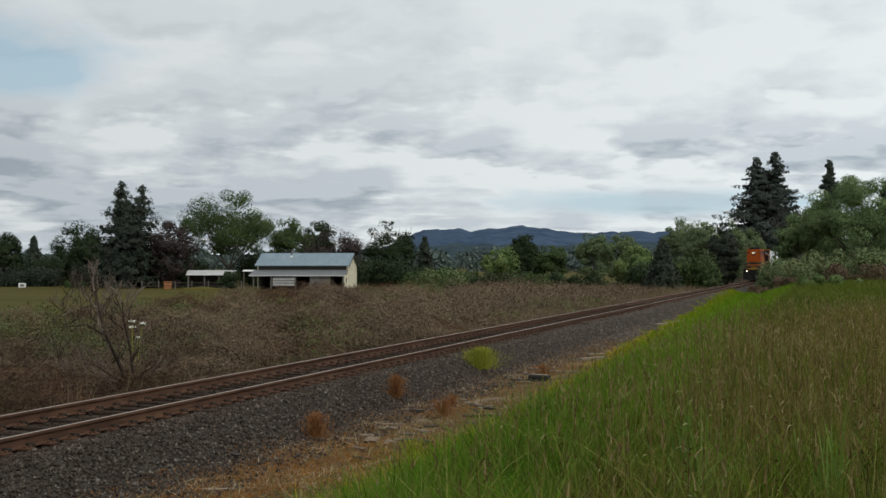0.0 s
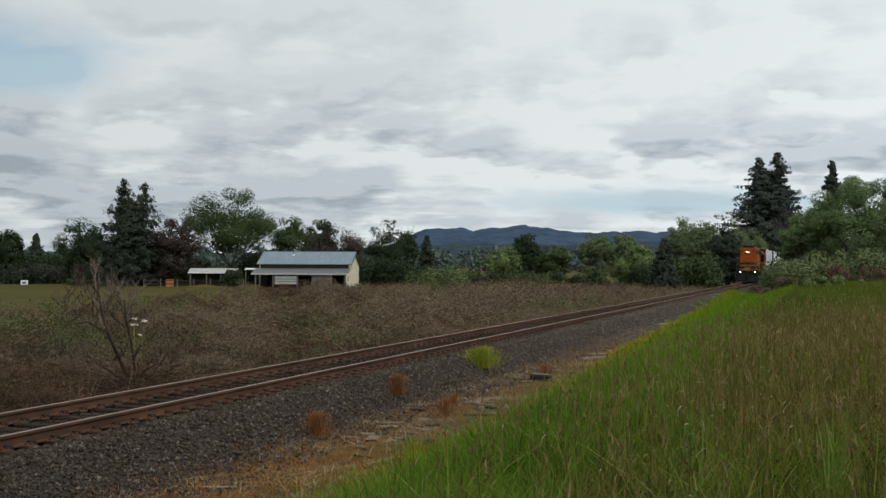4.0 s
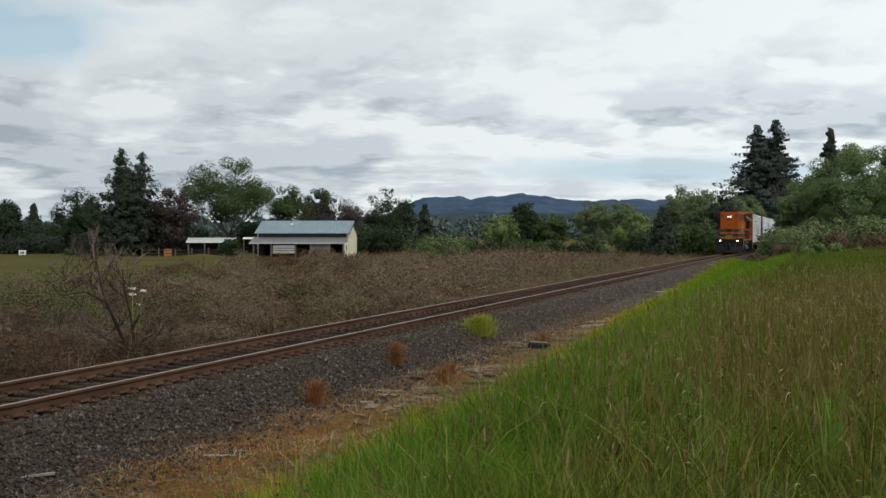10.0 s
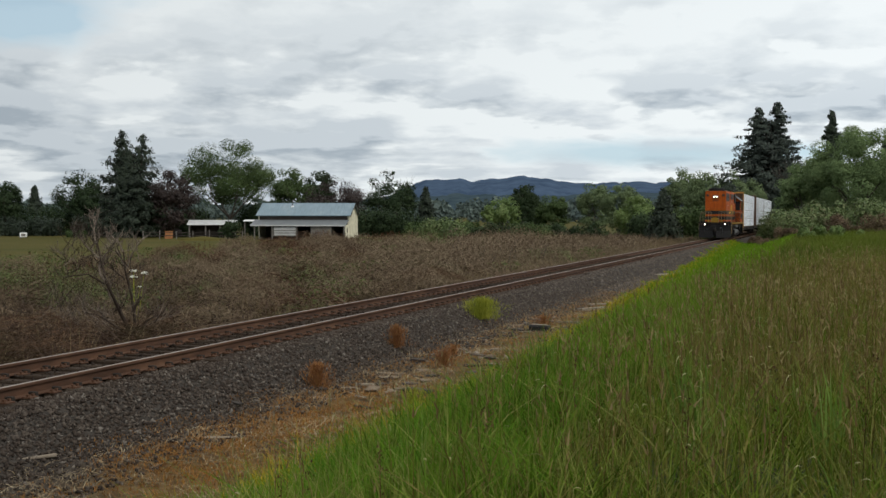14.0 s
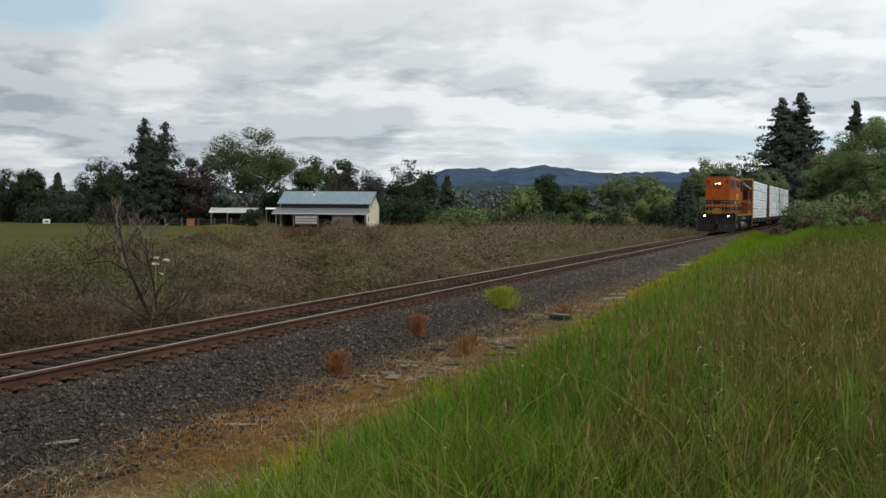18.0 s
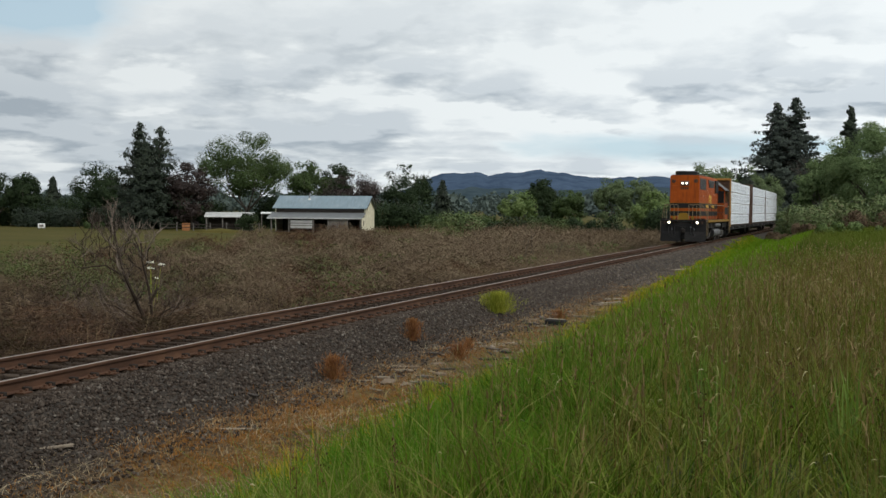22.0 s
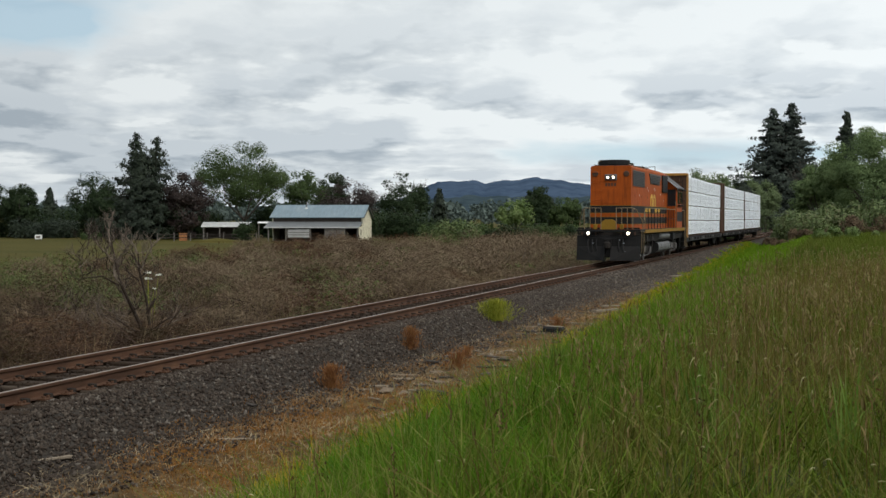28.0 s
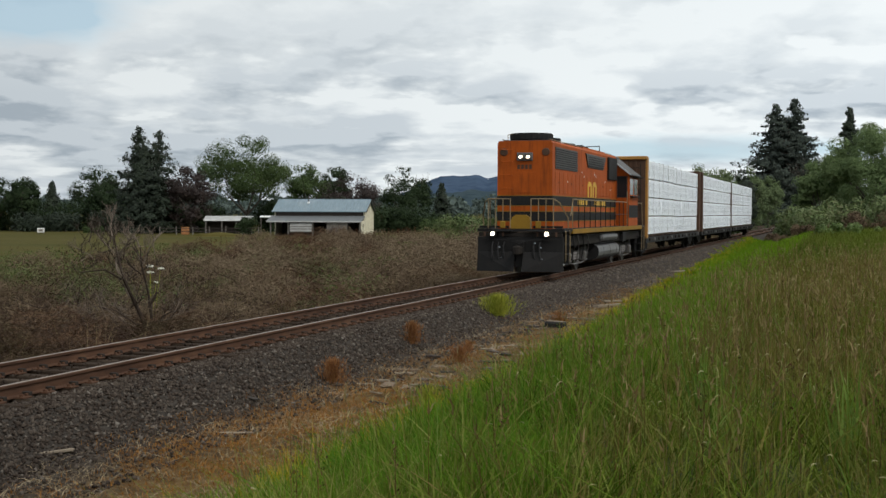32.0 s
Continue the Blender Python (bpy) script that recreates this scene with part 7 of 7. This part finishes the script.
    part("roof_blister", Mb().prism([(-0.9, 4.36), (0.9, 4.36), (0.84, 4.6), (-0.84, 4.6)], 6.2, 10.9), Or, hood, "orange dynamic brake housing")
    part("exhaust_stack", Mb().box(-0.18, 0.18, 9.6, 10.2, 4.62, 4.85, 0.03), K, hood)
    part("horn_bracket", Mb().tube([(0.5, 11.6, 4.55), (0.5, 11.6, 4.9), (-0.4, 12.3, 4.9), (-0.4, 12.3, 4.55)], 0.02, 6), K, hood)
    # cab
    cw, c0, c1 = 1.53, 13.2, 15.65
    outline = [(-cw, 1.6), (cw, 1.6), (cw, 3.86), (0.62, 4.62), (-0.62, 4.62), (-cw, 3.86)]
    cab = part("cab", Mb().prism(outline, c0, c1), Or, loco, "orange cab with dark windows")
    for s in (-1, 1):
        mb = Mb()
        a, b_ = (0.52, 4.72), (cw + 0.1, 3.84)
        mb.prism([(s * a[0], a[1]), (s * b_[0], b_[1]), (s * b_[0], b_[1] - 0.05), (s * a[0], a[1] - 0.06)], c0 - 0.1, c1 + 0.12)
        part("roof_side", mb, M["grille"], cab, "dark sloping cab roof side")
        part("visor_edge", Mb().prism([(s * a[0], a[1]), (s * b_[0], b_[1]), (s * b_[0], b_[1] - 0.06), (s * a[0], a[1] - 0.07)], c0 - 0.16, c0 - 0.1), M["palemetal"], cab, "pale edge of the cab roof")
        part("front_window", Mb().box(s * 1.24 - 0.19, s * 1.24 + 0.19, c0 - 0.015, c0 - 0.002, 2.86, 3.72, 0.004), M["glass"], cab, "dark cab end window")
        part("window_gasket", Mb().box(s * 1.24 - 0.23, s * 1.24 + 0.23, c0 - 0.009, c0 - 0.001, 2.82, 3.76), M["rubber"], cab)
        for yy in (13.45, 14.6):
            part("side_window", Mb().box(s * (cw + 0.006) - 0.008, s * (cw + 0.006) + 0.008, yy, yy + 0.9, 2.95, 3.65, 0.004), M["glass"], cab, "dark cab side window")
        part("armrest", Mb().box(s * (cw + 0.07) - 0.06, s * (cw + 0.07) + 0.06, 13.5, 15.4, 2.84, 2.9, 0.01), K, cab)
        part("black_band", Mb().box(s * (cw + 0.004) - 0.003, s * (cw + 0.004) + 0.003, c0 + 0.01, c1 - 0.01, 1.95, 2.5), K, cab)
        part("sunshade", Mb().box(s * (cw + 0.16) - 0.16, s * (cw + 0.16) + 0.16, 13.4, 15.5, 3.72, 3.75), K, cab)
    part("roof_top", Mb().prism([(-0.7, 4.63), (0.7, 4.63), (0.55, 4.72), (-0.55, 4.72)], c0 - 0.1, c1 + 0.1), M["grille"], cab)
    nose = part("short_hood", Mb().prism([(-0.95, 1.6), (0.95, 1.6), (0.95, 3.1), (0.8, 3.25), (-0.8, 3.25), (-0.95, 3.1)], c1, 16.9), Or, loco, "orange short hood")
    part("black_band", Mb().box(-0.956, 0.956, c1 + 0.02, 16.906, 2.02, 2.5), K, nose)
    # walkway handrails
    for s in (-1, 1):
        ys = [1.55 + k * 1.06 for k in range(12)]
        rail = part("handrail", Mb().tube([(s * 1.48, 1.25, 2.05), (s * 1.48, 1.6, 2.62), (s * 1.48, 13.1, 2.62)], 0.02, 8), M["rail_paint"], loco, "pale handrail along the walkway")
        for y in ys:
            part("stanchion", Mb().tube([(s * 1.48, y, 1.58), (s * 1.48, y, 2.61)], 0.018, 6), M["rail_paint"] if y < 2 else K, rail)
        part("mid_rail", Mb().tube([(s * 1.48, 1.55, 2.1), (s * 1.48, 13.05, 2.1)], 0.012, 6), K, rail)
        end = part("end_handrail", Mb().tube([(s * 0.36, 0.03, 1.6), (s * 0.36, 0.03, 2.62), (s * 1.14, 0.03, 2.62), (s * 1.3, 0.2, 2.5), (s * 1.5, 0.7, 1.98), (s * 1.5, 0.76, 1.6)], 0.022, 8), M["rail_paint"], loco, "pale yellow end handrail")
        for x in (0.62, 0.88, 1.14):
            part("stanchion", Mb().tube([(s * x, 0.03, 1.6), (s * x, 0.03, 2.61)], 0.018, 6), M["rail_paint"], end)
        part("toe_board", Mb().box(min(s * 0.42, s * 1.46), max(s * 0.42, s * 1.46), 0.07, 0.09, 1.62, 1.7), K, end)
        part("rear_handrail", Mb().tube([(s * 1.48, 15.8, 1.6), (s * 1.48, 15.8, 2.6), (s * 1.48, 17.2, 2.6), (s * 1.48, 17.5, 1.6)], 0.02, 8), M["rail_paint"], loco)
        part("door_handrail", Mb().tube([(s * 1.5, 12.95, 1.62), (s * 1.5, 13.0, 3.1)], 0.018, 6), M["rail_paint"], loco)
    # tank and reservoirs
    ring = [(1.34 * math.copysign(abs(math.cos(k * math.pi / 12)) ** 0.55, math.cos(k * math.pi / 12)), 0.64 + 0.38 * math.copysign(abs(math.sin(k * math.pi / 12)) ** 0.7, math.sin(k * math.pi / 12))) for k in range(24)]
    tank = part("fuel_tank", Mb().prism(ring, 7.25, 12.0), M["tank"], loco, "dull grey rounded fuel tank")
    for y in (7.17, 12.0):
        part("tank_end", Mb().prism([(x * 1.01, 0.64 + (z - 0.64) * 1.02) for x, z in ring], y, y + 0.08), K, tank, "black tank end")
    for y in (8.4, 9.9, 11.3):
        part("tank_strap", Mb().prism([(x * 1.006, 0.64 + (z - 0.64) * 1.012) for x, z in ring], y, y + 0.05), M["tank"], tank)
    for s in (-1, 1):
        part("air_reservoir", Mb().lathe([(-1.75, 0.06), (-1.65, 0.15), (1.65, 0.15), (1.75, 0.06)], (s * 1.3, 9.3, 1.2), "y", 14), M["tank"], loco, "long grey air reservoir")
        part("battery_box", Mb().box(s * 1.3 - 0.16, s * 1.3 + 0.16, 12.2, 13.0, 0.95, 1.34, 0.02), K, loco)
        for k in range(4):
            part("hanging_pipe", Mb().tube([(s * 1.33, 2.3 + 0.9 * k, 1.36), (s * 1.36, 2.35 + 0.9 * k, 1.1), (s * 1.3, 2.6 + 0.9 * k, 0.85), (s * 1.22, 2.65 + 0.9 * k, 0.45)], 0.022, 6), M["steel" if k % 2 else "rubber"], loco)
    # trucks
    for yc in (4.1, 14.45):
        tr = part("truck", Mb().box(-0.5, 0.5, yc - 1.7, yc + 1.7, 0.5, 0.75, 0.03), Un, loco, "grimy cast truck")
        for s in (-1, 1):
            side = [(yc - 2.1, 0.55), (yc - 2.1, 0.85), (yc - 1.7, 0.98), (yc - 0.8, 0.92), (yc - 0.5, 0.78), (yc + 0.5, 0.78), (yc + 0.8, 0.92), (yc + 1.7, 0.98), (yc + 2.1, 0.85), (yc + 2.1, 0.55), (yc + 1.75, 0.62), (yc + 1.0, 0.66), (yc + 0.6, 0.42), (yc - 0.6, 0.42), (yc - 1.0, 0.66), (yc - 1.75, 0.62)]
            part("side_frame", Mb().prism(side, s * 1.0 - 0.07, s * 1.0 + 0.07, "x"), Un, tr, "grimy cast side frame")
            for w in (-1.37, 1.37):
                jb = part("journal_box", Mb().box(s * 1.06 - 0.13, s * 1.06 + 0.13, yc + w - 0.17, yc + w + 0.17, 0.34, 0.72, 0.05), M["steel"], tr, "worn grey journal box")
                part("brake_cylinder", Mb().lathe([(-0.2, 0.09), (-0.15, 0.11), (0.15, 0.11), (0.2, 0.06)], (s * 1.14, yc + w * 0.58, 0.98), "y", 12), M["under"], tr)
            for k in range(4):
                part("spring", Mb().lathe([(0.44 + 0.05 * i, 0.085 if i % 2 else 0.1) for i in range(7)], (s * 1.03, yc - 0.36 + k * 0.24, 0.02), "z", 10), M["steel"], tr)
            part("brake_rod", Mb().tube([(s * 1.12, yc - 1.9, 0.4), (s * 1.12, yc - 0.7, 0.3), (s * 1.12, yc + 0.7, 0.3), (s * 1.12, yc + 1.9, 0.4)], 0.025, 6), M["steel"], tr)
            part("sand_pipe", Mb().tube([(s * 1.1, yc - 2.05, 1.1), (s * 1.0, yc - 2.15, 0.5), (s * 0.8, yc - 2.0, 0.14)], 0.025, 6), M["steel"], tr)
    wheels = [wheelset(loco, yc + w, 0.508) for yc in (4.1, 14.45) for w in (-1.37, 1.37)]
    return loco, wheels


def build_car(first, variant):
    """A flat car with a bulkhead at each end and white-wrapped lumber stacked four high along its centre beam."""
    car = empty("lumber_car", pose(TRACK, 61, 0), label="centre-beam flat car stacked with white-wrapped lumber", category="freight car", group="lumber cars of the train")
    L = 23.0                                        # between the bulkheads' outer faces
    K, Ta, Un, Br = M["black"], M["tan"], M["under"], M["brown"]
    part("side_sill", Mb().box(1.36, 1.44, 0.0, L, 0.72, 1.06, 0.01), K, car)
    part("side_sill", Mb().box(-1.44, -1.36, 0.0, L, 0.72, 1.06, 0.01), K, car)
    part("centre_sill", Mb().box(-0.32, 0.32, -0.35, L + 0.35, 0.6, 1.0, 0.02), Un, car)
    part("deck", Mb().box(-1.44, 1.44, -0.1, L + 0.1, 1.0, 1.06), Br, car)
    for k in range(11):
        y = 1.5 + k * 2.0
        part("cross_bearer", Mb().prism([(-1.36, 0.98), (1.36, 0.98), (1.36, 0.78), (0.3, 0.62), (-0.3, 0.62), (-1.36, 0.78)], y - 0.06, y + 0.06), Un, car)
    for k in range(14):
        y = 1.0 + k * 1.62
        for s in (-1, 1):
            part("winch", Mb().box(s * 1.46 - 0.05, s * 1.46 + 0.05, y, y + 0.16, 0.8, 0.95, 0.02), M["steel"] if k % 4 == 1 else Un, car)
    for y, s in ((0.0, -1), (L, 1)):
        wide = variant == 0 or (variant == 1 and s < 0)
        ex = 1.4 if wide else 1.22
        # behind the tan posts, the front face's shade is put into its brown
        end = part("bulkhead", Mb().box(-ex, ex, y - 0.06, y + 0.06, 1.06, 4.76, 0.01), Br, car, "brown ribbed steel bulkhead")
        for x in (-ex, ex):
            dp = 0.42 if (variant == 0 or (variant == 1 and s < 0)) else 0.1
            part("corner_post", Mb().box(x - 0.09, x + 0.09, min(y, y - s * dp), max(y, y - s * dp), 0.95, 4.84 if dp > 0.2 else 4.7, 0.02), Ta if (first and s < 0) else Br, end, "tan-yellow corner post" if first and s < 0 else "")
        part("top_beam", Mb().box(-ex - 0.08, ex + 0.08, y - 0.16, y + 0.16, 4.6 if not wide else 4.7, 4.72 if not wide else 4.86, 0.02), Ta if (first and s < 0) else Br, end)
        for x in (-0.95, -0.5, 0.0, 0.5, 0.95):
            part("rib", Mb().box(x - 0.05, x + 0.05, min(y + s * 0.06, y + s * 0.2), max(y + s * 0.06, y + s * 0.2), 1.06, 4.6), Br, end)
        for k in range(4):
            z = 1.75 + k * 0.75
            part("rib", Mb().box(-1.3, 1.3, min(y + s * 0.06, y + s * 0.14), max(y + s * 0.06, y + s * 0.14), z, z + 0.08), Br, end)
        lad = part("ladder_side", Mb().tube([(1.2, y + s * 0.3, 0.9), (1.2, y + s * 0.3, 4.5)], 0.02, 6), K, car)
        for k in range(9):
            part("rung", Mb().tube([(0.8, y + s * 0.3, 1.1 + k * 0.4), (1.2, y + s * 0.3, 1.1 + k * 0.4)], 0.014, 5), K, lad)
        part("coupler", Mb().box(-0.12, 0.12, min(y + s * 0.3, y + s * 0.68), max(y + s * 0.3, y + s * 0.68), 0.74, 1.0, 0.03), Un, car)
        part("end_platform", Mb().box(-1.3, 1.3, min(y + s * 0.1, y + s * 0.42), max(y + s * 0.1, y + s * 0.42), 0.98, 1.03), K, car)
    part("centre_beam", Mb().box(-0.12, 0.12, 0.06, L - 0.06, 1.06, 4.76), Br, car)
    part("top_chord", Mb().box(-0.2, 0.2, 0.06, L - 0.06, 4.76, 4.84, 0.02), Br, car)
    # packages: four tiers, columns of unequal length on either side of the beam
    rnd = random.Random(10 + variant)
    cols = {0: (5.45, 5.2, 5.9, 5.35), 1: (5.1, 6.1, 5.6, 5.62), 2: (5.85, 5.55, 5.5, 5.75)}[variant]
    tier = 0.907
    cache = {}
    for s in (-1, 1):
        y = 0.48 if variant < 2 else 0.2
        for ci, cl in enumerate(cols):
            dz = (0.0, 0.0, -0.03, -0.03)[ci] if variant == 0 else 0.0
            for t in range(4):
                cuts = (cl,) if (variant == 0 and ci < 2 and t >= 2) else ((cl * 0.5, cl * 0.5) if rnd.random() < 0.35 else (cl,))
                yy = y
                for w in cuts:
                    key = (round(w, 2),)
                    if key not in cache:
                        mb = Mb().box(-0.585, 0.585, 0.015, w - 0.015, 0.0, tier - 0.05, 0.025)
                        cache[key] = mb.mesh("lumber_package", M["wrap"])
                        mk = Mb()
                        n = max(4, int(w / 0.42))
                        for k in range(n):
                            q = (k + 0.5) * w / n
                            mk.box(0.5855, 0.589, q - 0.04, q + 0.04, 0.1 + 0.08 * (k % 2), 0.36)
                            mk.box(0.5855, 0.589, q - 0.02 + 0.12, q + 0.03 + 0.12, 0.48 - 0.06 * (k % 3), 0.72)
                        cache[key, "m"] = mk.mesh("printed_mark", M["print"])
                        cache[key, "s"] = Mb().box(-0.59, 0.5905, -0.01, 0.01, -0.004, tier - 0.031).mesh("strap", M["greywood"])
                    p = new("lumber_package", cache[key])
                    p.parent = car
                    p.matrix_basis = pose(s * (0.755 + rnd.uniform(-0.03, 0.03)), yy, 1.12 + dz + t * tier, rnd.uniform(-0.12, 0.12), 0, rnd.uniform(-0.15, 0.15))
                    if s > 0:
                        o = new("wrap_printing", cache[key, "m"])
                        o.parent = p
                        tagged(o, kind="stuff")
                        for q in (w * 0.12, w * 0.5, w * 0.88):
                            o = new("strap", cache[key, "s"])
                            o.parent = p
                            o.matrix_basis = pose(0, q, 0)
                    yy += w
                if t < 4:
                    st = Mb()
                    for q in (0.6, cl * 0.5, cl - 0.6):
                        st.box(s * 0.755 - 0.58, s * 0.755 + 0.58, y + q - 0.045, y + q + 0.045, 1.063 + dz + t * tier, 1.12 + dz + t * tier)
                    if s > 0:
                        tagged(part("sticker_row", st, M["weathered"], car), kind="stuff")
            y += cl + 0.04
    # trucks
    wheels = []
    for yc in (1.9, L - 1.9):
        tr = part("truck", Mb().box(-0.9, 0.9, yc - 0.25, yc + 0.25, 0.4, 0.62, 0.03), Un, car, "dark freight truck")
        for s in (-1, 1):
            side = [(yc - 1.15, 0.38), (yc - 1.15, 0.6), (yc - 0.6, 0.72), (yc + 0.6, 0.72), (yc + 1.15, 0.6), (yc + 1.15, 0.38), (yc + 0.75, 0.45), (yc + 0.45, 0.22), (yc - 0.45, 0.22), (yc - 0.75, 0.45)]
            part("side_frame", Mb().prism(side, s * 1.0 - 0.06, s * 1.0 + 0.06, "x"), Un, tr)
        wheels += [wheelset(car, yc + w, 0.457, face="under") for w in (-0.89, 0.89)]
    return car, wheels


locomotive, loco_wheels = build_loco()
cars = [build_car(k == 0, k) for k in range(3)]

# ---- what moves ----
def front(t):
    """Where the locomotive's front plate stands along the track at t seconds."""
    return 192.71 - 4.70890 * t - 0.0132029 * t * t + 0.000423691 * t ** 3


def motions():
    times = [k * 0.5 for k in range(65)]

    def on_rails(y):
        return pose(TRACK, y, FALL * (25 - y), -math.degrees(FALL))
    walk(locomotive, [(t, on_rails(front(t))) for t in times])
    for k, (car, _) in enumerate(cars):
        walk(car, [(t, on_rails(front(t) + 18.85 + 24.37 * k)) for t in times])
    fine = [k * 4 / 30 for k in range(241)]

    def roll(ws, r):
        c = ws.matrix_basis.translation
        walk(ws, [(t, pose(c.x, c.y, c.z) @ Matrix.Rotation((front(0) - front(t)) / r, 4, "X")) for t in fine])
    for ws in loco_wheels:
        roll(ws, 0.508)
    for _, wheels in cars:
        for ws in wheels:
            roll(ws, 0.457)


motions()
